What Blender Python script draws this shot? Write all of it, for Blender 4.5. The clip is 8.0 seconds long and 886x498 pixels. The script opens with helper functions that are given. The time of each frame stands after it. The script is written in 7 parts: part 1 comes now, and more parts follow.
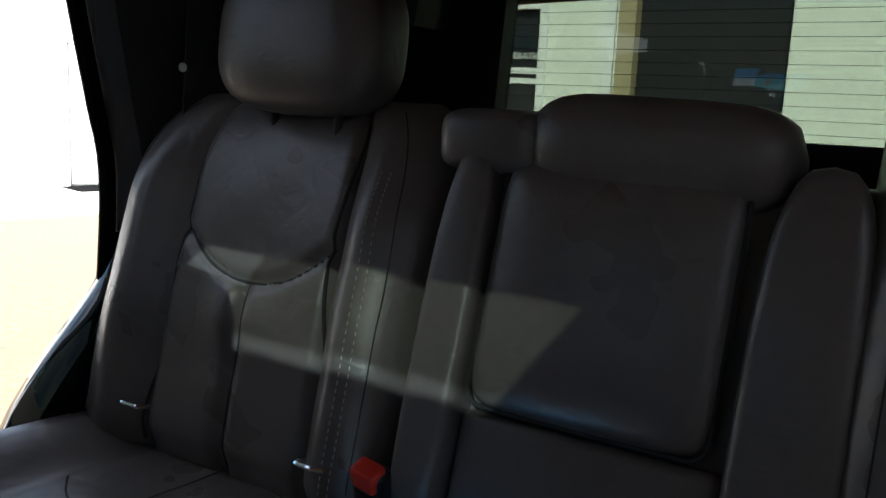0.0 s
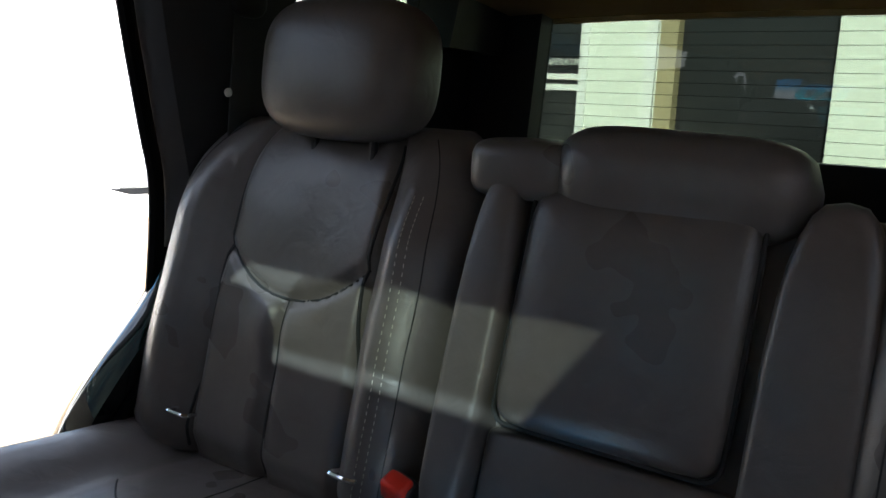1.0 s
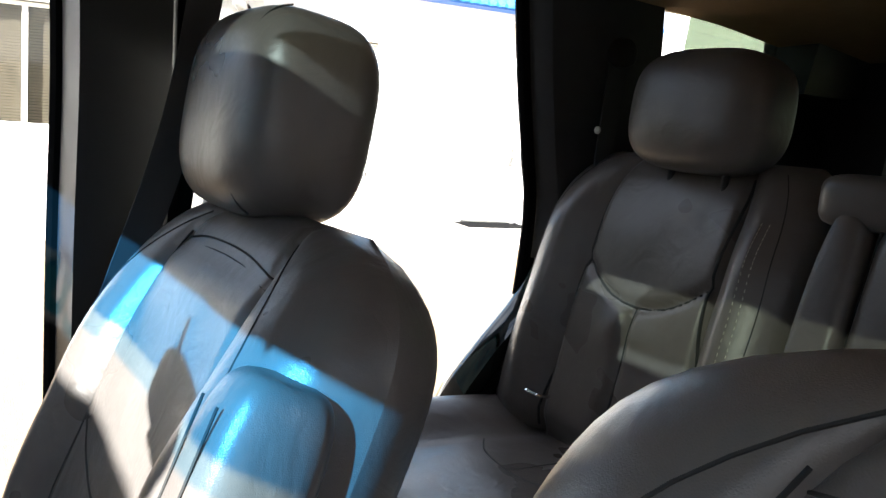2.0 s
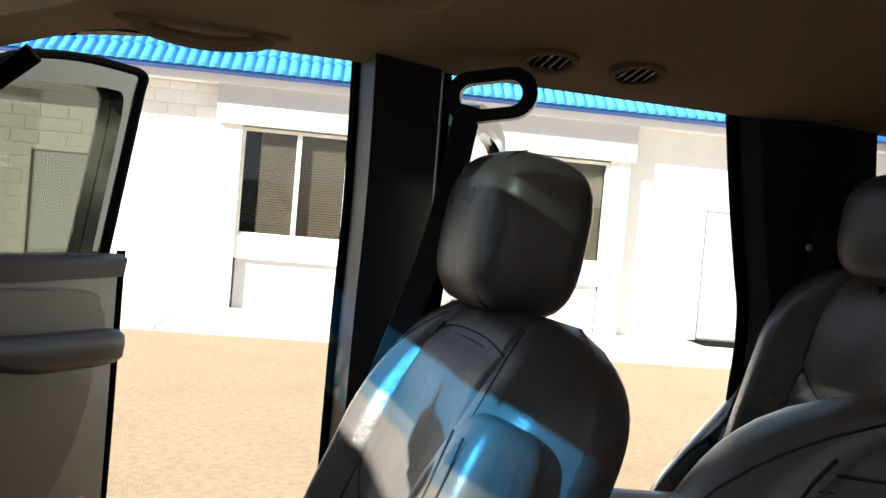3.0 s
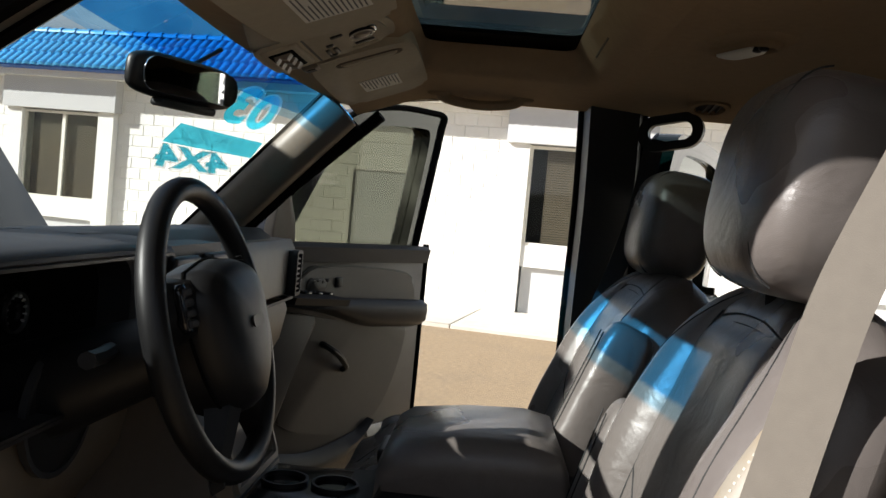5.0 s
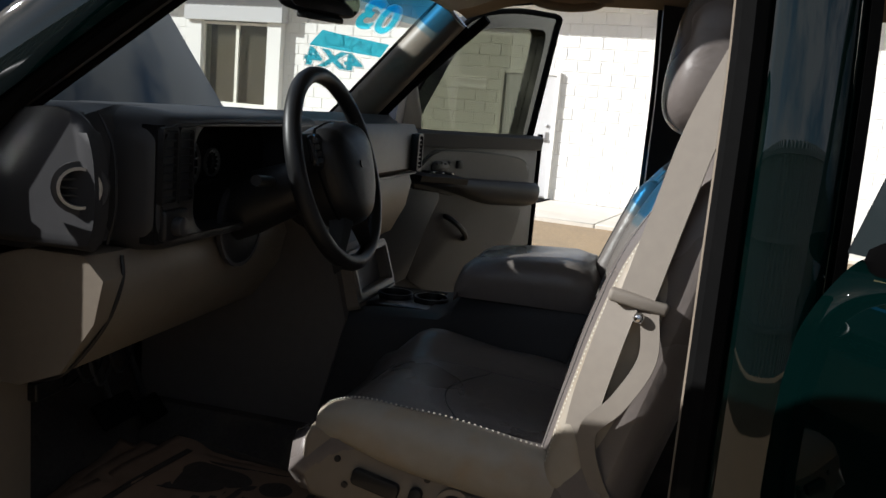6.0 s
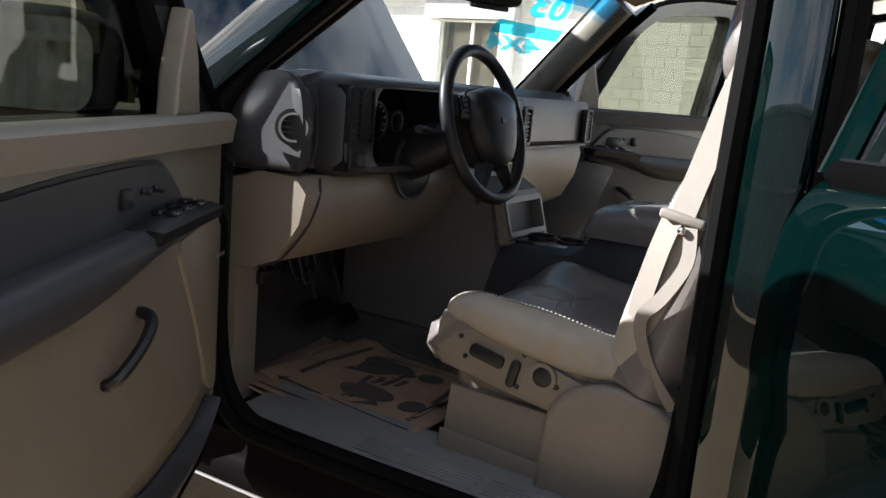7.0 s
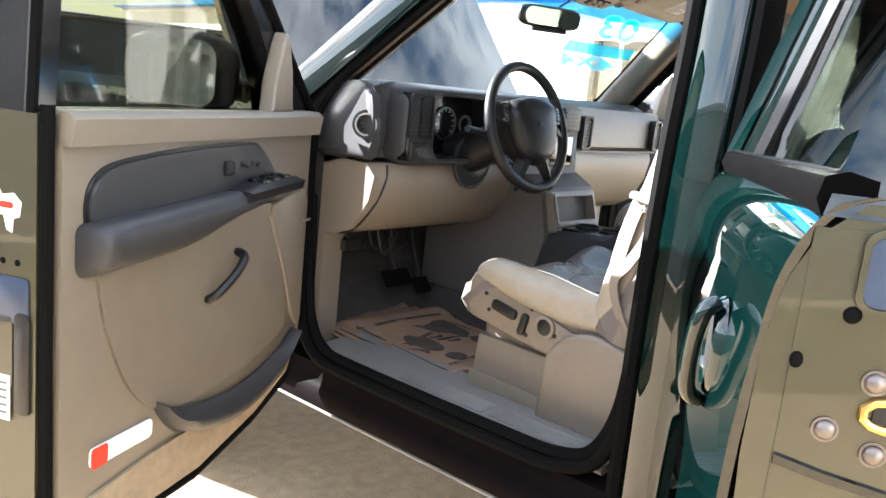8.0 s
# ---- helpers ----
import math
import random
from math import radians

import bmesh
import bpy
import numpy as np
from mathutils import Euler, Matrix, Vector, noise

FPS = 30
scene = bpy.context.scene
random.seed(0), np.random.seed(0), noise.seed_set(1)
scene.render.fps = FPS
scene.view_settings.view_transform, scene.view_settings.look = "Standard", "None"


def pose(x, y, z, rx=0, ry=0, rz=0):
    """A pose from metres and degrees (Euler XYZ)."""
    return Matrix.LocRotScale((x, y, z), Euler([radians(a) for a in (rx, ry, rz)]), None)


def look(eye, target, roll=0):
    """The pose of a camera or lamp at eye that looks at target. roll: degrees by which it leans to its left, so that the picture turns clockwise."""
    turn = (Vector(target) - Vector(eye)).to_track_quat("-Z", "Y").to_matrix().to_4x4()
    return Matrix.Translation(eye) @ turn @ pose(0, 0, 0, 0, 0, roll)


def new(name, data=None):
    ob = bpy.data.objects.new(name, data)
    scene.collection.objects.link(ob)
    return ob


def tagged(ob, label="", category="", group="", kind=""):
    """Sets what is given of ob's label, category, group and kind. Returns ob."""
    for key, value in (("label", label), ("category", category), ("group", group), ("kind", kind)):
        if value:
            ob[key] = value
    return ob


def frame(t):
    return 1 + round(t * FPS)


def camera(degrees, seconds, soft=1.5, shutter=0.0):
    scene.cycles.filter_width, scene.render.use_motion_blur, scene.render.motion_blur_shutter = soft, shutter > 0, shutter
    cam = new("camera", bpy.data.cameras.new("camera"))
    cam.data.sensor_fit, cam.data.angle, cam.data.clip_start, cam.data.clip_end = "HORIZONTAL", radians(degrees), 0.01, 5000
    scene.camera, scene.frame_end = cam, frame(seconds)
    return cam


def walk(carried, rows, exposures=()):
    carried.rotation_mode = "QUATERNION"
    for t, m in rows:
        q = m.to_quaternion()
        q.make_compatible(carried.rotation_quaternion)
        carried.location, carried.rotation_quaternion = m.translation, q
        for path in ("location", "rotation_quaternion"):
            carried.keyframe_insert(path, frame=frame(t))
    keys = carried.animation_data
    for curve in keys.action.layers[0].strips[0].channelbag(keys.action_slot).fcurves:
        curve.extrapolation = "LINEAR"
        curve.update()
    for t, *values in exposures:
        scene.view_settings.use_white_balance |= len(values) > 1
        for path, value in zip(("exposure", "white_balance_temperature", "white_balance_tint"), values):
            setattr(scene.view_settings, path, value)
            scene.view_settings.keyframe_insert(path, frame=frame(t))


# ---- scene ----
cam = camera(56.4, 8.0)
SKY, SUN_POWER = 0.052, 5.0
# seconds, stops, white balance
EXPOSE = [(0.0, 2.25, 5900, 10), (0.6, 2.75, 5850, 10), (1.0, 3.0, 5900, 10), (1.5, 3.0, 6100, 10), (2.0, 2.85, 6250, 10), (2.2, 2.6, 6300, 10), (3.3, 1.5, 6450, 10), (3.5, 1.38, 6450, 10), (4.0, 1.2, 6600, 10), (4.5, 1.2, 6550, 10), (4.7, 1.15, 6500, 10), (5.8, 0.7, 6250, 10), (6.0, 0.75, 6200, 10), (6.5, 1.25, 6150, 10), (7.0, 2.15, 6050, 10), (7.5, 3.3, 5950, 10), (8.0, 4.0, 6100, 10)]
PATH = [
    (0, (-0.335, -0.224, 1.54), (0.698, -1.903, 1.199), 2.9),
    (0.5, (-0.342, -0.233, 1.55), (0.644, -1.944, 1.23), 3.0),
    (1, (-0.37, -0.195, 1.575), (0.746, -1.82, 1.236), 3.0),
    (1.5, (-0.421, -0.05, 1.552), (0.948, -1.474, 1.237), 4.3),
    (1.6, (-0.434, -0.04, 1.555), (1.001, -1.394, 1.231), 4.1),
    (1.8, (-0.465, -0.011, 1.554), (1.081, -1.239, 1.236), 4.1),
    (2, (-0.493, 0.003, 1.554), (1.163, -1.082, 1.272), 4.6),
    (2.2, (-0.533, 0.029, 1.554), (1.206, -0.936, 1.343), 5.0),
    (3.3, (-0.776, 0.092, 1.563), (1.177, -0.339, 1.562), 4.8),
    (3.5, (-0.819, 0.081, 1.567), (1.154, -0.246, 1.614), 4.9),
    (4, (-0.964, 0.059, 1.566), (1.029, -0.052, 1.698), 5.5),
    (4.5, (-1.192, 0.079, 1.549), (0.807, 0.065, 1.601), 5.6),
    (4.7, (-1.286, 0.075, 1.543), (0.714, 0.103, 1.541), 5.4),
    (5.8, (-1.778, -0.152, 1.501), (0.162, 0.24, 1.211), 5.3),
    (6, (-1.869, -0.2, 1.496), (0.047, 0.264, 1.158), 5.0),
    (6.5, (-2.033, -0.34, 1.483), (-0.202, 0.368, 1.1), 4.9),
    (7, (-2.191, -0.555, 1.453), (-0.485, 0.411, 1.06), 5.2),
    (7.5, (-2.349, -0.788, 1.463), (-0.751, 0.338, 1.041), 5.7),
    (8, (-2.405, -1.052, 1.461), (-0.909, 0.216, 1.072), 6.0),
]
walk(cam, [(t, look(eye, target, roll)) for t, eye, target, roll in PATH], EXPOSE)

# ---- world, sun, exposure ----
SUN = Vector((-0.385, 1.0, 0.565)).normalized()
world = bpy.data.worlds.new("sky_world")
scene.world = world
world.use_nodes = True
wn, wl = world.node_tree.nodes, world.node_tree.links
bg = wn["Background"]
sky = wn.new("ShaderNodeTexSky")
sky.sky_type = "NISHITA"
sky.sun_disc = False
sky.sun_elevation = math.asin(SUN.z)
sky.sun_rotation = math.atan2(SUN.x, SUN.y)
# soft clouds over the sky
tc = wn.new("ShaderNodeTexCoord")
mp = wn.new("ShaderNodeMapping")
mp.inputs["Scale"].default_value = (2.2, 2.2, 4.5)
cn = wn.new("ShaderNodeTexNoise")
cn.inputs["Scale"].default_value = 1.6
cn.inputs["Detail"].default_value = 9.0
cn.inputs["Roughness"].default_value = 0.6
cr = wn.new("ShaderNodeValToRGB")
mp.inputs["Location"].default_value = (3.1, 1.7, 0.4)
cr.color_ramp.elements[0].position = 0.40
cr.color_ramp.elements[1].position = 0.58
mixc = wn.new("ShaderNodeMix")
mixc.data_type = "RGBA"
mixc.inputs["B"].default_value = (6.2, 6.4, 6.8, 1)
wl.new(tc.outputs["Generated"], mp.inputs["Vector"])
wl.new(mp.outputs["Vector"], cn.inputs["Vector"])
wl.new(cn.outputs["Fac"], cr.inputs["Fac"])
wl.new(cr.outputs["Color"], mixc.inputs["Factor"])
wl.new(sky.outputs["Color"], mixc.inputs["A"])
wl.new(mixc.outputs["Result"], bg.inputs["Color"])
bg.inputs["Strength"].default_value = SKY
sl = bpy.data.lights.new("sun", "SUN")
sl.energy, sl.angle, sl.color = SUN_POWER, radians(0.53), (1.0, 0.965, 0.92)
sun = new("sun", sl)
sun.matrix_world = look((-3, 9, 6), Vector((-3, 9, 6)) - SUN)

# ---- materials ----


def mat(name, color, rough=0.5, metal=0.0, vary=0.15, scale=30.0, bump=0.0, bscale=200.0, coat=0.0, kind="noise", spec=0.5, stain=0.0, stain_col=(0.1, 0.08, 0.06), sscale=4.0, dist=0.002, creases=0.0):
    """A procedural surface: base colour with two scales of variation, optional stains and bump."""
    m = bpy.data.materials.new(name)
    m.use_nodes = True
    n, l = m.node_tree.nodes, m.node_tree.links
    b = n["Principled BSDF"]
    b.inputs["Metallic"].default_value = metal
    b.inputs["Coat Weight"].default_value = coat
    b.inputs["Coat Roughness"].default_value = 0.012
    b.inputs["Coat IOR"].default_value = 1.6
    b.inputs["Specular IOR Level"].default_value = spec
    if spec < 0.2:
        b.inputs["IOR"].default_value = 1.1
    co = n.new("ShaderNodeTexCoord")
    n1 = n.new("ShaderNodeTexNoise")
    n1.inputs["Scale"].default_value, n1.inputs["Detail"].default_value = scale, 6.0
    n2 = n.new("ShaderNodeTexNoise")
    n2.inputs["Scale"].default_value, n2.inputs["Detail"].default_value = scale / 9.0, 3.0
    l.new(co.outputs["Object"], n1.inputs["Vector"])
    l.new(co.outputs["Object"], n2.inputs["Vector"])
    add = n.new("ShaderNodeMath")
    add.operation = "ADD"
    l.new(n1.outputs["Fac"], add.inputs[0])
    l.new(n2.outputs["Fac"], add.inputs[1])
    mr = n.new("ShaderNodeMapRange")
    mr.inputs["From Min"].default_value, mr.inputs["From Max"].default_value = 0.6, 1.4
    mr.inputs["To Min"].default_value, mr.inputs["To Max"].default_value = 1.0 - vary, 1.0 + vary
    l.new(add.outputs[0], mr.inputs["Value"])
    hs = n.new("ShaderNodeHueSaturation")
    hs.inputs["Color"].default_value = (*color, 1)
    l.new(mr.outputs["Result"], hs.inputs["Value"])
    last = hs.outputs["Color"]
    if stain:
        n3 = n.new("ShaderNodeTexNoise")
        n3.inputs["Scale"].default_value, n3.inputs["Detail"].default_value = sscale, 8.0
        l.new(co.outputs["Object"], n3.inputs["Vector"])
        r3 = n.new("ShaderNodeMapRange")
        r3.inputs["From Min"].default_value, r3.inputs["From Max"].default_value = 0.5, 0.75
        r3.inputs["To Max"].default_value = stain
        l.new(n3.outputs["Fac"], r3.inputs["Value"])
        mx = n.new("ShaderNodeMix")
        mx.data_type = "RGBA"
        mx.inputs["B"].default_value = (*stain_col, 1)
        l.new(r3.outputs["Result"], mx.inputs["Factor"])
        l.new(last, mx.inputs["A"])
        last = mx.outputs["Result"]
    l.new(last, b.inputs["Base Color"])
    rr = n.new("ShaderNodeMapRange")
    rr.inputs["From Min"].default_value, rr.inputs["From Max"].default_value = 0.3, 0.7
    rr.inputs["To Min"].default_value, rr.inputs["To Max"].default_value = max(0.0, rough - 0.06), min(1.0, rough + 0.06)
    l.new(n2.outputs["Fac"], rr.inputs["Value"])
    if rough > 0.08:
        l.new(rr.outputs["Result"], b.inputs["Roughness"])
    else:
        b.inputs["Roughness"].default_value = rough
    if bump:
        if kind == "leather":
            t = n.new("ShaderNodeTexVoronoi")
            t.feature = "DISTANCE_TO_EDGE"
            t.inputs["Scale"].default_value = bscale
            out = t.outputs["Distance"]
        else:
            t = n.new("ShaderNodeTexNoise")
            t.inputs["Scale"].default_value, t.inputs["Detail"].default_value = bscale, 4.0
            out = t.outputs["Fac"]
        l.new(co.outputs["Object"], t.inputs["Vector"])
        bp = n.new("ShaderNodeBump")
        bp.inputs["Strength"].default_value, bp.inputs["Distance"].default_value = bump, dist
        l.new(out, bp.inputs["Height"])
        if creases:
            w1 = n.new("ShaderNodeTexNoise")
            w1.inputs["Scale"].default_value, w1.inputs["Detail"].default_value, w1.inputs["Distortion"].default_value = 16.0, 5.0, 1.4
            l.new(co.outputs["Object"], w1.inputs["Vector"])
            b2 = n.new("ShaderNodeBump")
            b2.inputs["Strength"].default_value, b2.inputs["Distance"].default_value = creases, 0.012
            l.new(w1.outputs["Fac"], b2.inputs["Height"])
            l.new(b2.outputs["Normal"], bp.inputs["Normal"])
        l.new(bp.outputs["Normal"], b.inputs["Normal"])
    return m


def paint_film(name, color, clear):
    """Translucent paint brushed on glass: part of the light goes through in its colour."""
    m = mat(name, color, 0.7, 0, 0.12, 60)
    n, l = m.node_tree.nodes, m.node_tree.links
    tr = n.new("ShaderNodeBsdfTransparent")
    tr.inputs["Color"].default_value = (*[min(1.0, c * 1.3 + 0.05) for c in color], 1)
    tl = n.new("ShaderNodeBsdfTranslucent")
    tl.inputs["Color"].default_value = (*color, 1)
    m1, m2 = n.new("ShaderNodeMixShader"), n.new("ShaderNodeMixShader")
    m1.inputs["Fac"].default_value, m2.inputs["Fac"].default_value = 0.6, clear
    l.new(n["Principled BSDF"].outputs["BSDF"], m1.inputs[1])
    l.new(tl.outputs["BSDF"], m1.inputs[2])
    l.new(m1.outputs["Shader"], m2.inputs[1])
    l.new(tr.outputs["BSDF"], m2.inputs[2])
    l.new(m2.outputs["Shader"], n["Material Output"].inputs["Surface"])
    return m


def glass(name, tint, rough=0.0, gloss=0.92):
    """Thin tinted glazing: transparent in its tint with a clear mirror gloss."""
    m = bpy.data.materials.new(name)
    m.use_nodes = True
    n, l = m.node_tree.nodes, m.node_tree.links
    n.remove(n["Principled BSDF"])
    tr = n.new("ShaderNodeBsdfTransparent")
    tr.inputs["Color"].default_value = (*tint, 1)
    gl = n.new("ShaderNodeBsdfGlossy")
    gl.inputs["Roughness"].default_value = rough
    lw = n.new("ShaderNodeLayerWeight")
    lw.inputs["Blend"].default_value = 0.5
    pw = n.new("ShaderNodeMath")
    pw.operation = "POWER"
    pw.inputs[1].default_value = 3.6
    fr = n.new("ShaderNodeMapRange")
    fr.inputs["To Min"].default_value, fr.inputs["To Max"].default_value = 0.038 * gloss, gloss
    l.new(lw.outputs["Facing"], pw.inputs[0])
    l.new(pw.outputs[0], fr.inputs["Value"])
    mx = n.new("ShaderNodeMixShader")
    l.new(fr.outputs["Result"], mx.inputs["Fac"])
    l.new(tr.outputs["BSDF"], mx.inputs[1])
    l.new(gl.outputs["BSDF"], mx.inputs[2])
    l.new(mx.outputs["Shader"], n["Material Output"].inputs["Surface"])
    return m


LEATHER = mat("charcoal_leather", (0.1190, 0.1036, 0.0952), 0.31, 0, 0.10, 40, 0.3, 620, kind="leather", dist=0.0007, stain=0.25, stain_col=(0.11, 0.10, 0.095), sscale=7, creases=0.16)
LEATHER_WORN = mat("worn_leather", (0.25, 0.22, 0.175), 0.55, 0, 0.12, 40, 0.3, 600, kind="leather", dist=0.0006, stain=0.5, stain_col=(0.26, 0.17, 0.08), sscale=16, creases=0.12)
THREAD = mat("pale_thread", (0.48, 0.45, 0.38), 0.7)
SEAM = mat("seam_shadow", (0.02, 0.02, 0.02), 0.8)
TAUPE = mat("taupe_plastic", (0.158, 0.132, 0.102), 0.46, 0, 0.08, 50, 0.15, 900, dist=0.0005, stain=0.25, stain_col=(0.15, 0.115, 0.08), sscale=5)
TAUPE_DARK = mat("dark_grey_plastic", (0.026, 0.026, 0.028), 0.48, 0, 0.08, 50, 0.15, 900, dist=0.0005, spec=0.3)
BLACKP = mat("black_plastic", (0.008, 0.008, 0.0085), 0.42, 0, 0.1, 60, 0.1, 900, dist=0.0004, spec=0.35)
GLOSSBLACK = mat("gloss_black", (0.008, 0.008, 0.009), 0.12)
RUBBER = mat("black_rubber_seal", (0.005, 0.005, 0.005), 0.6, 0, 0.15, 60, spec=0.12)
LINER = mat("tan_headliner_cloth", (0.33, 0.24, 0.155), 0.95, 0, 0.08, 60, 0.4, 1200, spec=0.1, dist=0.0008)
VISOR = mat("grey_beige_visor_cloth", (0.42, 0.37, 0.29), 0.85, 0, 0.06, 60, 0.3, 1400, spec=0.15, dist=0.0006)
LINER_D = mat("brown_trim_groove", (0.10, 0.075, 0.05), 0.9)
BELT = mat("beige_webbing", (0.17, 0.148, 0.122), 0.75, 0, 0.08, 60, 0.4, 900, dist=0.0005)
BELT_DARK = mat("dark_webbing", (0.03, 0.03, 0.032), 0.75, 0, 0.08, 60, 0.4, 900, dist=0.0005)
CARPET = mat("grey_carpet", (0.05, 0.045, 0.042), 0.95, 0, 0.25, 120, 0.8, 500, spec=0.1, stain=0.4, stain_col=(0.14, 0.11, 0.08), sscale=9)
PAINT = mat("dark_green_car_paint", (0.0004, 0.0033, 0.003), 0.45, 0.0, 0.05, 20, coat=1.0, spec=0.0)
JAMB = mat("olive_jamb_paint", (0.038, 0.035, 0.017), 0.35, 0.1, 0.12, 15, coat=0.4, stain=0.3, stain_col=(0.02, 0.02, 0.015), sscale=9)
CHROME = mat("chrome", (0.75, 0.75, 0.76), 0.12, 1.0, 0.02)
STEEL = mat("bare_steel", (0.42, 0.41, 0.40), 0.35, 1.0, 0.15)
RED = mat("red_plastic", (0.62, 0.03, 0.015), 0.35)
WHITE = mat("white_plastic", (0.75, 0.75, 0.73), 0.4)
PAPER = mat("white_paper_label", (0.72, 0.70, 0.64), 0.8)
INK = mat("grey_ink", (0.12, 0.12, 0.12), 0.8)
KRAFT = mat("brown_paper_mat", (0.24, 0.150, 0.095), 0.85, 0, 0.15, 20, 0.3, 60, stain=0.3, stain_col=(0.12, 0.09, 0.06), sscale=8)
PRINT = mat("dark_brown_print", (0.05, 0.038, 0.03), 0.85)
WALLW = mat("white_painted_block", (0.74, 0.73, 0.70), 0.85, 0, 0.04, 12, 0.3, 60, stain=0.12, stain_col=(0.55, 0.52, 0.46), sscale=2)
WALLG = mat("pale_grey_painted_wall", (0.52, 0.52, 0.52), 0.85, 0, 0.04, 12, 0.2, 60)
FRAME = mat("cream_aluminium_frame", (0.72, 0.70, 0.62), 0.5)
CURTAIN = mat("taupe_blind", (0.23, 0.19, 0.155), 0.8, 0, 0.12, 25)
DARKGLASS = mat("dark_window_glass", (0.018, 0.018, 0.02), 0.08, 0, 0.1, 8)
BLUE = mat("blue_glazed_roof", (0.05, 0.33, 0.66), 0.32, 0, 0.12, 6, coat=0.4)
BLUE_D = mat("blue_fascia_paint", (0.012, 0.10, 0.40), 0.45, 0, 0.08, 6)
CONCRETE = mat("pale_concrete", (0.58, 0.54, 0.47), 0.9, 0, 0.10, 9, 0.4, 80, stain=0.25, stain_col=(0.35, 0.31, 0.25), sscale=1.2)
SAND = mat("sandy_asphalt_lot", (0.315, 0.228, 0.135), 0.92, 0, 0.34, 170, 1.0, 150, stain=0.45, stain_col=(0.23, 0.175, 0.115), sscale=1.3, dist=0.008)
DECAL_W = paint_film("white_window_paint", (0.80, 0.83, 0.82), 0.70)
DECAL_T = paint_film("teal_window_paint", (0.03, 0.50, 0.66), 0.62)
SHEET = paint_film("woven_sun_sheet", (0.74, 0.68, 0.55), 0.40)
WINDSHIELD = glass("clear_laminated_glass", (0.92, 0.96, 0.94))
TINT = glass("grey_green_tinted_glass", (0.36, 0.37, 0.32), gloss=0.38)
PRIVACY = glass("dark_privacy_glass", (0.27, 0.30, 0.26))
ROOFGLASS = glass("dark_roof_glass", (0.30, 0.34, 0.33))
PANEGLASS = glass("window_pane_glass", (0.78, 0.79, 0.76))
SHADEBAND = glass("blue_shade_band_glass", (0.05, 0.34, 0.72))
SHADEBAND_L = glass("pale_blue_shade_band_glass", (0.45, 0.74, 0.92))
WHEELB = mat("black_wheel_leather", (0.008, 0.008, 0.0085), 0.42, 0, 0.1, 60, 0.2, 500, kind="leather", dist=0.0005, spec=0.25)
BRASS = mat("brass_plate", (0.62, 0.38, 0.12), 0.32, 1.0, 0.15)
BOLT = mat("dull_bolt", (0.16, 0.14, 0.13), 0.4, 0.8, 0.2)
# blue here is the reflection in the door-end recesses, put into the colour
RECESS = mat("blue_reflection_sheet", (0.02, 0.035, 0.07), 0.3)
DEEPBLACK = mat("deep_black_trim", (0.0018, 0.0017, 0.0018), 0.5, 0, 0.1, 60, spec=0.12)
MIRROR = mat("mirror_glass", (0.85, 0.87, 0.88), 0.02, 1.0, 0.0)

# ---- mesh helpers ----


def lin(a, c, n):
    return [a + (c - a) * i / n for i in range(n + 1)]


def thing(name, label, category, group="", kind="", at=(0, 0, 0)):
    ob = new(name)
    ob.location = at
    ob.empty_display_size = 0.1
    return tagged(ob, label, category, group, kind)


def part(name, bm, material, parent=None, label="", smooth=True, angle=40):
    """Links a bmesh as one mesh object under a thing or a part. Coordinates are the world's."""
    me = bpy.data.meshes.new(name)
    bmesh.ops.recalc_face_normals(bm, faces=bm.faces)
    for f in bm.faces:
        f.smooth = smooth
    for e in bm.edges:
        if len(e.link_faces) == 2 and e.calc_face_angle(0) > radians(angle):
            e.smooth = False
    bm.to_mesh(me)
    bm.free()
    for mm in material if isinstance(material, (list, tuple)) else [material]:
        me.materials.append(mm)
    ob = new(name, me)
    if parent is not None:
        ob.parent = parent
        bpy.context.view_layer.update()
        ob.matrix_parent_inverse = parent.matrix_world.inverted()
    if label:
        ob["label"] = label
    return ob


def moved(bm, m):
    bmesh.ops.transform(bm, matrix=m, verts=bm.verts)
    return bm


def box(x0, x1, y0, y1, z0, z1, bevel=0.0, seg=3):
    bm = bmesh.new()
    bmesh.ops.create_cube(bm, size=1.0)
    for v in bm.verts:
        v.co = Vector(((x0 + x1) / 2 + v.co.x * (x1 - x0), (y0 + y1) / 2 + v.co.y * (y1 - y0), (z0 + z1) / 2 + v.co.z * (z1 - z0)))
    if bevel:
        bmesh.ops.bevel(bm, geom=bm.edges[:], offset=bevel, segments=seg, profile=0.5, affect="EDGES")
    return bm


def join(*bms):
    """One bmesh out of several."""
    out = bms[0]
    for b in bms[1:]:
        me = bpy.data.meshes.new("tmp")
        b.to_mesh(me)
        b.free()
        out.from_mesh(me)
        bpy.data.meshes.remove(me)
    return out


def loft(rings, closed=False, caps=True):
    """A skin over rings of equal length."""
    bm = bmesh.new()
    vs = [[bm.verts.new(p) for p in r] for r in rings]
    n = len(rings[0])
    pairs = list(zip(vs, vs[1:])) + ([(vs[-1], vs[0])] if closed else [])
    for a, b in pairs:
        for i in range(n):
            bm.faces.new((a[i], a[(i + 1) % n], b[(i + 1) % n], b[i]))
    if caps and not closed:
        bm.faces.new(vs[0])
        bm.faces.new(vs[-1])
    return bm


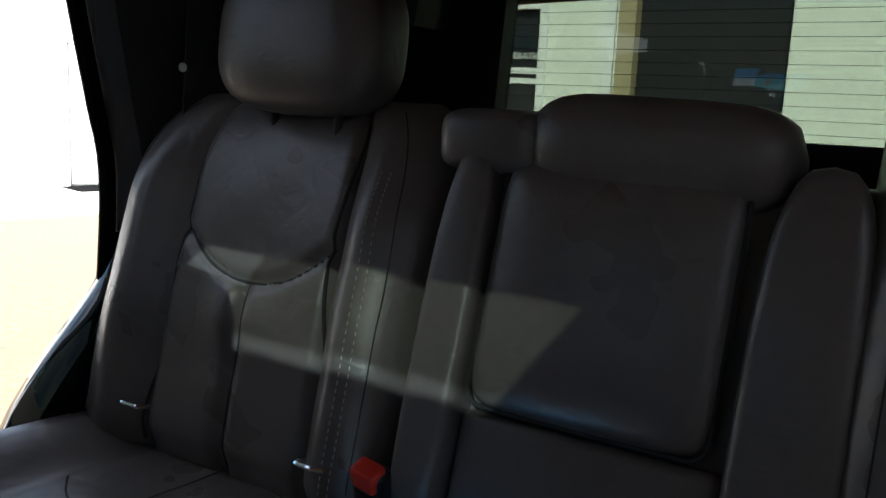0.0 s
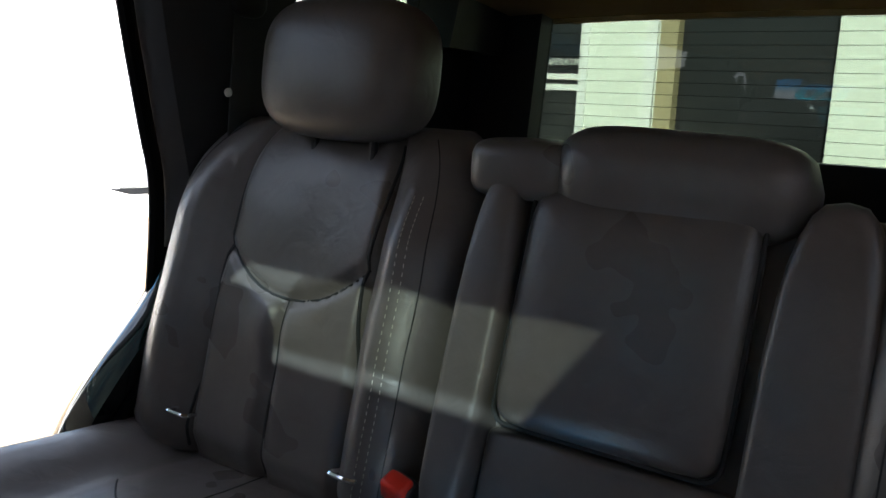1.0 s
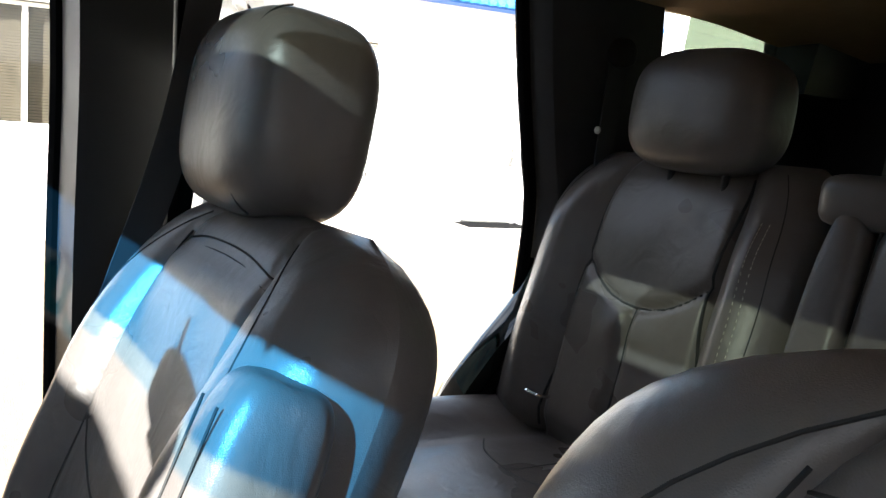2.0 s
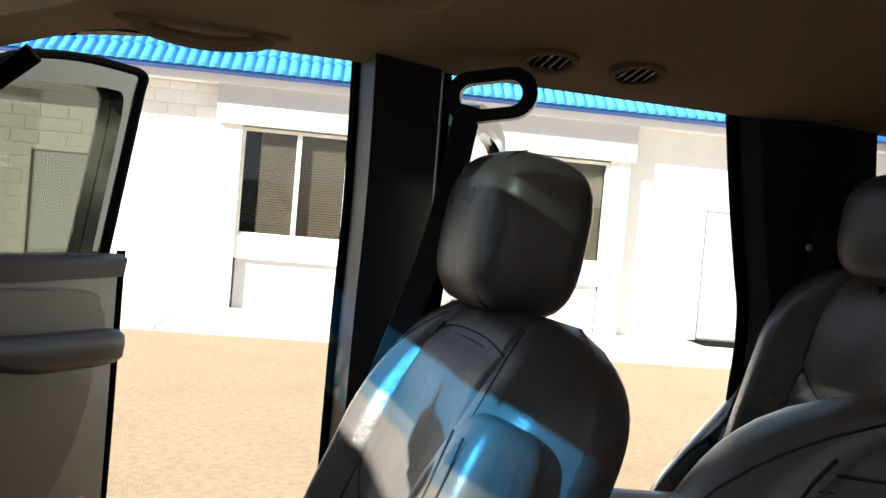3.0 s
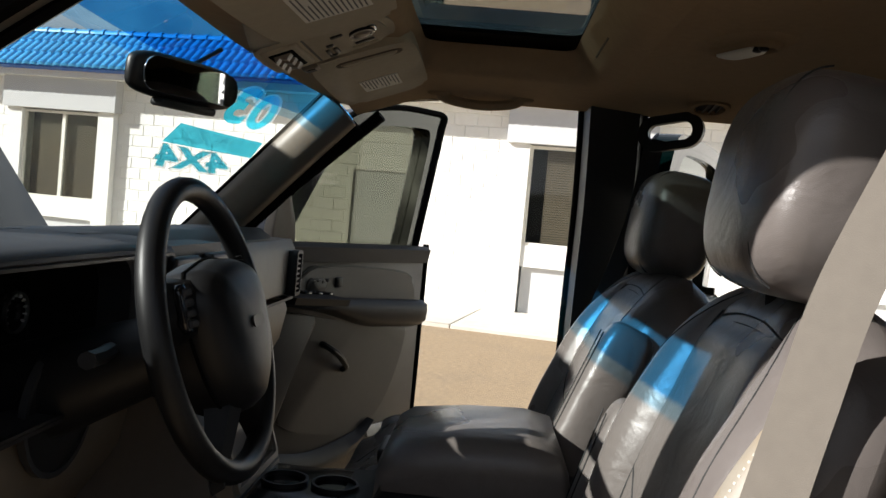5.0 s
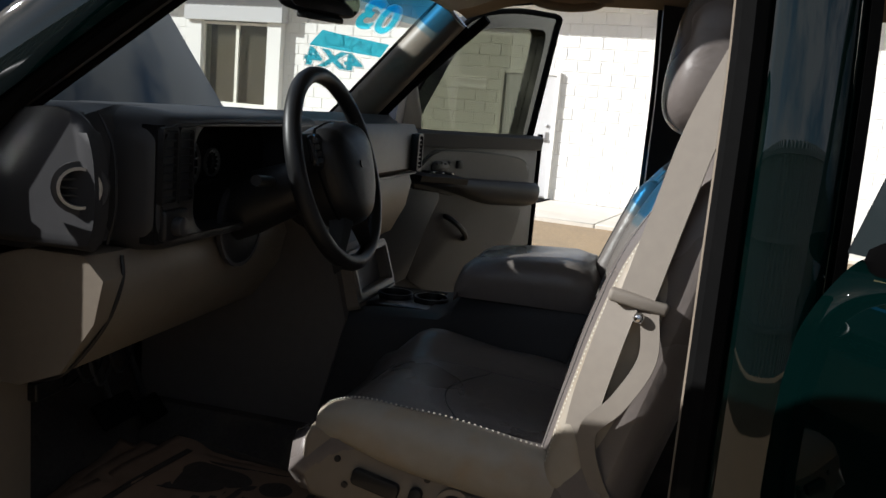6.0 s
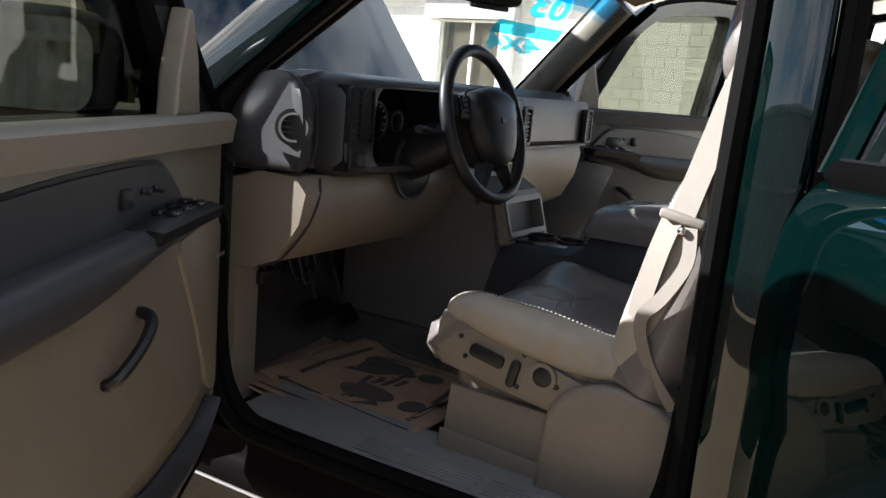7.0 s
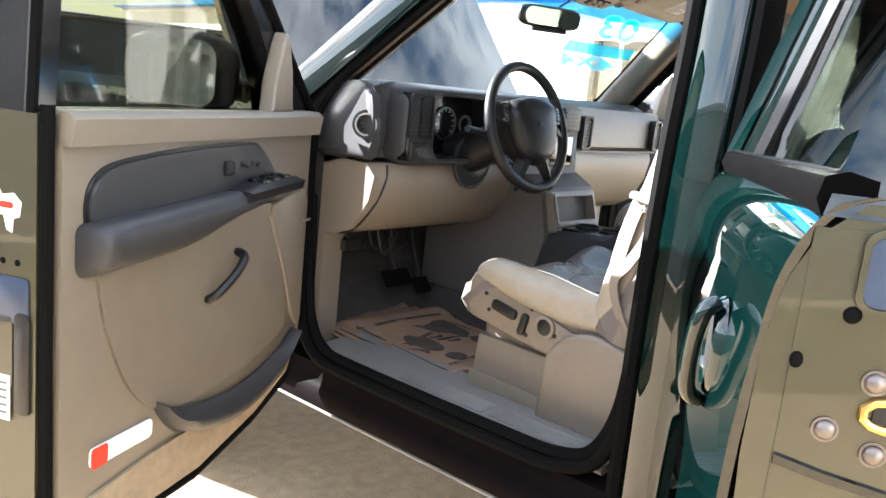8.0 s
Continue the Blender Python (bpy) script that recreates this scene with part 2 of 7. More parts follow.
def rrect(w, h, r, n=5, cx=0.0, cy=0.0):
    """A rounded rectangle as (a, b) pairs."""
    pts = []
    for k, (sx, sy) in enumerate(((1, 1), (-1, 1), (-1, -1), (1, -1))):
        for i in range(n + 1):
            a = math.pi / 2 * (k + i / n)
            pts.append((cx + sx * (w / 2 - r) + r * math.cos(a), cy + sy * (h / 2 - r) + r * math.sin(a)))
    return pts


def plate(poly, z0, z1, bevel=0.0, seg=2):
    """A slab from a polygon in the xy plane, between z0 and z1."""
    bm = bmesh.new()
    lo = [bm.verts.new((a, b, z0)) for a, b in poly]
    hi = [bm.verts.new((a, b, z1)) for a, b in poly]
    bm.faces.new(lo)
    bm.faces.new(hi)
    n = len(poly)
    for i in range(n):
        bm.faces.new((lo[i], lo[(i + 1) % n], hi[(i + 1) % n], hi[i]))
    if bevel:
        ed = [e for e in bm.edges if abs(e.verts[0].co.z - e.verts[1].co.z) < 1e-6]
        bmesh.ops.bevel(bm, geom=ed, offset=bevel, segments=seg, profile=0.5, affect="EDGES")
    return bm


def ringplate(outer, inner, z0, z1):
    """A slab with a hole; both outlines have the same count of points."""
    n = len(outer)
    rings = [[(a, b, z0) for a, b in outer], [(a, b, z1) for a, b in outer], [(a, b, z1) for a, b in inner], [(a, b, z0) for a, b in inner]]
    return loft(rings, closed=True)


def tube(pts, r, n=8, taper=None, flat=1.0):
    pts = [Vector(p) for p in pts]
    rings = []
    s = None
    for i, p in enumerate(pts):
        d = (pts[min(i + 1, len(pts) - 1)] - pts[max(i - 1, 0)]).normalized()
        if s is None:
            s = d.cross(Vector((0, 0, 1)))
            s = s if s.length > 0.05 else d.cross(Vector((0, 1, 0)))
        s = (s - d * s.dot(d)).normalized()
        u = s.cross(d).normalized()
        rr = r * (taper[i] if taper else 1)
        rings.append([p + s * rr * math.cos(2 * math.pi * k / n) + u * rr * flat * math.sin(2 * math.pi * k / n) for k in range(n)])
    return loft(rings)


def smoothline(pts, n=6):
    """Catmull-Rom points through pts."""
    P = [Vector(p) for p in pts]
    P = [2 * P[0] - P[1]] + P + [2 * P[-1] - P[-2]]
    out = []
    for i in range(1, len(P) - 2):
        for k in range(n):
            t = k / n
            a, b, c, d = P[i - 1], P[i], P[i + 1], P[i + 2]
            out.append(0.5 * (2 * b + (c - a) * t + (2 * a - 5 * b + 4 * c - d) * t * t + (3 * b - a - 3 * c + d) * t ** 3))
    out.append(P[-2])
    return out


def basis(o, u, v, w):
    """The matrix that lays local axes u, v, w at o."""
    m = Matrix((u, v, w)).transposed().to_4x4()
    m.translation = o
    return m


def sgrid(nu, nv, f):
    """A closed cushion: f(u, v) gives front and back points over the unit square."""
    bm = bmesh.new()
    F = [[None] * (nv + 1) for _ in range(nu + 1)]
    B = [[None] * (nv + 1) for _ in range(nu + 1)]
    for i in range(nu + 1):
        for j in range(nv + 1):
            a, b = f(i / nu, j / nv)
            F[i][j] = bm.verts.new(a)
            B[i][j] = bm.verts.new(b)
    for i in range(nu):
        for j in range(nv):
            bm.faces.new((F[i][j], F[i + 1][j], F[i + 1][j + 1], F[i][j + 1]))
            bm.faces.new((B[i][j], B[i][j + 1], B[i + 1][j + 1], B[i + 1][j]))
    for i in range(nu):
        bm.faces.new((F[i][0], B[i][0], B[i + 1][0], F[i + 1][0]))
        bm.faces.new((F[i][nv], F[i + 1][nv], B[i + 1][nv], B[i][nv]))
    for j in range(nv):
        bm.faces.new((F[0][j], F[0][j + 1], B[0][j + 1], B[0][j]))
        bm.faces.new((F[nu][j], B[nu][j], B[nu][j + 1], F[nu][j + 1]))
    return bm



def sstep(a, c, x):
    t = min(1.0, max(0.0, (x - a) / (c - a)))
    return t * t * (3 - 2 * t)


def superell(cx, cy, cz, ax, ay, az, p=2.6, q=2.6, nu=28, nv=18, m=None):
    """A soft cushion body: a superellipsoid."""
    def pw(v, e):
        return math.copysign(abs(v) ** (2.0 / e), v)
    rings = []
    for j in range(1, nv):
        th = math.pi * (j / nv - 0.5)
        rings.append([(ax * pw(math.cos(th), q) * pw(math.cos(2 * math.pi * i / nu), p), ay * pw(math.cos(th), q) * pw(math.sin(2 * math.pi * i / nu), p), az * pw(math.sin(th), q)) for i in range(nu)])
    bm = loft(rings)
    return moved(bm, Matrix.Translation((cx, cy, cz)) @ (m or Matrix.Identity(4)))


# ---- ground, building ----
FD = Vector((0.165, 0.986, 0)).normalized()   # along the facade, forwards
FN = Vector((-FD.y, FD.x, 0))                 # out of the facade, to the truck
FO = Vector((12.25, -0.48, 0))                # the foot of the left jamb of the near window bay
FM = basis(FO, FD, FN, Vector((0, 0, 1)))     # local: x along, y out, z up
gm = bmesh.new()
bmesh.ops.create_grid(gm, x_segments=60, y_segments=60, size=400)
for v in gm.verts:
    v.co.z = 0.0
tagged(part("ground", gm, SAND), "sandy pale worn asphalt car park", "ground", kind="structure")

SLAB = 3.0
pv = thing("pavement", "pale concrete pavement slabs along the building", "pavement", kind="structure")
slab_mesh = None
for i in range(-10, 16):
    x0 = i * SLAB + 0.55
    b = box(x0 + 0.006, x0 + SLAB - 0.006, 0.0, 2.55, -0.05, 0.06, 0.01, 1)
    part("slab", moved(b, FM), CONCRETE, pv)

bw = thing("building_wall", "white painted block building with blue tiled roof edge", "building", kind="structure")
WALLTOP = 3.42


def wall_piece(x0, x1, z0, z1, y0=-0.25, y1=0.0, m=WALLW, name="wall_panel"):
    return part(name, moved(box(x0, x1, y0, y1, z0, z1), FM), m, bw, smooth=False)


def block_courses(x0, x1, z0, z1):
    """Painted block courses, each block proud of its joint."""
    bm = bmesh.new()
    row, z = 0, z0
    while z < z1 - 0.05:
        zt = min(z + 0.20, z1)
        x = x0 - (0.2 if row % 2 else 0.0)
        while x < x1:
            a, c = max(x, x0) + 0.005, min(x + 0.40, x1) - 0.005
            if c - a > 0.02:
                d = 0.010 + 0.004 * noise.noise((x * 3.1, z * 5.3, 0.7))
                vs = [bm.verts.new(p) for p in ((a, 0, z + 0.006), (c, 0, z + 0.006), (c, 0, zt - 0.006), (a, 0, zt - 0.006), (a + 0.006, d, z + 0.012), (c - 0.006, d, z + 0.012), (c - 0.006, d, zt - 0.012), (a + 0.006, d, zt - 0.012))]
                for q in ((4, 5, 6, 7), (0, 1, 5, 4), (1, 2, 6, 5), (2, 3, 7, 6), (3, 0, 4, 7)):
                    bm.faces.new([vs[k] for k in q])
            x += 0.40
        z, row = zt, row + 1
    o = part("block_courses", moved(bm, FM), WALLW, bw, smooth=False)
    tagged(o, kind="stuff")


def window_bay(x0, width=1.62, zb=1.17, zt=2.80):
    """A window bay: projecting jambs, lintel panel, two-light window, sill band and lower panel. x0 is its window's edge that lies forwards."""
    a, c = x0 - width, x0
    wall_piece(a - 0.32, a, 0.0, zt + 0.02, -0.25, 0.16, WALLW, "jamb")
    wall_piece(c, c + 0.32, 0.0, zt + 0.02, -0.25, 0.16, WALLW, "jamb")
    wall_piece(a - 0.38, c + 0.38, zt + 0.02, WALLTOP, -0.25, 0.24, WALLG, "lintel_panel")
    wall_piece(a, c, 0.82, zb, -0.25, 0.12, WALLW, "sill_band")
    wall_piece(a + 0.03, c - 0.03, 0.0, 0.82, -0.25, 0.04, WALLG, "apron_panel")
    w = part("window", moved(ringplate([(p, q) for p, q in ((a, zb), (c, zb), (c, zt), (a, zt))], [(p, q) for p, q in ((a + 0.05, zb + 0.05), (c - 0.05, zb + 0.05), (c - 0.05, zt - 0.05), (a + 0.05, zt - 0.05))], 0.03, 0.09), FM @ Matrix(((1, 0, 0, 0), (0, 0, 1, 0), (0, 1, 0, 0), (0, 0, 0, 1)))), FRAME, bw, smooth=False)
    mid = a + width * 0.47
    part("mullion", moved(box(mid - 0.035, mid + 0.035, 0.03, 0.095, zb + 0.05, zt - 0.05), FM), FRAME, w, smooth=False)
    part("pane", moved(box(a + 0.05, mid - 0.035, 0.045, 0.055, zb + 0.05, zt - 0.05), FM), PANEGLASS, w, smooth=False)
    part("pane", moved(box(mid + 0.035, c - 0.05, 0.045, 0.055, zb + 0.05, zt - 0.05), FM), PANEGLASS, w, smooth=False)
    bl = bmesh.new()
    k = zb + 0.06
    while k < zt - 0.06:
        bl = join(bl, box(a + 0.06, c - 0.28, -0.03, -0.012, k, k + 0.034))
        k += 0.04
    part("blind", moved(bl, FM), CURTAIN, w, smooth=False)
    # black sheet stands in for the unlit room behind the blind
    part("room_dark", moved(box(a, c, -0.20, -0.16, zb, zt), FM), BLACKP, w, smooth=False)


BAYS = (0.0, -4.12, 9.6, 14.6, 20.0)
edges = sorted([(x - 1.62 - 0.32, x + 0.32) for x in BAYS])
lo = -30.0
for a, c in edges + [(40.0, 40.0)]:
    wall_piece(lo, a, 0.0, WALLTOP, -0.25, 0.0, WALLW, "wall_panel")
    if -16 < lo < 16:
        block_courses(lo + 0.01, a - 0.01, 0.06, WALLTOP - 0.02)
    lo = c
for x in BAYS:
    window_bay(x)

# plain doors in the wall, one beside each bay
for DX in (2.05, -8.38):
    dr = thing("shop_door", "plain pale painted steel door with a lever handle", "door", "shop doors", kind="structure")
    part("door_leaf", moved(box(DX, DX + 0.95, 0.012, 0.05, 0.10, 2.18, 0.004, 1), FM), WALLG, dr, smooth=False)
    for q in ((DX - 0.06, DX, 0.06, 2.24), (DX + 0.95, DX + 1.01, 0.06, 2.24)):
        part("door_frame", moved(box(q[0], q[1], 0.005, 0.075, q[2], q[3], 0.003, 1), FM), WALLW, dr, smooth=False)
    part("door_frame", moved(box(DX, DX + 0.95, 0.005, 0.075, 2.18, 2.24, 0.003, 1), FM), WALLW, dr, smooth=False)
    hb = join(box(DX + 0.055, DX + 0.115, 0.05, 0.065, 1.04, 1.22, 0.005, 1), box(DX + 0.07, DX + 0.20, 0.085, 0.105, 1.09, 1.12, 0.008, 2), box(DX + 0.075, DX + 0.10, 0.06, 0.10, 1.095, 1.115))
    part("lever_handle", moved(hb, FM), STEEL, dr)
    part("deadbolt", moved(box(DX + 0.065, DX + 0.115, 0.05, 0.075, 1.30, 1.35, 0.012, 2), FM), STEEL, dr)
    part("door_mat", moved(box(DX - 0.1, DX + 1.1, 0.05, 0.75, 0.06, 0.075, 0.004, 1), FM), RUBBER, dr, "dark rubber mat")

# roof edge: fascia and ribbed blue tiles
part("soffit", moved(box(-30, 40, -0.2, 0.30, WALLTOP - 0.02, WALLTOP + 0.10), FM), WALLW, bw, smooth=False)
part("fascia", moved(box(-30, 40, -0.2, 0.62, WALLTOP + 0.10, WALLTOP + 0.17), FM), BLUE_D, bw, "dark blue fascia board", smooth=False)
tiles = bmesh.new()
for r in range(3):
    for i in range(-60, 190):
        x0, pitch = i * 0.16, 0.16
        y0, z0 = 0.66 - r * 0.24, WALLTOP + 0.15 + r * 0.25
        y1, z1 = y0 - 0.25, z0 + 0.26
        pr = [(0.0, 0.0), (0.03, 0.035), (0.075, 0.05), (0.12, 0.035), (0.15, 0.0), (0.16, 0.0)]
        lo_ = [tiles.verts.new((x0 + p, y0 + q * 0.7, z0 + q * 0.7)) for p, q in pr]
        hi_ = [tiles.verts.new((x0 + p, y1 + q * 0.7 - 0.03, z1 + q * 0.7 - 0.03)) for p, q in pr]
        for k in range(5):
            tiles.faces.new((lo_[k], lo_[k + 1], hi_[k + 1], hi_[k]))
        fr_ = [tiles.verts.new((x0 + p, y0 + q * 0.7 - 0.02, z0 - 0.03 + q * 0.2)) for p, q in pr]
        for k in range(5):
            tiles.faces.new((lo_[k], fr_[k], fr_[k + 1], lo_[k + 1]))
tagged(part("roof_tiles", moved(tiles, FM), BLUE, bw, "blue glazed ribbed roof tiles", angle=60), kind="stuff")
ridge = bmesh.new()
for i in range(-32, 102):
    x0 = i * 0.30
    rr = [[(x, -0.06 + (0.09 + k) * math.cos(a), WALLTOP + 0.86 + (0.075 + k) * math.sin(a)) for a in lin(-0.2, math.pi + 0.2, 7)] for x, k in ((x0, 0.018), (x0 + 0.05, 0.018), (x0 + 0.055, 0.0), (x0 + 0.30, 0.0))]
    rv = [[ridge.verts.new(p) for p in r_] for r_ in rr]
    for r0, r1 in zip(rv, rv[1:]):
        for k in range(6):
            ridge.faces.new((r0[k], r0[k + 1], r1[k + 1], r1[k]))
tagged(part("ridge_tiles", moved(ridge, FM), BLUE, bw, "blue ridge cap tiles"), kind="stuff")
part("roof_back", moved(box(-30, 40, -8, -1.0, WALLTOP - 0.1, WALLTOP + 0.1), FM), BLUE_D, bw, smooth=False)

# the second building, behind the truck
rb = thing("rear_building", "white shop front behind the truck with dark windows", "building", kind="structure")
RY = -9.0
RWALL = mat("pale_green_white_siding", (0.74, 0.76, 0.68), 0.8, 0, 0.05, 9, 0.2, 60)
RTRIM = mat("tan_trim", (0.34, 0.28, 0.16), 0.7)


def rbox(x0, x1, z0, z1, m, name, y0=0.0, y1=0.25):
    return part(name, box(x0, x1, RY - y1, RY - y0, z0, z1), m, rb, smooth=False)


rbox(-14, -3.8, 0, 4.2, RWALL, "wall_panel")
rbox(4.75, 8.0, 0, 4.2, RWALL, "wall_panel")
rbox(2.97, 3.86, 0, 2.9, RWALL, "wall_panel")
rbox(0.25, 1.22, 0, 2.9, RWALL, "wall_panel")
rbox(-3.8, 4.75, 2.9, 4.2, RWALL, "wall_panel")
rbox(2.78, 2.97, 0, 2.9, RTRIM, "corner_trim", -0.05)
rbox(3.0, 3.12, 0, 2.9, WHITE, "corner_trim", -0.06, 0.0)
rbox(0.10, 0.25, 0, 2.9, WHITE, "corner_trim", -0.04, 0.0)
rbox(1.22, 2.78, 0, 2.9, DARKGLASS, "shop_window", 0.12, 0.16)
rbox(3.86, 4.75, 0, 2.9, DARKGLASS, "glass_door", 0.12, 0.16)
rbox(-3.8, 0.10, 0, 2.9, DARKGLASS, "shop_window", 0.12, 0.16)
rbox(3.81, 3.91, 0, 2.76, WHITE, "door_frame", -0.03, 0.1)
rbox(3.91, 4.75, 2.68, 2.78, WHITE, "door_frame", -0.03, 0.1)
# the sign on the glass door: one readable word, the rest as bars
sign = bpy.data.curves.new("sign_word", "FONT")
sign.body, sign.size, sign.align_x = "OPERATION", 0.105, "CENTER"
so = new("sign_word", sign)
dg = bpy.context.evaluated_depsgraph_get()
sm = bpy.data.meshes.new_from_object(so.evaluated_get(dg))
bpy.data.objects.remove(so)
sb = bmesh.new()
sb.from_mesh(sm)
hs = thing("hours_sign", "white lettering on the dark glass door", "sign", kind="structure")
part("sign_word", moved(sb, pose(4.14, RY - 0.11, 2.13, 90, 0, 180)), WHITE, hs, smooth=False)
for k, wdt in enumerate((0.56, 0.60)):
    part("text_bar", box(4.14 - wdt / 2, 4.14 + wdt / 2, RY - 0.115, RY - 0.108, 1.96 - k * 0.12, 2.03 - k * 0.12), WHITE, hs, smooth=False)

# corrugated metal fence along the other side of the lot
fn = thing("corrugated_fence", "tall grey corrugated metal fence along the lot", "fence", kind="structure")
FENCE = mat("weathered_grey_sheet", (0.34, 0.35, 0.35), 0.5, 0.2, 0.12, 5, stain=0.3, stain_col=(0.12, 0.10, 0.08), sscale=3)
cg = bmesh.new()
prev = None
for k in range(0, 520):
    x_, y_ = -6.6 + (0.03 if k % 4 in (1, 2) else -0.03), -18.0 + k * 0.07
    cur = [cg.verts.new((x_, y_, 0.05)), cg.verts.new((x_, y_, 2.75))]
    if prev:
        cg.faces.new((prev[0], cur[0], cur[1], prev[1]))
    prev = cur
sh_ = part("corrugated_sheet", cg, FENCE, fn, smooth=False)
sh_.modifiers.new("thick", "SOLIDIFY").thickness = 0.004
for z in (0.5, 1.5, 2.6):
    part("rail", box(-6.55, -6.50, -18.0, 18.3, z, z + 0.06), FENCE, fn, smooth=False)

# dark cars parked further along the lot
CARB = mat("dark_grey_car_paint", (0.012, 0.013, 0.015), 0.25, 0.2, 0.05, 20, coat=1.0)


def parked_car(x0, y0, turn, label, k=1.0):
    pc = thing("parked_car", label, "car", "parked cars", at=(x0, y0, 0))
    PC = Matrix.Translation((x0, y0, 0)) @ pose(0, 0, 0, 0, 0, turn) @ Matrix.Scale(k, 4)
    body = loft([[(x * q, y, z) for x, z in ((-0.92, 0.35), (-0.95, 0.7), (-0.90, zt), (0.90, zt), (0.95, 0.7), (0.92, 0.35))] for y, zt, q in ((-2.4, 0.75, 0.9), (-2.3, 0.95, 0.97), (-1.2, 1.02, 1), (1.9, 1.05, 1), (2.3, 1.0, 0.97), (2.4, 0.7, 0.9))])
    part("body", moved(body, PC), CARB, pc, angle=35)
    part("cabin_glass", moved(loft([[(x * q, y, z) for x, z in ((-0.88, 1.03), (-0.70, zt), (0.70, zt), (0.88, 1.03))] for y, zt, q in ((-1.1, 1.06, 0.98), (-0.3, 1.58, 0.98), (1.8, 1.58, 0.98), (2.25, 1.1, 0.96))]), PC), DARKGLASS, pc, angle=35)
    part("roof", moved(box(-0.70, 0.70, -0.35, 1.85, 1.57, 1.64, 0.03), PC), CARB, pc)
    for s_ in (-1, 1):
        part("side_trim", moved(box(s_ * 0.945 - 0.012, s_ * 0.945 + 0.012, -2.0, 2.1, 0.66, 0.72, 0.01), PC), BLACKP, pc)
        part("door_handle", moved(box(s_ * 0.925 - 0.015, s_ * 0.925 + 0.015, 0.15, 0.33, 0.90, 0.93, 0.008), PC), CHROME, pc)
        part("headlamp", moved(superell(s_ * 0.66, -2.33, 0.80, 0.20, 0.08, 0.09, 3, 3), PC), WHITE, pc)
        part("side_mirror", moved(superell(s_ * 0.98, -0.72, 1.10, 0.10, 0.06, 0.07, 3, 3), PC), CARB, pc)
        part("window_post", moved(tube([(s_ * 0.875, 0.75, 1.05), (s_ * 0.70, 0.72, 1.57)], 0.03, 6), PC), CARB, pc)
        for y in (-1.5, 1.5):
            wh = part("wheel", moved(loft([[(s_ * 0.85 + 0.1 * p, y + r * math.cos(a), 0.33 + r * math.sin(a)) for p, r in ((-1, 0.2), (-1, 0.31), (-0.8, 0.33), (0.8, 0.33), (1, 0.31), (1, 0.2))] for a in lin(0, 2 * math.pi, 24)[:-1]], closed=True), PC), RUBBER, pc)
            part("rim", moved(plate([(0.21 * math.cos(a), 0.21 * math.sin(a)) for a in lin(0, 2 * math.pi, 20)[:-1]], -0.08, 0.08, 0.02), PC @ basis(Vector((s_ * 0.85, y, 0.33)), Vector((0, 1, 0)), Vector((0, 0, 1)), Vector((1, 0, 0)))), STEEL, wh)


parked_car(7.5, 19.0, 65, "dark grey wagon parked across the lot")
parked_car(4.2, 8.9, 72, "black tall wagon parked in front of the truck", 1.12)

# ---- the truck ----
truck = thing("truck", "dark green sport utility truck with all doors open and hood raised", "truck")
ROOF = 1.85
SILL = mat("grey_sill_plastic", (0.13, 0.125, 0.12), 0.5, 0, 0.1, 40, 0.2, 500, stain=0.3, stain_col=(0.19, 0.16, 0.12), sscale=12, dist=0.0006)
SATIN = mat("scuffed_black_rocker", (0.0045, 0.0036, 0.004), 0.5, 0, 0.2, 30, spec=0.15, stain=0.15, stain_col=(0.012, 0.0095, 0.008), sscale=10)


def roof_z(x):
    return ROOF - 0.016 * (abs(x) / 0.72) ** 2.4


def sheet_grid(xs, ys, hole, zf, thick):
    bm = bmesh.new()
    top, bot = {}, {}
    cells = []
    for i in range(len(xs) - 1):
        for j in range(len(ys) - 1):
            mx_, my_ = (xs[i] + xs[i + 1]) / 2, (ys[j] + ys[j + 1]) / 2
            if hole and hole[0] < mx_ < hole[1] and hole[2] < my_ < hole[3]:
                continue
            cells.append((i, j))

    def V(d, i, j, off):
        if (i, j) not in d:
            d[(i, j)] = bm.verts.new((xs[i], ys[j], zf(xs[i], ys[j]) + off))
        return d[(i, j)]
    cs = set(cells)
    for i, j in cells:
        q = [(i, j), (i + 1, j), (i + 1, j + 1), (i, j + 1)]
        bm.faces.new([V(bot, *k, 0) for k in q])
        bm.faces.new([V(top, *k, thick) for k in q])
        for (di, dj), (a, c) in (((0, -1), (0, 1)), ((1, 0), (1, 2)), ((0, 1), (2, 3)), ((-1, 0), (3, 0))):
            if (i + di, j + dj) not in cs:
                bm.faces.new((V(bot, *q[a], 0), V(bot, *q[c], 0), V(top, *q[c], thick), V(top, *q[a], thick)))
    return bm


SR = (-0.40, 0.335, -0.150, 0.225)      # the roof opening: x0, x1, y0, y1


hx = lin(-0.74, SR[0], 6)[:-1] + lin(SR[0], SR[1], 8)[:-1] + lin(SR[1], 0.74, 6)
hy = lin(-2.0, SR[2], 14)[:-1] + lin(SR[2], SR[3], 5)[:-1] + lin(SR[3], 0.42, 4)
part("headliner", sheet_grid(hx, hy, SR, lambda x, y: roof_z(x) - (max(0, y - 0.25) * 0.35) - max(0, -1.4 - y) * 0.1, 0.02), LINER, truck, "tan woven cloth headliner", angle=50)
ox = lin(-0.82, -0.46, 6)[:-1] + lin(-0.46, 0.36, 6)[:-1] + lin(0.36, 0.82, 6)
oy = lin(-2.05, -0.18, 8)[:-1] + lin(-0.18, 0.29, 3)[:-1] + lin(0.29, 0.44, 3)
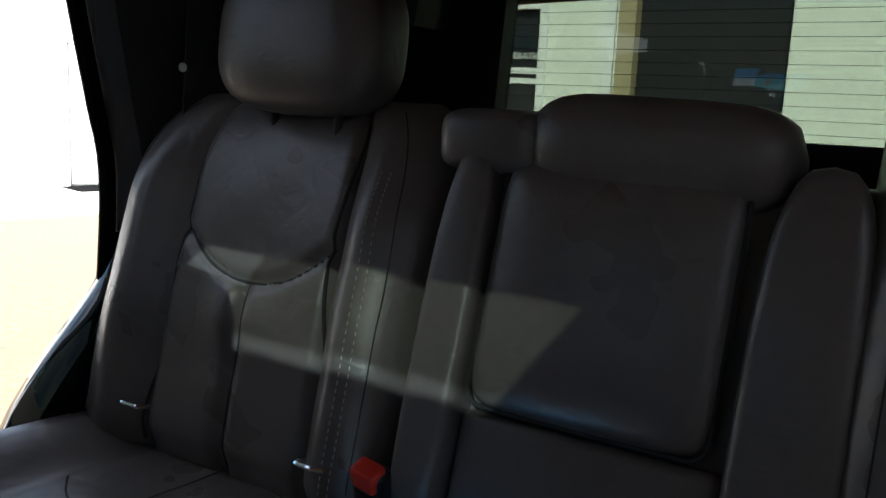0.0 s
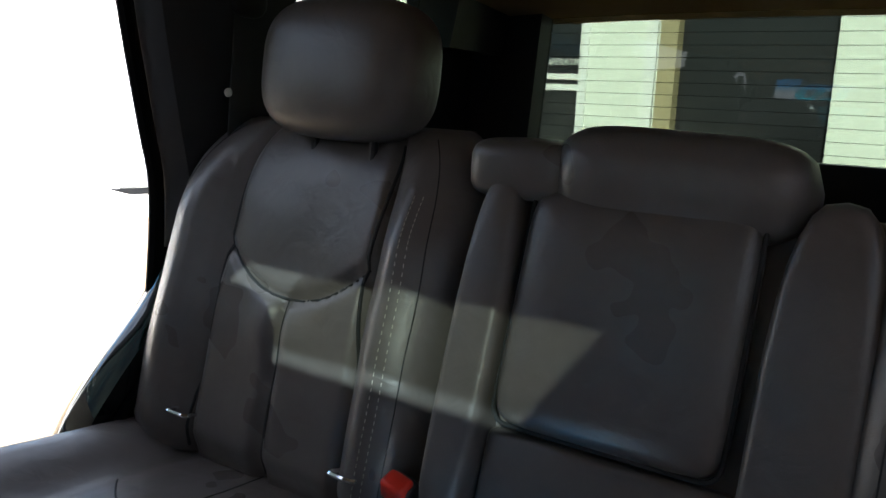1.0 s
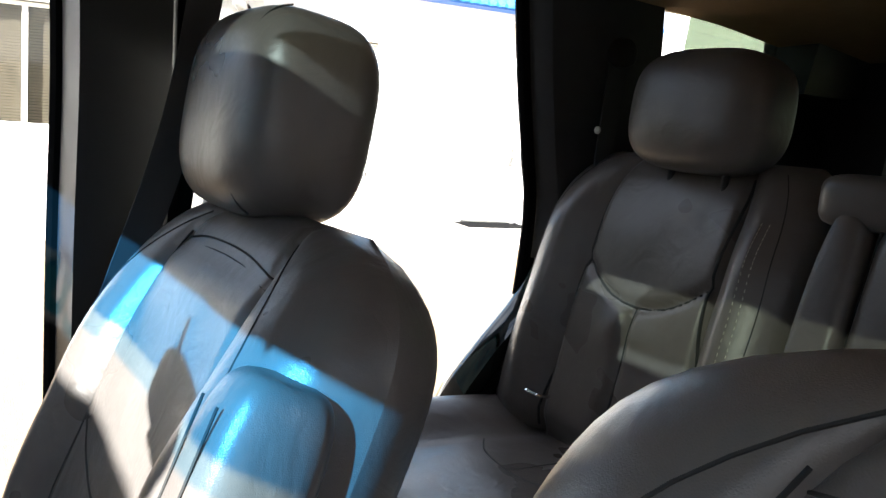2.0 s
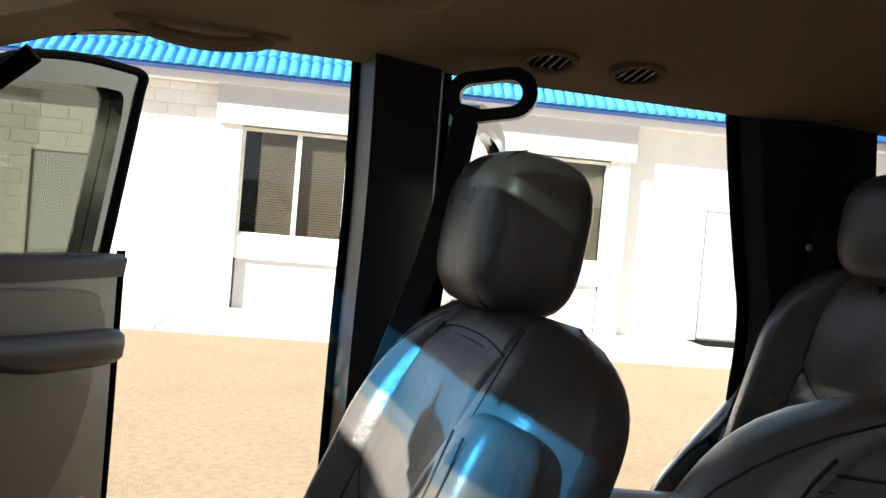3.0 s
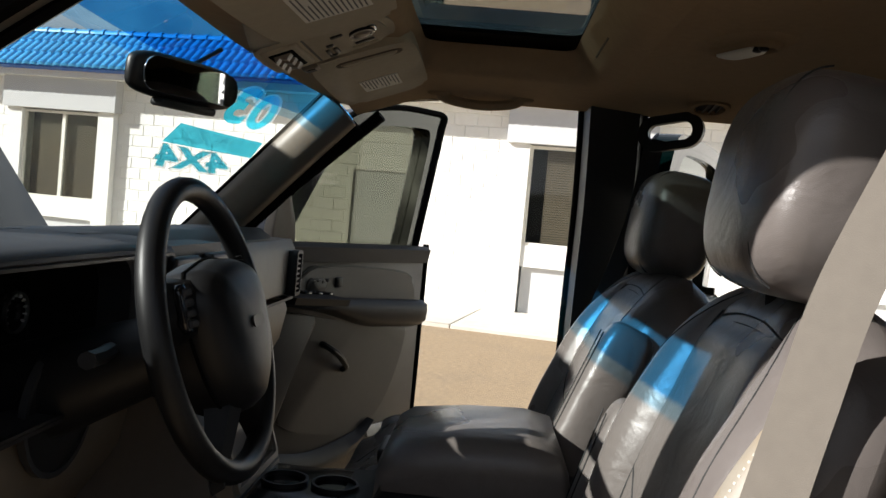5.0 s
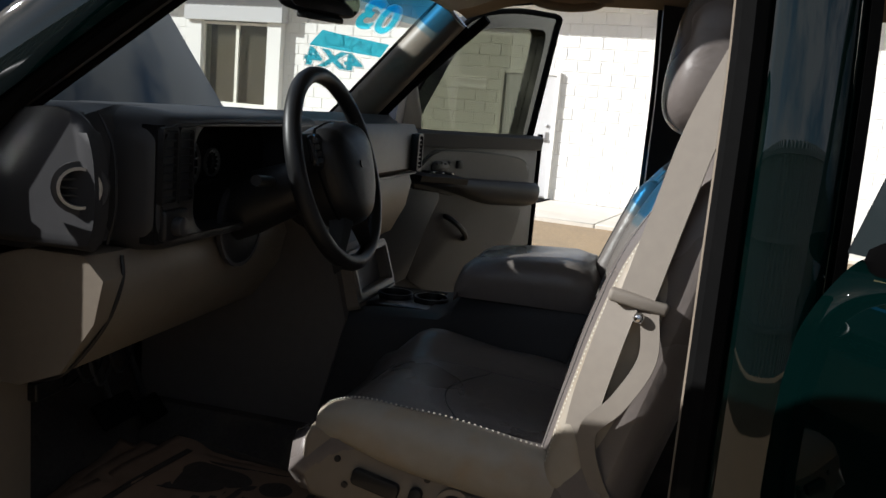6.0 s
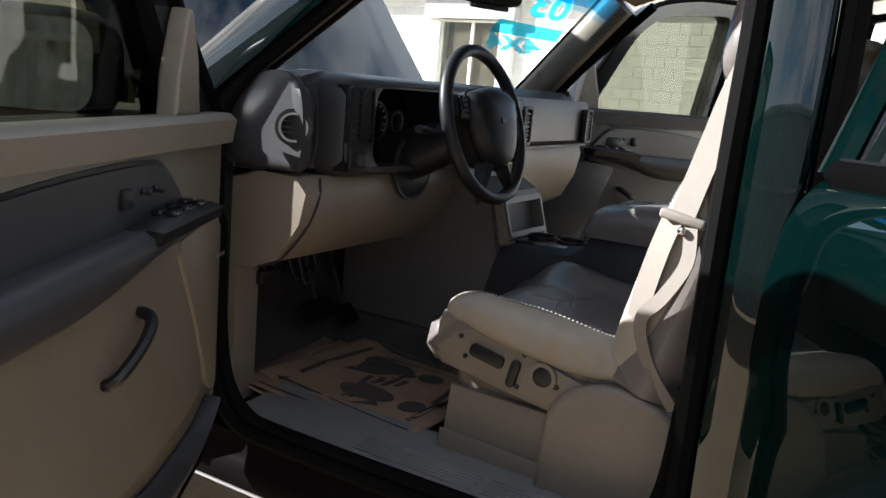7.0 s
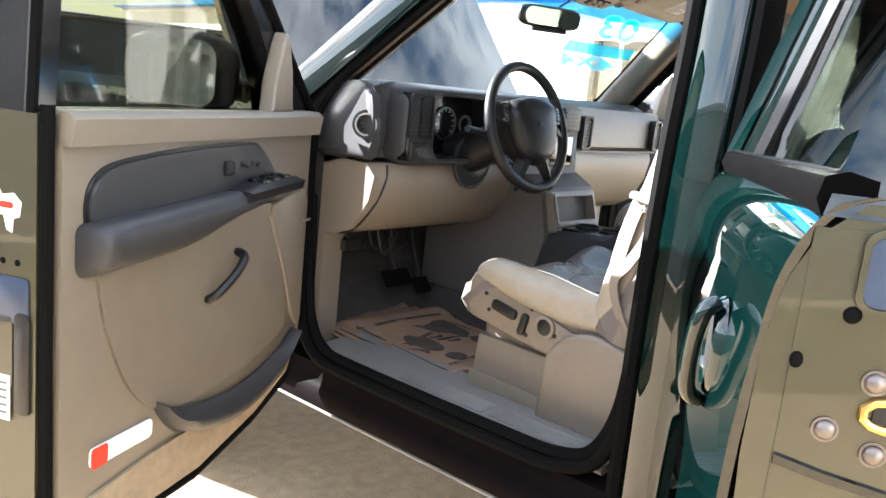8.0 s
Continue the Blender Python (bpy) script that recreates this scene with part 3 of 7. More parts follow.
part("roof_panel", sheet_grid(ox, oy, (-0.46, 0.36, -0.18, 0.29), lambda x, y: roof_z(x) + 0.05 - max(0, abs(x) - 0.72) * 0.3 - max(0, y - 0.2) * 0.2, 0.012), PAINT, truck, angle=50)
# sunroof: rounded lip, tall trim walls, black glass frame, dark glass and a woven sheet lying on it
SC = ((SR[0] + SR[1]) / 2, (SR[2] + SR[3]) / 2)
SW, SH = SR[1] - SR[0], SR[3] - SR[2]
lips = ((0.05, -0.010, 0.055, 0.0), (0.03, -0.016, 0.05, 0.0), (0.008, -0.012, 0.042, 0.0), (-0.004, 0.0, 0.036, 0.004), (-0.010, 0.046, 0.034, 0.022), (0.02, 0.048, 0.05, 0.02))
sroof = part("sunroof", loft([[(a, b_, ROOF + dz) for a, b_ in rrect(SW + 2 * g, SH + 2 * g - 2 * lean, r, 6, SC[0], SC[1] + lean)] for g, dz, r, lean in lips], caps=False), LINER, truck, "tan trim lip and walls round the sunroof", angle=60)
fr_o, fr_i = rrect(0.88, 0.52, 0.04, 6, -0.05, 0.04), rrect(0.635, 0.353, 0.03, 6, -0.0925, 0.0785)
part("sunroof_frame", ringplate(fr_o, fr_i, ROOF + 0.048, ROOF + 0.056), DEEPBLACK, sroof, "black border of the roof glass")
part("sunroof_glass", plate(rrect(0.80, 0.45, 0.05, 5, -0.05, 0.04), ROOF + 0.058, ROOF + 0.062), ROOFGLASS, sroof)
part("sunroof_slot", box(0.02, 0.19, SR[2] + 0.016, SR[2] + 0.024, ROOF + 0.010, ROOF + 0.030, 0.002), LINER_D, sroof)
rsh = thing("roof_sheet", "pale woven cloth sheet lying on the sunroof glass", "cloth", at=(-0.12, 0.08, ROOF + 0.063))
shb = bmesh.new()
bmesh.ops.create_grid(shb, x_segments=24, y_segments=14, size=0.5)
for v in shb.verts:
    v.co = Vector((-0.16 + v.co.x * 0.50 + 0.02 * v.co.y, 0.081 + v.co.y * 0.262 + 0.006 * noise.noise((v.co.x * 3, 4.1, 0)), ROOF + 0.0665 + 0.002 * noise.noise((v.co.x * 9, v.co.y * 9, 2.0))))
part("cloth", shb, SHEET, rsh)

# body side structure (both sides)
for s in (-1, 1):
    def S(p):
        return [(s * a, b_, c_) for a, b_, c_ in p]
    # roof rail with the door seal
    rail = [(0.66, 1.85), (0.745, 1.845), (0.80, 1.87), (0.80, 1.905), (0.70, 1.925)]
    ys_ = [0.40, 0.1, -0.5, -1.1, -2.0]
    part("roof_rail", loft([S([(a, y, z) for a, z in rail]) for y in ys_]), LINER, truck)
    part("roof_side", loft([S([(0.70, y, 1.927), (0.79, y, 1.912), (0.812, y, 1.895), (0.812, y, 1.866), (0.803, y, 1.866), (0.802, y, 1.906), (0.70, y, 1.9255)]) for y in (0.42, 0.1, -0.5, -1.1, -2.05)]), PAINT, truck)
    part("rail_seal", tube(S([(0.765, 0.40, 1.815), (0.775, 0.25, 1.845), (0.775, 0.0, 1.856), (0.775, -0.5, 1.858), (0.775, -0.95, 1.85)]), 0.011), RUBBER, truck)
    # A pillar: painted outside, trimmed inside
    if s < 0:
        a0, a1, PN = Vector((0.715, 0.36, 1.80)), Vector((0.80, 0.98, 1.32)), Vector((0, 0.60, 0.80))
    else:
        a0, a1, PN = Vector((0.668, 0.447, 1.778)), Vector((0.80, 0.874, 1.358)), Vector((0, 0.70, 0.71))
    spine = [a0.lerp(a1, k / 8) for k in range(9)]
    inner = ((-0.012, -0.054), (-0.034, -0.045), (-0.046, -0.015), (-0.046, 0.02), (-0.034, 0.048), (-0.012, 0.056), (0.03, 0.05), (0.05, 0.0), (0.03, -0.05))
    apt = part("a_pillar_trim", loft([S([(c_.x + p, c_.y + q * PN.y, c_.z + q * PN.z) for p, q in inner]) for c_ in spine]), TAUPE, truck, "taupe plastic windscreen pillar trim", angle=60)
    outer = ((0.052, -0.045), (0.085, -0.05), (0.095, 0.0), (0.07, 0.055), (-0.03, 0.06), (0.045, 0.045))
    part("a_pillar", loft([S([(c_.x + p, c_.y + q * PN.y, c_.z + q * PN.z) for p, q in outer]) for c_ in spine]), PAINT, truck)
    part("a_pillar_seal", tube(S([(c_.x + 0.055, c_.y - 0.055 * PN.y, c_.z - 0.055 * PN.z) for c_ in spine]), 0.014), RUBBER, truck)
    part("a_pillar_lip", tube(S([(c_.x + 0.012, c_.y - 0.060 * PN.y, c_.z - 0.060 * PN.z) for c_ in spine]), 0.006), RUBBER, truck)
    if s > 0:
        cc = a0.lerp(a1, 0.66) + PN * 0.022
        part("trim_cap", moved(plate([(0.012 * math.cos(a), 0.012 * math.sin(a)) for a in lin(0, 2 * math.pi, 18)[:-1]], 0.0, 0.003, 0.001), basis(cc + Vector((-0.044, 0, 0)), Vector((0, 0.71, -0.70)), Vector((0, 0.70, 0.71)), Vector((-1, 0, 0)))), TAUPE, apt, "round screw cap")
    # B pillar
    yb = -0.29 if s < 0 else -0.185
    bl_ = [(0.80, yb, 0.60), (0.81, yb, 1.0), (0.80, yb, 1.35), (0.775, yb, 1.6), (0.745, yb + 0.01, 1.86)]
    dx_ = 0.028 if s > 0 else -0.042
    rings = [S([(x - 0.06 - dx_, y, z), (x + 0.02, y + 0.005, z), (x + 0.03, y - 0.02, z), (x + 0.03, y - 0.12, z), (x - 0.005, y - 0.15, z), (x - 0.04, y - 0.13, z)]) for x, y, z in smoothline(bl_, 4)]
    part("b_pillar_trim", loft(rings), TAUPE_DARK, truck, "dark grey plastic centre pillar trim")
    rings = [S([(x + 0.03, y - 0.012, z), (x + 0.042, y - 0.014, z), (x + 0.052, y - 0.019, z), (x + 0.059, y - 0.030, z), (x + 0.063, y - 0.050, z), (x + 0.065, y - 0.078, z), (x + 0.062, y - 0.108, z), (x + 0.052, y - 0.125, z), (x + 0.032, y - 0.125, z)]) for x, y, z in smoothline(bl_, 4)]
    part("b_pillar", loft(rings), PAINT, truck, angle=70)
    if s < 0:
        part("b_pillar_edge", loft([S([(x + 0.002, y + 0.003, z), (x + 0.003, y + 0.012, z), (x + 0.008, y + 0.018, z), (x + 0.018, y + 0.018, z), (x + 0.022, y + 0.014, z), (x + 0.018, y + 0.003, z)]) for x, y, z in smoothline(bl_, 4)]), TAUPE, truck, "pillar trim edge along the door seal", angle=60)
    part("pillar_seal", tube(S([(x + 0.045, y - 0.003, z) for x, y, z in smoothline(bl_, 4)]), 0.021), RUBBER, truck)
    # black strip added to darken the gap behind the pillar
    part("pillar_back", loft([S([(x - 0.02, y - 0.128, z), (x + 0.055, y - 0.126, z), (x + 0.050, y - 0.140, z), (x - 0.02, y - 0.155, z)]) for x, y, z in smoothline(bl_, 4)]), RUBBER, truck)
    # C pillar with its trim, and the quarter panel behind
    cl = [(0.84, -1.06, 0.80), (0.84, -1.10, 1.2), (0.84, -1.11, 1.40), (0.82, -1.075, 1.52), (0.80, -1.03, 1.68), (0.755, -0.97, 1.86)]
    rings = [S([(x, y, z), (x + 0.05, y - 0.01, z), (x + 0.06, y - 0.30, z), (x - 0.04, y - 0.30, z), (x - 0.06, y - 0.10, z), (x - 0.03, y - 0.015, z)]) for x, y, z in smoothline(cl, 4)]
    part("c_pillar_trim", loft(rings), TAUPE_DARK, truck, "dark grey plastic rear pillar trim")
    part("c_pillar_seal", tube(S([(x + 0.03, y + 0.01, z) for x, y, z in smoothline(cl, 4)]), 0.014), RUBBER, truck)
    arch = smoothline([(-1.115, 1.30, 0), (-1.075, 1.215, 0), (-0.975, 1.105, 0), (-0.905, 1.01, 0), (-0.862, 0.88, 0), (-0.85, 0.66, 0)], 5)
    part("wheel_arch_jamb", loft([S([(0.80, q.x, q.y), (0.845, q.x + 0.008, q.y + 0.005), (0.885, q.x - 0.004, q.y), (0.91, q.x - 0.03, q.y - 0.01), (0.91, -1.19, q.y - 0.02), (0.80, -1.19, q.y - 0.02)]) for q in arch]), PAINT, truck, "dark painted door jamb over the wheel arch", angle=60)
    part("arch_seal", tube(S([(0.80, q.x - 0.012, q.y - 0.055) for q in arch]), 0.012), RUBBER, truck)
    part("quarter_panel", loft([S([(0.93, y, 0.55), (0.96, y, 0.9), (0.95, y, 1.32), (0.84, y, 1.33), (0.84, y, 0.55)]) for y in (-1.16, -1.6, -2.1)]), PAINT, truck)
    # cargo side wall with the quarter window
    wo = [(-2.05, 1.30), (-1.40, 1.30), (-1.40, 1.90), (-2.05, 1.90)]
    part("quarter_trim", loft([S([(0.74, y, 0.9), (0.78, y, 0.9), (0.78, y, 1.70), (0.74, y, 1.70)]) for y in (-1.40, -2.05)]), TAUPE_DARK, truck)
    part("quarter_pillar", loft([S([(0.66, y, 1.70), (0.78, y, 1.70), (0.78, y, 1.90), (0.62, y, 1.90)]) for y in (-1.68, -2.05)]), TAUPE_DARK, truck)
    part("quarter_window", loft([S([(0.755, y, 1.70), (0.759, y, 1.70), (0.739, y, 1.88), (0.735, y, 1.88)]) for y in (-1.38, -1.75)]), PRIVACY, truck, smooth=False)
    # rocker, sill plate, kick
    rk = [(0.72, 0.64), (0.83, 0.64), (0.862, 0.625), (0.868, 0.585), (0.878, 0.572), (0.890, 0.555), (0.893, 0.525), (0.884, 0.508), (0.86, 0.50), (0.72, 0.44)]
    part("rocker_panel", loft([S([(a, y, z) for a, z in rk]) for y in (0.86, 0.4, 0.0, -0.6, -1.12)]), SATIN, truck)
    part("sill_plate", loft([S([(0.64, y, 0.645), (0.834, y, 0.645), (0.840, y, 0.655), (0.834, y, 0.664), (0.64, y, 0.672)]) for y in (0.74, 0.70, 0.30, -0.20, -0.25)]), SILL, truck, "grey ribbed plastic door sill plate")
    part("rocker_edge", tube(S([(0.886, y, 0.503) for y in (0.88, 0.4, 0.0, -0.6, -1.12)]), 0.004, 6), SILL, truck, "dusty pale lower edge of the rocker")
    for k in range(6):
        part("sill_rib", box(*(sorted((s * (0.755 + 0.0115 * k), s * (0.762 + 0.0115 * k)))), -0.17, 0.09, 0.664, 0.6715 - 0.0004 * k, 0.002, 1), SILL, truck)
        part("sill_rib", box(*(sorted((s * (0.755 + 0.0115 * k), s * (0.762 + 0.0115 * k)))), 0.11, 0.40, 0.664, 0.6715 - 0.0004 * k, 0.002, 1), SILL, truck)
    part("sill_seal", tube(S(smoothline([(0.815, -0.275, 0.98), (0.822, -0.262, 0.80), (0.84, -0.225, 0.70), (0.848, -0.15, 0.664), (0.85, 0.0, 0.656), (0.85, 0.55, 0.656), (0.85, 0.68, 0.672), (0.84, 0.755, 0.74), (0.83, 0.79, 0.86), (0.82, 0.81, 1.05), (0.80, 0.84, 1.25)], 5)), 0.016), RUBBER, truck)
    part("hinge_pillar", loft([S([(0.80, 0.80, z), (0.875, 0.815, z), (0.885, 0.90, z), (0.80, 0.92, z)]) for z in (0.60, 0.95, 1.34)]), GLOSSBLACK, truck)
    part("pillar_seal", tube(S(smoothline([(0.845, -0.295, 0.98), (0.85, -0.285, 0.80), (0.858, -0.245, 0.685), (0.866, -0.15, 0.640), (0.868, 0.0, 0.632), (0.868, 0.55, 0.632), (0.868, 0.70, 0.652), (0.86, 0.775, 0.74), (0.855, 0.80, 0.88), (0.85, 0.80, 1.05), (0.848, 0.80, 1.28), (0.835, 0.77, 1.40), (0.80, 0.56, 1.60), (0.765, 0.36, 1.78)], 4)), 0.017), RUBBER, truck)
    part("kick_panel", loft([S([(0.70, 0.80, z), (0.795, 0.78, z), (0.80, 0.84, z), (0.72, 1.02, z)]) for z in (0.645, 1.02)]), TAUPE, truck, "taupe plastic kick panel")
    # fender and cowl side
    part("front_fender", loft([S([(0.80, y, 0.62), (0.95, y, 0.62), (0.97, y, 1.0), (0.93, y, 1.24 - 0.04 * (y - 0.9)), (0.80, y, 1.26 - 0.04 * (y - 0.9))]) for y in (0.90, 1.2, 1.8, 2.62)]), PAINT, truck)

part("floor_pan", loft([[(x, y, z) for x, z in ((-0.80, 0.60), (-0.70, 0.645), (-0.25, 0.65), (-0.18, 0.74), (0.18, 0.74), (0.25, 0.65), (0.70, 0.645), (0.80, 0.60), (0.80, 0.52), (-0.80, 0.52))] for y in (0.90, 0.3, -0.5, -2.05)]), CARPET, truck, "worn grey floor carpet")
part("toe_board", loft([[(-0.80, 0.86, 0.62), (0.80, 0.86, 0.62), (0.80, 0.90, 0.60), (-0.80, 0.90, 0.60)], [(-0.80, 1.08, 0.90), (0.80, 1.08, 0.90), (0.80, 1.12, 0.88), (-0.80, 1.12, 0.88)], [(-0.80, 1.12, 1.3), (0.80, 1.12, 1.3), (0.80, 1.16, 1.3), (-0.80, 1.16, 1.3)]]), CARPET, truck)
# rear wall with the back window
RWY = -1.95
part("tail_panel", ringplate([(-0.80, 0.6), (0.80, 0.6), (0.76, 1.92), (-0.76, 1.92)], [(-0.575, 1.505), (0.575, 1.505), (0.555, 1.835), (-0.555, 1.835)], -0.06, 0.0), TAUPE_DARK, truck, smooth=False).matrix_world = pose(0, RWY, 0, 90, 0, 0)
rw = part("rear_window", box(-0.59, 0.59, RWY + 0.005, RWY + 0.01, 1.49, 1.85), PRIVACY, truck)
k = 1.52
while k < 1.83:
    part("defroster_line", box(-0.56, 0.56, RWY + 0.0105, RWY + 0.0115, k, k + 0.0010), SEAM, rw)
    k += 0.026
part("load_floor", box(-0.74, 0.74, RWY, -1.2, 0.62, 0.80), CARPET, truck)

# windscreen: a gently curved sheet, the shade band a sheet of its own along its top
def ws(x, t):
    """A point of the windscreen: t runs from the top edge down the glass, in metres."""
    return Vector((x, 0.545 + 0.76 * t - (0.05 + 0.20 * t) * (x / 0.72) ** 2, 1.796 - 0.615 * t))


def ws_sheet(x0, x1, t0, t1, off, n=14, k=3):
    bm = bmesh.new()
    nn = Vector((0, 0.6, 0.8))
    g = [[bm.verts.new(ws(x0 + (x1 - x0) * i / n, t0 + (t1 - t0) * j / k) + nn * off) for j in range(k + 1)] for i in range(n + 1)]
    for i in range(n):
        for j in range(k):
            bm.faces.new((g[i][j], g[i + 1][j], g[i + 1][j + 1], g[i][j + 1]))
    return bm


wsc = part("windscreen", ws_sheet(-0.78, 0.78, 0.098, 0.80, 0.0), WINDSHIELD, truck)
part("shade_band", ws_sheet(-0.76, 0.76, -0.02, 0.072, 0.0), SHADEBAND, wsc, "blue tinted shade band")
part("shade_band_edge", ws_sheet(-0.76, 0.76, 0.072, 0.098, 0.0), SHADEBAND_L, wsc, "fading lower edge of the shade band")
part("header_rail", loft([[ws(x, -0.03) + Vector((0, q * (0.5 + 0.5 * (1 - (x / 0.76) ** 2)), w_)) for q, w_ in ((0.0, -0.012), (-0.06, -0.016), (-0.17, -0.006), (-0.17, 0.10), (0.02, 0.05))] for x in lin(-0.76, 0.76, 14)]), LINER, truck)
part("roof_front", loft([[ws(x, -0.03) + Vector((0, q * (0.5 + 0.5 * (1 - (x / 0.80) ** 2)), w_)) for q, w_ in ((0.03, 0.052), (-0.18, 0.104), (-0.18, 0.110), (0.035, 0.060))] for x in lin(-0.80, 0.80, 14)]), PAINT, truck)
part("cowl", loft([[(x, 1.14 - 0.22 * (x / 0.72) ** 2, 1.30), (x, 1.25, 1.24), (x, 1.25, 1.10), (x, 0.98, 1.10)] for x in lin(-0.80, 0.80, 8)]), BLACKP, truck)
# the raised hood
hp = []
for j in range(9):
    t = j / 8
    hp.append([(x * (1 - 0.06 * t - 0.26 * t ** 4), 1.22 + 0.62 * t + 0.03 * math.sin(math.pi * t) - 0.07 * (1 - (x / 0.78) ** 2) * (0.35 + 0.65 * math.sin(math.pi * min(1.0, t + 0.1))), 1.36 + 0.98 * t - 0.05 * (x / 0.78) ** 4 * 0 + 0.015 * math.cos(x * 2)) for x in lin(-0.78, 0.78, 12)])
hb_ = bmesh.new()
g1 = [[hb_.verts.new(p) for p in r] for r in hp]
g2 = [[hb_.verts.new((p[0] * 0.99, p[1] + 0.03, p[2] - 0.02)) for p in r] for r in hp]
for g, fl in ((g1, 0), (g2, 1)):
    for a, c in zip(g, g[1:]):
        for i in range(12):
            hb_.faces.new((a[i], a[i + 1], c[i + 1], c[i]))
for i in range(12):
    hb_.faces.new((g1[0][i], g1[0][i + 1], g2[0][i + 1], g2[0][i]))
    hb_.faces.new((g1[-1][i], g1[-1][i + 1], g2[-1][i + 1], g2[-1][i]))
for j in range(8):
    hb_.faces.new((g1[j][0], g1[j + 1][0], g2[j + 1][0], g2[j][0]))
    hb_.faces.new((g1[j][12], g1[j + 1][12], g2[j + 1][12], g2[j][12]))
part("hood", hb_, PAINT, truck, "raised glossy dark green hood")
part("engine_bay", box(-0.78, 0.78, 1.26, 2.6, 0.6, 1.12, 0.03), BLACKP, truck)
part("front_bumper", box(-0.97, 0.97, 2.60, 2.74, 0.45, 1.16, 0.05), PAINT, truck)

# wheels
for s in (-1, 1):
    for y in (1.75, -1.55):
        tyre = loft([[(s * (0.78 + 0.125 * p), y + r * math.cos(a), 0.39 + r * math.sin(a)) for p, r in ((-1, 0.27), (-1, 0.36), (-0.8, 0.385), (0.8, 0.385), (1, 0.36), (1, 0.27))] for a in lin(0, 2 * math.pi, 32)[:-1]], closed=True)
        wh = part("wheel", tyre, RUBBER, truck)
        part("rim", moved(plate([(0.28 * math.cos(a), 0.28 * math.sin(a)) for a in lin(0, 2 * math.pi, 32)[:-1]], -0.09, 0.09, 0.02), basis(Vector((s * 0.78, y, 0.39)), Vector((0, 1, 0)), Vector((0, 0, 1)), Vector((1, 0, 0)))), STEEL, wh)

# ---- seats ----


def stitched(f, uv, name, parent, r=0.0022, m=None, lift=0.0, n=6):
    """A seam that lies on a surface f(u, v)."""
    pts = [f(u, v) for u, v in [(p.x, p.y) for p in smoothline([(a, c, 0) for a, c in uv], n)]]
    return part(name, tube([Vector(p) + Vector((0, 0, lift)) for p in pts], r * 0.55, 6), m or SEAM, parent)


def stitches(f, uv, parent, step=0.008):
    """A row of single thread stitches, joined, along a line on a surface."""
    pts = [Vector(f(p.x, p.y)) for p in smoothline([(a, c, 0) for a, c in uv], 60)]
    bm = bmesh.new()
    acc = 0.0
    for a, c in zip(pts, pts[1:]):
        acc += (c - a).length
        if acc > step:
            acc = 0.0
            d = (c - a).normalized() * step * 0.32
            bm = join(bm, tube([a - d, a + d], 0.0007, 4))
    o = part("stitching", bm, THREAD, parent)
    return tagged(o, kind="stuff")


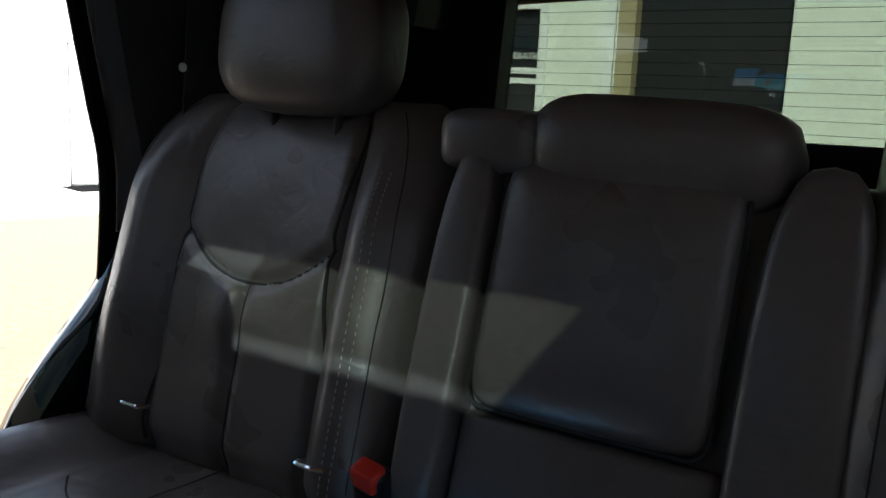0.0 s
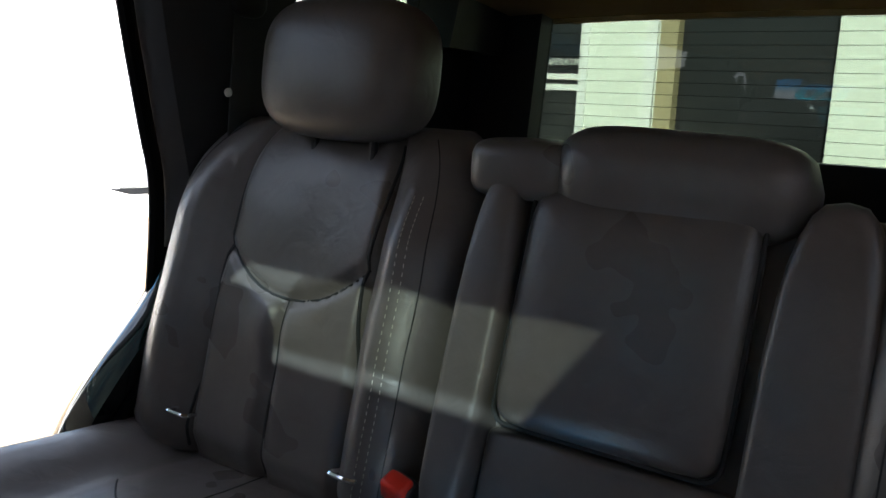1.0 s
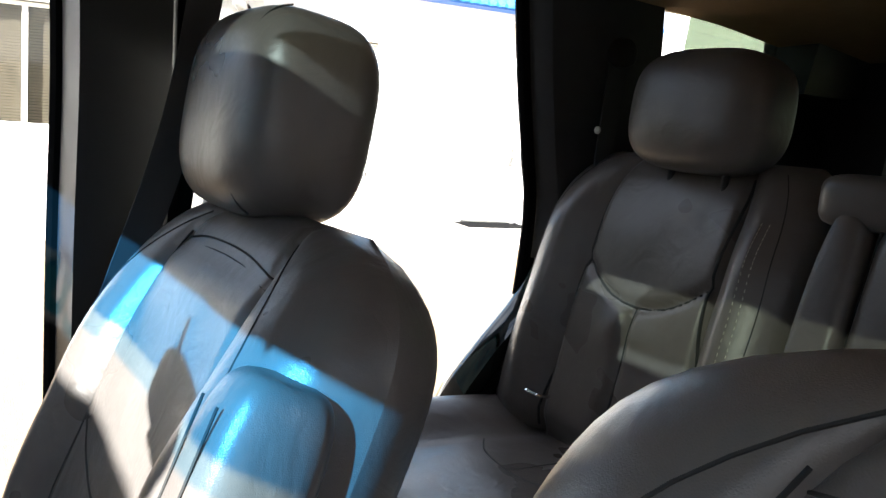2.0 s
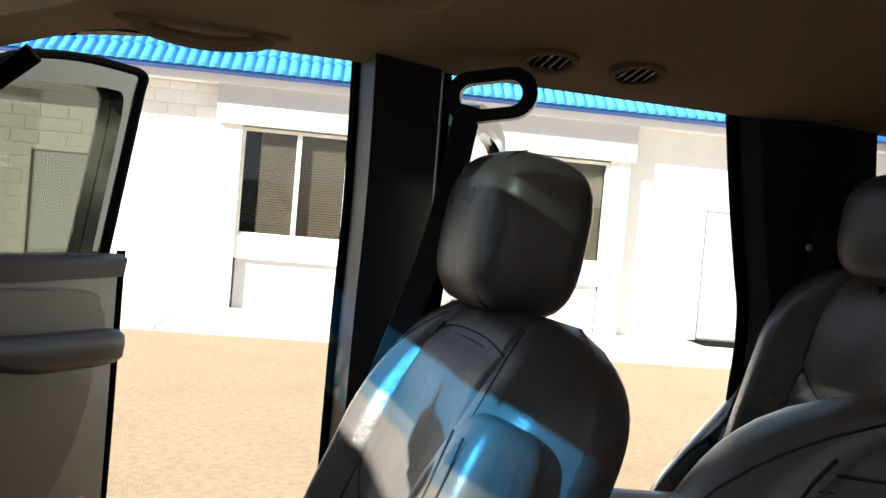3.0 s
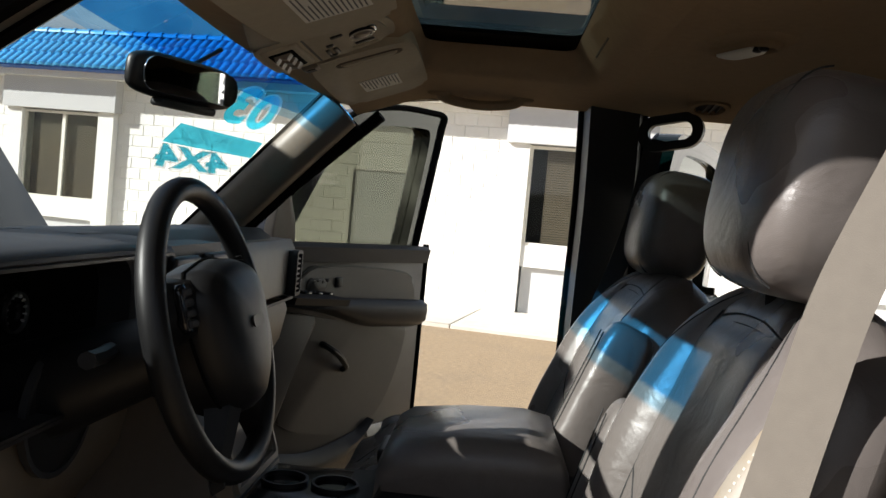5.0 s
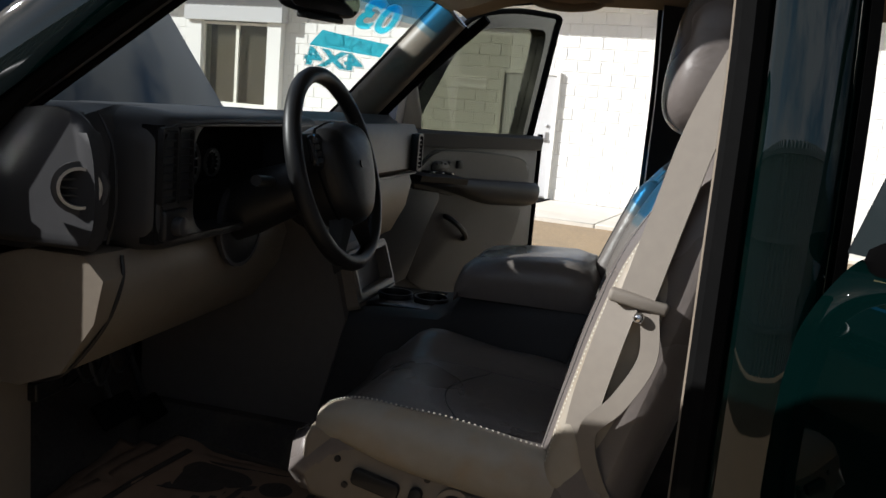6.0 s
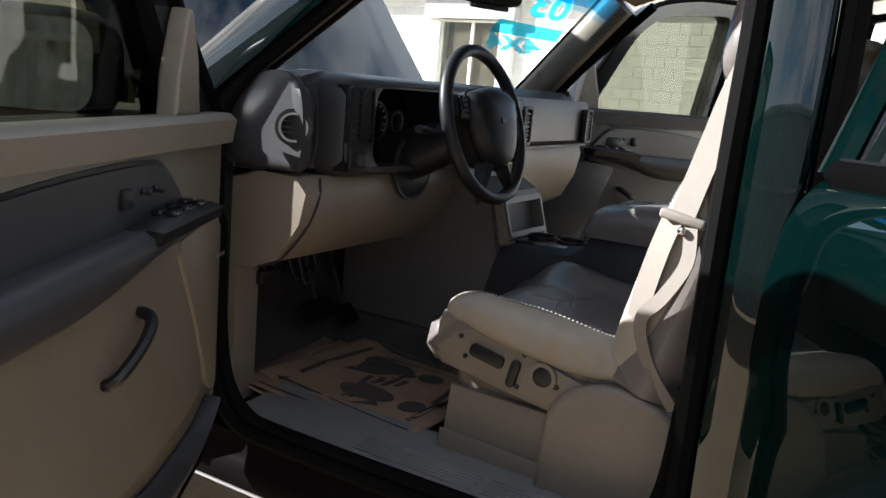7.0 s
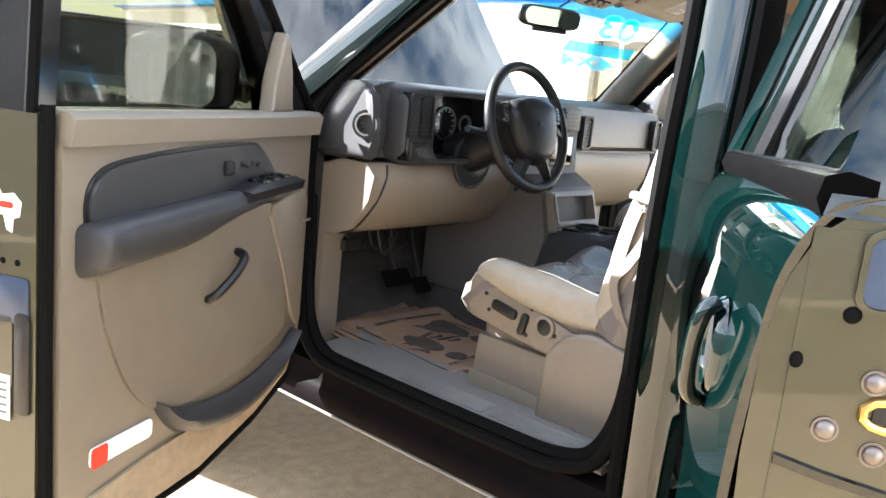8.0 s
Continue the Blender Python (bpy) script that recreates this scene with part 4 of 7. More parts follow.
def front_seat(cx, s, label, dy, bx, by, hx, hy, sx, bl, hz):
    """A bucket seat; s is the side of the truck (-1: driver's), whose outer side looks to s."""
    th = thing("front_seat", label, "seat", "front seats", at=(cx, dy, 0.65))

    def cf(u, v):
        w = 2 * u - 1
        z = 0.945 + 0.055 * v + 0.035 * sstep(0.45, 0.85, abs(w)) - 0.05 * sstep(0.86, 1.0, abs(w)) ** 2 - 0.085 * sstep(0.74, 1.0, v) ** 2
        z += 0.006 * noise.noise((u * 5 + cx * 7, v * 5, 1.3))
        return (cx + w * (0.272 + 0.01 * v), dy - 0.20 + v * 0.505 + 0.03 * (1 - w * w) * sstep(0.7, 1, v), z)

    def cb(u, v):
        w = 2 * u - 1
        return (cx + w * 0.265, dy - 0.20 + v * 0.49, 0.865)
    part("cushion", sgrid(26, 22, lambda u, v: (cf(u, v), cb(u, v))), LEATHER, th, angle=150)
    cu = th.children[0]
    for w in (-0.52, 0.52):
        stitched(cf, [(0.5 + w / 2, 0.02), (0.5 + w / 2 * 1.02, 0.5), (0.5 + w / 2 * 0.9, 0.97)], "seam", cu)
    stitched(cf, [(0.24, 0.52), (0.38, 0.60), (0.5, 0.63), (0.62, 0.60), (0.76, 0.52)], "seam", cu)
    # outer bolster, worn pale along its edge
    ou = (lambda k: 0.5 + s * k / 2)
    bol = bmesh.new()
    nb = 16
    rg = []
    for i in range(nb + 1):
        v = 0.02 + 0.90 * (0.5 - 0.5 * math.cos(math.pi * i / nb))
        p = Vector(cf(ou(0.9), v))
        p.z += 0.030 * sstep(0.80, 0.96, v)
        e = max(0.06, 1.08 * math.sin(math.pi * (0.02 + 0.96 * (0.5 - 0.5 * math.cos(math.pi * i / nb)))) ** 0.33)
        rg.append([(p.x + s * a * e, p.y, p.z + b_ * e - 0.012) for a, b_ in ((-0.045, 0.004), (-0.012, 0.022), (0.020, 0.020), (0.040, -0.002), (0.044, -0.035), (0.036, -0.068), (-0.01, -0.075), (-0.05, -0.04))])
    bo = part("side_bolster", loft(rg), LEATHER_WORN if s < 0 else LEATHER, th, "pale worn and cracked leather bolster" if s < 0 else "", angle=130)
    sub_ = bo.modifiers.new("soft", "SUBSURF")
    sub_.levels = sub_.render_levels = 2
    ln = [Vector((p[0], p[1], p[2] - 0.0012)) for p in [r[1] for r in rg]]
    if s < 0:
        bm = bmesh.new()
        dense = smoothline(ln, 14)
        for i in range(0, len(dense) - 2, 3):
            bm = join(bm, tube([dense[i], dense[i + 1]], 0.0016, 4))
        tagged(part("bolster_stitching", bm, THREAD, bo), kind="stuff")
    # backrest
    A, N = (Vector((0, -0.28, 0.96)), Vector((0, 0.96, 0.28))) if s < 0 else (Vector((0, -0.36, 0.933)), Vector((0, 0.933, 0.36)))
    O = Vector((bx, by, 0.93))

    def hw(v):
        return (0.274 if s < 0 else 0.294) - 0.008 * v - (0.16 if s < 0 else 0.115) * max(0.0, (v - 0.52) / 0.48) ** 7

    def th_(w, v):
        return (max(0.0, 1 - abs(w) ** 5) ** 0.45) * (max(0.0, 1 - max(0.0, (v - 0.72) / 0.28) ** 3.2) ** 0.5)

    def bf(u, v):
        w = 2 * u - 1
        d = 0.045 * sstep(0.40, 0.72, abs(w)) * (1 - 0.85 * sstep(0.55, 1.0, v)) + 0.02 * math.sin(math.pi * v)
        d += 0.004 * noise.noise((u * 6 + cx * 3, v * 5, 4.2)) - 0.013 * math.exp(-((abs(w) - 0.50) / 0.03) ** 2) - 0.006 * math.exp(-((v - 0.88) / 0.016) ** 2) * (1 - sstep(0.46, 0.52, abs(w)))
        return tuple(O + Vector((w * hw(v), 0, 0)) + A * (v * bl) + N * ((0.06 + d) * th_(w, v) - 0.06))

    def bb(u, v):
        w = 2 * u - 1
        return tuple(O + Vector((w * hw(v), 0, 0)) + A * (v * bl) + N * ((-0.07 if s < 0 else -0.095) * th_(w, v) - 0.061))
    ba = part("backrest", sgrid(48, 44, lambda u, v: (bf(u, v), bb(u, v))), LEATHER, th, angle=80)
    for w in (-1, 1):
        stitched(bf, [(0.5 + w * 0.25, 0.03), (0.5 + w * 0.255, 0.35), (0.5 + w * 0.25, 0.7), (0.5 + w * 0.26, 0.9)], "seam", ba, 0.0026)
        stitched(bf, [(0.5 + w * 0.37, 0.03), (0.5 + w * 0.385, 0.4), (0.5 + w * 0.36, 0.75), (0.5 + w * 0.27, 0.95)], "seam", ba, 0.002)
    stitched(bf, [(0.25, 0.52), (0.36, 0.45), (0.5, 0.42), (0.64, 0.45), (0.75, 0.52)], "seam", ba, 0.0026)
    stitched(bf, [(0.25, 0.885), (0.4, 0.905), (0.6, 0.905), (0.75, 0.885)], "seam", ba, 0.002)
    stitched(bf, [(0.25, 0.865), (0.4, 0.885), (0.6, 0.885), (0.75, 0.865)], "seam", ba, 0.0014)
    if s < 0:
        rg = []
        for i in range(15):
            v = 0.03 + 0.80 * i / 14
            k = (0.6 + 0.4 * math.sin(math.pi * min(1.0, (i + 0.5) / 15)) ** 0.5) * (1 - 0.35 * sstep(0.55, 0.85, v))
            p = Vector(bf(ou(0.86), v))
            rg.append([p + Vector((s * a * k, 0, 0)) + N * (b_ * k) for a, b_ in ((-0.028, 0.003), (-0.008, 0.010), (0.014, 0.008), (0.030, -0.008), (0.036, -0.05), (0.034, -0.10), (0.0, -0.11), (-0.03, -0.05))])
        bb_ = part("back_bolster", loft(rg), LEATHER_WORN, th, "pale worn leather backrest bolster", angle=130)
        sub_ = bb_.modifiers.new("soft", "SUBSURF")
        sub_.levels = sub_.render_levels = 2
        dense = smoothline([r[2] - N * 0.002 - Vector((s * 0.002, 0, 0)) for r in rg], 14)
        bm = bmesh.new()
        for i in range(0, len(dense) - 2, 3):
            bm = join(bm, tube([dense[i], dense[i + 1]], 0.0014, 4))
        tagged(part("bolster_stitching", bm, THREAD, bb_), kind="stuff")
    # headrest
    R = Matrix.Rotation(radians(8), 4, "X")
    hc = Vector((hx, hy, hz))
    hd = part("headrest", superell(hc.x, hc.y, hc.z, 0.145 if s > 0 else 0.136, 0.080, 0.116, 3.6, 3.3, 40, 26, m=R), LEATHER, th)
    for k in (-0.075, 0.075):
        part("headrest_post", tube([Vector((hc.x + k, hc.y - 0.005, 1.42)), hc + Vector((k, 0, -0.06))], 0.007), BLACKP, hd)
        pts = [hc + R.to_3x3() @ Vector((k * 1.12, 0.0742 * max(0.0, math.cos(t)) ** 0.62, 0.1135 * math.copysign(abs(math.sin(t)) ** 0.62, math.sin(t)))) for t in lin(-1.2, 1.3, 18)]
        part("headrest_seam", tube(pts, 0.0011, 5), SEAM, hd)
    # inner armrest, folded up
    ar = O + Vector((-s * (0.285 if s < 0 else 0.262), 0, 0)) + A * (0.17 if s < 0 else 0.272) + N * (0.0 if s < 0 else 0.012)
    AM = basis(ar, Vector((1, 0, 0)), N, A)
    arm = part("armrest", moved(superell(0, 0, 0, 0.044, 0.05, 0.19, 3.2, 5.0, 32, 24), AM), LEATHER, th)
    for k in (-0.016, 0.016):
        part("armrest_seam", tube([AM @ Vector((k, 0.0500, t)) for t in lin(-0.165, 0.16, 8)], 0.0013, 5), SEAM, arm)
    # base, hinge cover, switch panel
    part("seat_base", box(cx - 0.24, cx + 0.24, dy - 0.14, dy + 0.25, 0.655, 0.86, 0.02), TAUPE, th)
    sk = [(0.262, 0.665), (-0.24, 0.665), (-0.24, 0.80), (-0.07, 0.80), (-0.05, 0.81), (0.25, 0.815)]
    X2 = basis(Vector((sx, dy, 0)), Vector((0, 1, 0)), Vector((0, 0, 1)), Vector((s, 0, 0)))
    part("base_skirt", moved(plate(sk, -0.02, 0.012, 0.006), X2), TAUPE, th)
    part("skirt_step", moved(plate([(0.262, 0.665), (-0.10, 0.665), (-0.10, 0.70), (0.262, 0.712)], 0.012, 0.024, 0.005), X2), TAUPE, th)
    hcv = [(0.0 + 0.02, 0.66)] + [(-0.13 + 0.145 * math.cos(a), 0.80 + 0.115 * math.sin(a)) for a in lin(0.1, math.pi, 12)] + [(-0.29, 0.66)]
    part("hinge_cover", moved(plate(hcv, -0.03, 0.052, 0.014, 3), X2), TAUPE, th, "taupe plastic recliner cover")
    bz = [(0.285, 0.955), (0.288, 0.90), (0.272, 0.862), (0.10, 0.838), (-0.06, 0.805), (-0.10, 0.822), (-0.135, 0.852), (-0.13, 0.868), (-0.06, 0.895), (0.12, 0.945), (0.25, 0.985), (0.275, 0.978)]
    pan = part("switch_panel", moved(plate(bz, -0.04, 0.03, 0.010, 3), X2), TAUPE, th, "taupe plastic seat switch panel")
    for y0, y1, z0, z1 in ((0.12, 0.20, 0.880, 0.908), (0.083, 0.104, 0.855, 0.915)):
        bm_ = moved(plate(rrect(y1 - y0, z1 - z0, 0.009, 4, (y0 + y1) / 2, (z0 + z1) / 2), 0.028, 0.042, 0.004), X2)
        bmesh.ops.rotate(bm_, verts=bm_.verts, cent=Vector((sx, dy + 0.1, 0.89)), matrix=Matrix.Rotation(radians(12), 3, "X"))
        part("seat_switch", bm_, BLACKP, pan)
    ring = [(0.03 + 0.030 * math.cos(a), 0.893 + 0.030 * math.sin(a)) for a in lin(0, 2 * math.pi, 24)[:-1]]
    rin = [(0.03 + 0.021 * math.cos(a), 0.893 + 0.021 * math.sin(a)) for a in lin(0, 2 * math.pi, 24)[:-1]]
    part("knob_ring", moved(ringplate(ring, rin, 0.026, 0.038), X2), TAUPE, pan)
    part("lumbar_knob", moved(plate([(a * 0.97 + 0.0009, c * 1.0) for a, c in rin], 0.02, 0.036, 0.004), X2), BLACKP, pan)
    for y, z in ((0.224, 0.934), (0.21, 0.893), (0.075, 0.928), (0.085, 0.857), (0.0, 0.878), (-0.06, 0.86)):
        part("screw", moved(plate([(y + 0.0055 * math.cos(a), z + 0.0055 * math.sin(a)) for a in lin(0, 2 * math.pi, 10)[:-1]], 0.028, 0.0325), X2), BLACKP, pan)
    return th


drv = front_seat(-0.425, -1, "charcoal leather driver's seat with a worn pale bolster", 0.0, -0.452, -0.112, -0.527, -0.285, -0.672, 0.598, 1.594)
psg = front_seat(0.385, 1, "charcoal leather front passenger seat with armrest raised", 0.0, 0.318, -0.075, 0.412, -0.346, 0.64, 0.585, 1.555)

# rear bench
bench = thing("rear_bench", "charcoal leather split rear bench seat with raised armrest", "seat", at=(0, -1.0, 0.65))
RA, RN = Vector((0, -0.28, 0.96)), Vector((0, 0.96, 0.28))


def rear_back(x0, x1, name, hx, rnd=1.0, bh=0.585):
    cx, half = (x0 + x1) / 2, (x1 - x0) / 2
    O = Vector((cx, -1.0, 1.0))

    def hw(v):
        return half * (1 - 0.03 * v - 0.24 * rnd * max(0.0, (v - 0.72) / 0.28) ** 3.2)

    def th_(w, v):
        return (max(0.0, 1 - abs(w) ** (6 if rnd > 0.5 else 11)) ** 0.45) * (max(0.0, 1 - max(0.0, (v - 0.78) / 0.22) ** 3.0) ** 0.5)

    def f(u, v):
        w = 2 * u - 1
        d = 0.05 * sstep(0.50, 0.72, abs(w)) * (1 - 0.8 * sstep(0.65, 1.0, v)) + 0.018 * math.sin(math.pi * v) - 0.02 * (1 - sstep(0, 0.08, v))
        d -= 0.016 * math.exp(-((w / 0.035) ** 2)) * (1 - sstep(0.45, 0.50, v)) + 0.020 * math.exp(-(((abs(w) - 0.51) / 0.026) ** 2))
        d -= 0.013 * math.exp(-(((v - 0.485 - 0.115 * (w / 0.476) ** 2) / 0.016) ** 2)) * (1 - sstep(0.45, 0.50, abs(w)))
        d += 0.010 * math.exp(-(((v - 0.40) / 0.07) ** 2)) * math.exp(-(((abs(w) - 0.10) / 0.10) ** 2))
        d += 0.005 * noise.noise((u * 6 + cx * 3, v * 5, 2.2))
        return tuple(O + Vector((w * hw(v), 0, 0)) + RA * (v * bh) + RN * ((0.06 + d) * th_(w, v) - 0.07))

    def g(u, v):
        w = 2 * u - 1
        return tuple(O + Vector((w * hw(v), 0, 0)) + RA * (v * bh) + RN * (-0.07 * th_(w, v) - 0.071))
    b = part(name, sgrid(72, 72, lambda u, v: (f(u, v), g(u, v))), LEATHER, bench, angle=80)
    for w in (-1, 1):
        stitched(f, [(0.5 + w * 0.27, 0.02), (0.5 + w * 0.255, 0.3), (0.5 + w * 0.235, 0.6), (0.5 + w * 0.25, 0.93)], "seam", b, 0.005, n=10)
        stitched(f, [(0.5 + w * 0.42, 0.02), (0.5 + w * 0.425, 0.4), (0.5 + w * 0.42, 0.7), (0.5 + w * 0.38, 0.95)], "seam", b, 0.0018, n=10)
    stitched(f, [(0.262, 0.60), (0.32, 0.545), (0.40, 0.50), (0.5, 0.485), (0.60, 0.50), (0.68, 0.545), (0.738, 0.60)], "seam", b, 0.005, n=8)
    stitched(f, [(0.5, 0.02), (0.5, 0.2), (0.5, 0.48)], "seam", b, 0.0045, n=10)
    if cx > 0:
        stitches(f, [(0.115, 0.05), (0.11, 0.4), (0.12, 0.8)], b)
        stitches(f, [(0.135, 0.05), (0.13, 0.4), (0.14, 0.8)], b)
    hc = Vector((hx, -1.165, 1.622))
    h = part("headrest", superell(hc.x, hc.y, hc.z, 0.150, 0.07, 0.107, 3.5, 3.2, 44, 28, m=Matrix.Rotation(radians(6), 4, "X")), LEATHER, bench)
    for k in (-0.06, 0.06):
        part("headrest_post", tube([(hc.x + k, hc.y + 0.01, 1.46), (hc.x + k, hc.y, hc.z - 0.05)], 0.007), BLACKP, h)
    return b, f


rear_back(0.21, 0.835, "outer_backrest", 0.487)
rear_back(-0.86, -0.255, "outer_backrest", -0.55, 0.05, 0.625)
# centre section: frame with the raised armrest panel and the low centre headrest
MO = Vector((-0.015, -0.985, 1.0))
MM = basis(MO, Vector((1, 0, 0)), RA, RN)
cb_ = part("centre_backrest", moved(box(-0.33, 0.222, 0.0, 0.515, -0.16, -0.03, 0.035, 5), MM), LEATHER, bench)
part("backrest_bolster", moved(superell(0.184, 0.26, -0.025, 0.036, 0.262, 0.05, 3, 6), MM), LEATHER, bench)
part("backrest_bolster", moved(superell(-0.215, 0.26, -0.03, 0.056, 0.262, 0.05, 3, 6), MM), LEATHER, bench)
panm = moved(superell(0, 0, 0, 0.142, 0.150, 0.035, 9, 4.0, 48, 14), MM @ pose(0, 0.352, -0.012))
pn = part("armrest_panel", panm, LEATHER, bench, "flat charcoal leather fold-down armrest")
part("panel_piping", moved(tube([(a, c, 0.012) for a, c in rrect(0.284, 0.300, 0.022, 5)] + [(0.142, 0.128, 0.012)], 0.0032, 6), MM @ pose(0, 0.352, -0.012)), SEAM, pn)
part("panel_hinge_cover", moved(box(-0.16, 0.148, 0.02, 0.195, -0.06, -0.004, 0.012), MM), LEATHER, bench)
hr = []
for k in range(25):
    q = k / 24
    x = 0.118 - 0.318 * q
    e = (max(0.0, 1 - abs(2 * q - 1) ** 5)) ** 0.4 if 0 < k < 24 else 0.12
    hr.append([(x, 0.064 * e * math.copysign(abs(math.cos(a)) ** 0.75, math.cos(a)), 1.497 + (0.070 - 0.010 * q) * e * math.copysign(abs(math.sin(a)) ** 0.75, math.sin(a))) for a in lin(0, 2 * math.pi, 18)[:-1]])
hump = part("centre_headrest", moved(loft(hr), Matrix.Translation((0.0, -1.165, 0.0))), LEATHER, bench, "low rounded centre headrest", angle=75)
part("backrest_latch_cover", moved(superell(0.160, -1.165, 1.500, 0.072, 0.06, 0.040, 4.6, 4.2), Matrix.Identity(4)), LEATHER, bench)


def rear_cush(x0, x1):
    cx, half = (x0 + x1) / 2, (x1 - x0) / 2

    def f(u, v):
        w = 2 * u - 1
        z = 0.992 + 0.04 * v + 0.04 * sstep(0.5, 0.85, abs(w)) - 0.05 * sstep(0.85, 1, abs(w)) ** 2 - 0.08 * sstep(0.8, 1, v) ** 2 - 0.012 * math.exp(-((abs(w) - 0.5) / 0.05) ** 2)
        z += 0.006 * noise.noise((u * 6 + cx, v * 5, 7.2))
        return (cx + w * half, -1.06 + v * 0.56, z)
    b = part("cushion", sgrid(26, 24, lambda u, v: (f(u, v), (cx + (2 * u - 1) * half * 0.98, -1.06 + v * 0.53, 0.86))), LEATHER, bench, angle=75)
    for w in (-1, 1):
        stitched(f, [(0.5 + w * 0.25, 0.02), (0.5 + w * 0.26, 0.5), (0.5 + w * 0.22, 0.95)], "seam", b, 0.0028)
    stitched(f, [(0.25, 0.30), (0.38, 0.40), (0.5, 0.42), (0.62, 0.40), (0.75, 0.30)], "seam", b, 0.0028)
    stitched(f, [(0.5, 0.02), (0.5, 0.25), (0.5, 0.42)], "seam", b, 0.0026)


rear_cush(0.215, 0.84)
rear_cush(-0.28, 0.205)
rear_cush(-0.84, -0.285)
part("bench_base", box(-0.84, 0.80, -1.10, -0.58, 0.65, 0.87, 0.02), CARPET, bench)
part("bench_back", box(-0.84, 0.80, -1.36, -1.20, 0.66, 1.40, 0.03), CARPET, bench)
# belt buckles on the bench
bk = thing("seat_belt_buckle", "black belt buckle with a red release button", "seat belt", at=(0.232, -1.0, 1.0))
part("buckle_body", moved(box(-0.022, 0.022, -0.014, 0.014, -0.05, 0.055, 0.008), pose(0.205, -0.97, 1.075, -20, -12, 0)), BLACKP, bk)
part("release_button", moved(box(-0.018, 0.018, -0.010, 0.018, 0.03, 0.060, 0.006), pose(0.205, -0.967, 1.075, -20, -12, 0)), RED, bk)
# child seat anchor bars
for ax in (0.315, 0.66):
    an = thing("anchor_bar", "small chrome child seat anchor bar in the seat crease", "anchor", "anchor bars", at=(ax, -1.02, 1.04))
    part("bar", tube(smoothline([(ax - 0.022, -1.0, 1.078), (ax - 0.02, -0.978, 1.082), (ax + 0.02, -0.978, 1.082), (ax + 0.022, -1.0, 1.078)], 4), 0.0035, 6), CHROME, an)

# ---- doors ----


def front_door(s, U, Nn, label, oy, dz, sk_):
    """A front door, hinged at its forward edge. Local: a along the door, b up, c to the inside."""
    U, Nn = Vector((*U, 0)).normalized(), Vector((*Nn, 0)).normalized()
    M = basis(Vector((s * 0.88, oy, dz)), U, Vector((0, 0, 1)), Nn)
    f0 = 0.045 if s < 0 else 0.0
    low = [(0.0, 1.345), (0.0, 0.80), (0.02, 0.70), (0.10, 0.61), (0.28, 0.545), (0.53, 0.495), (0.98, 0.485), (1.0, 0.52), (1.0, 1.345)]
    d = part("front_door", moved(plate(low, -0.125, -0.012), M), JAMB, truck, label, smooth=False)

    def P(name, poly, c0, c1, m, bev=0.0, lab="", seg=2):
        return part(name, moved(plate(poly, c0, c1, bev, seg), M), m, d, lab)
    P("outer_skin", [(a * 1.012 - 0.005, b) for a, b in low], -0.142, -0.126, PAINT, 0.006)
    # passenger trim is the taupe darkened for the shade on that door
    P("trim_panel", [(f0 + 0.01, 1.343), (f0 + 0.01, 0.81), (f0 + 0.03, 0.71), (0.12, 0.625), (0.28, 0.56), (0.53, 0.51), (0.955, 0.50), (0.968, 0.53), (0.968, 1.343)], -0.012, 0.012, DOORT if s < 0 else TAUPE_SHADE, 0.006, "taupe plastic door trim")
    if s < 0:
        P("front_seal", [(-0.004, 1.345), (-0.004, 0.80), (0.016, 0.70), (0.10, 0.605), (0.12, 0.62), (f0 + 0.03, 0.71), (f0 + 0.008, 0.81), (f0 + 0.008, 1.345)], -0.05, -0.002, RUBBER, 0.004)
    # belt rail; dark grey on the passenger side to stand for its shade
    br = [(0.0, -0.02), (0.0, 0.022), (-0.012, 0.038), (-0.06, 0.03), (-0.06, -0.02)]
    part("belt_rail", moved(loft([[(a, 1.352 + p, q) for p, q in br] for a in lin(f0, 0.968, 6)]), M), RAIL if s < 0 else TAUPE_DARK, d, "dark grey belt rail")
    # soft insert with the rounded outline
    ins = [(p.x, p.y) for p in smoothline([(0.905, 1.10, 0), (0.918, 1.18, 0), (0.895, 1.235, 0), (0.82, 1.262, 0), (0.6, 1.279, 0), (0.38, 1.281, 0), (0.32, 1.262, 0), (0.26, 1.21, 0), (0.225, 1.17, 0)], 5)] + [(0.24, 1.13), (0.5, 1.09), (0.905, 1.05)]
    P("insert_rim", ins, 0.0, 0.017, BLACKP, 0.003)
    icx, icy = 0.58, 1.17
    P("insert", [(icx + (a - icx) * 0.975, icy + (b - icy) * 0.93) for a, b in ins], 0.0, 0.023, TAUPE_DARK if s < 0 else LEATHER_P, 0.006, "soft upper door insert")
    # armrest: a swept ledge, deeper towards its rear end
    rg = []
    for t in lin(0, 1, 16):
        a = 0.20 + 0.715 * t
        top = 1.184 - 0.032 * t
        dep = 0.018 + 0.055 * sstep(0.0, 0.25, t) + 0.012 * t
        h = 0.028 + 0.058 * sstep(0.15, 0.7, t)
        rg.append([(a, top, 0.0), (a, top + 0.004, dep * 0.7), (a, top - 0.008, dep * 0.95), (a, top - 0.03, dep), (a, top - h * 0.8, dep * 0.94), (a, top - h, dep * 0.7), (a, top - h - 0.02, 0.0)])
    lr = rg[-1]
    ccy = sum(p[1] for p in lr) / len(lr)
    for da, k in ((0.010, 0.93), (0.017, 0.80), (0.021, 0.60)):
        rg.append([(p[0] + da, ccy + (p[1] - ccy) * k, p[2] * k) for p in lr])
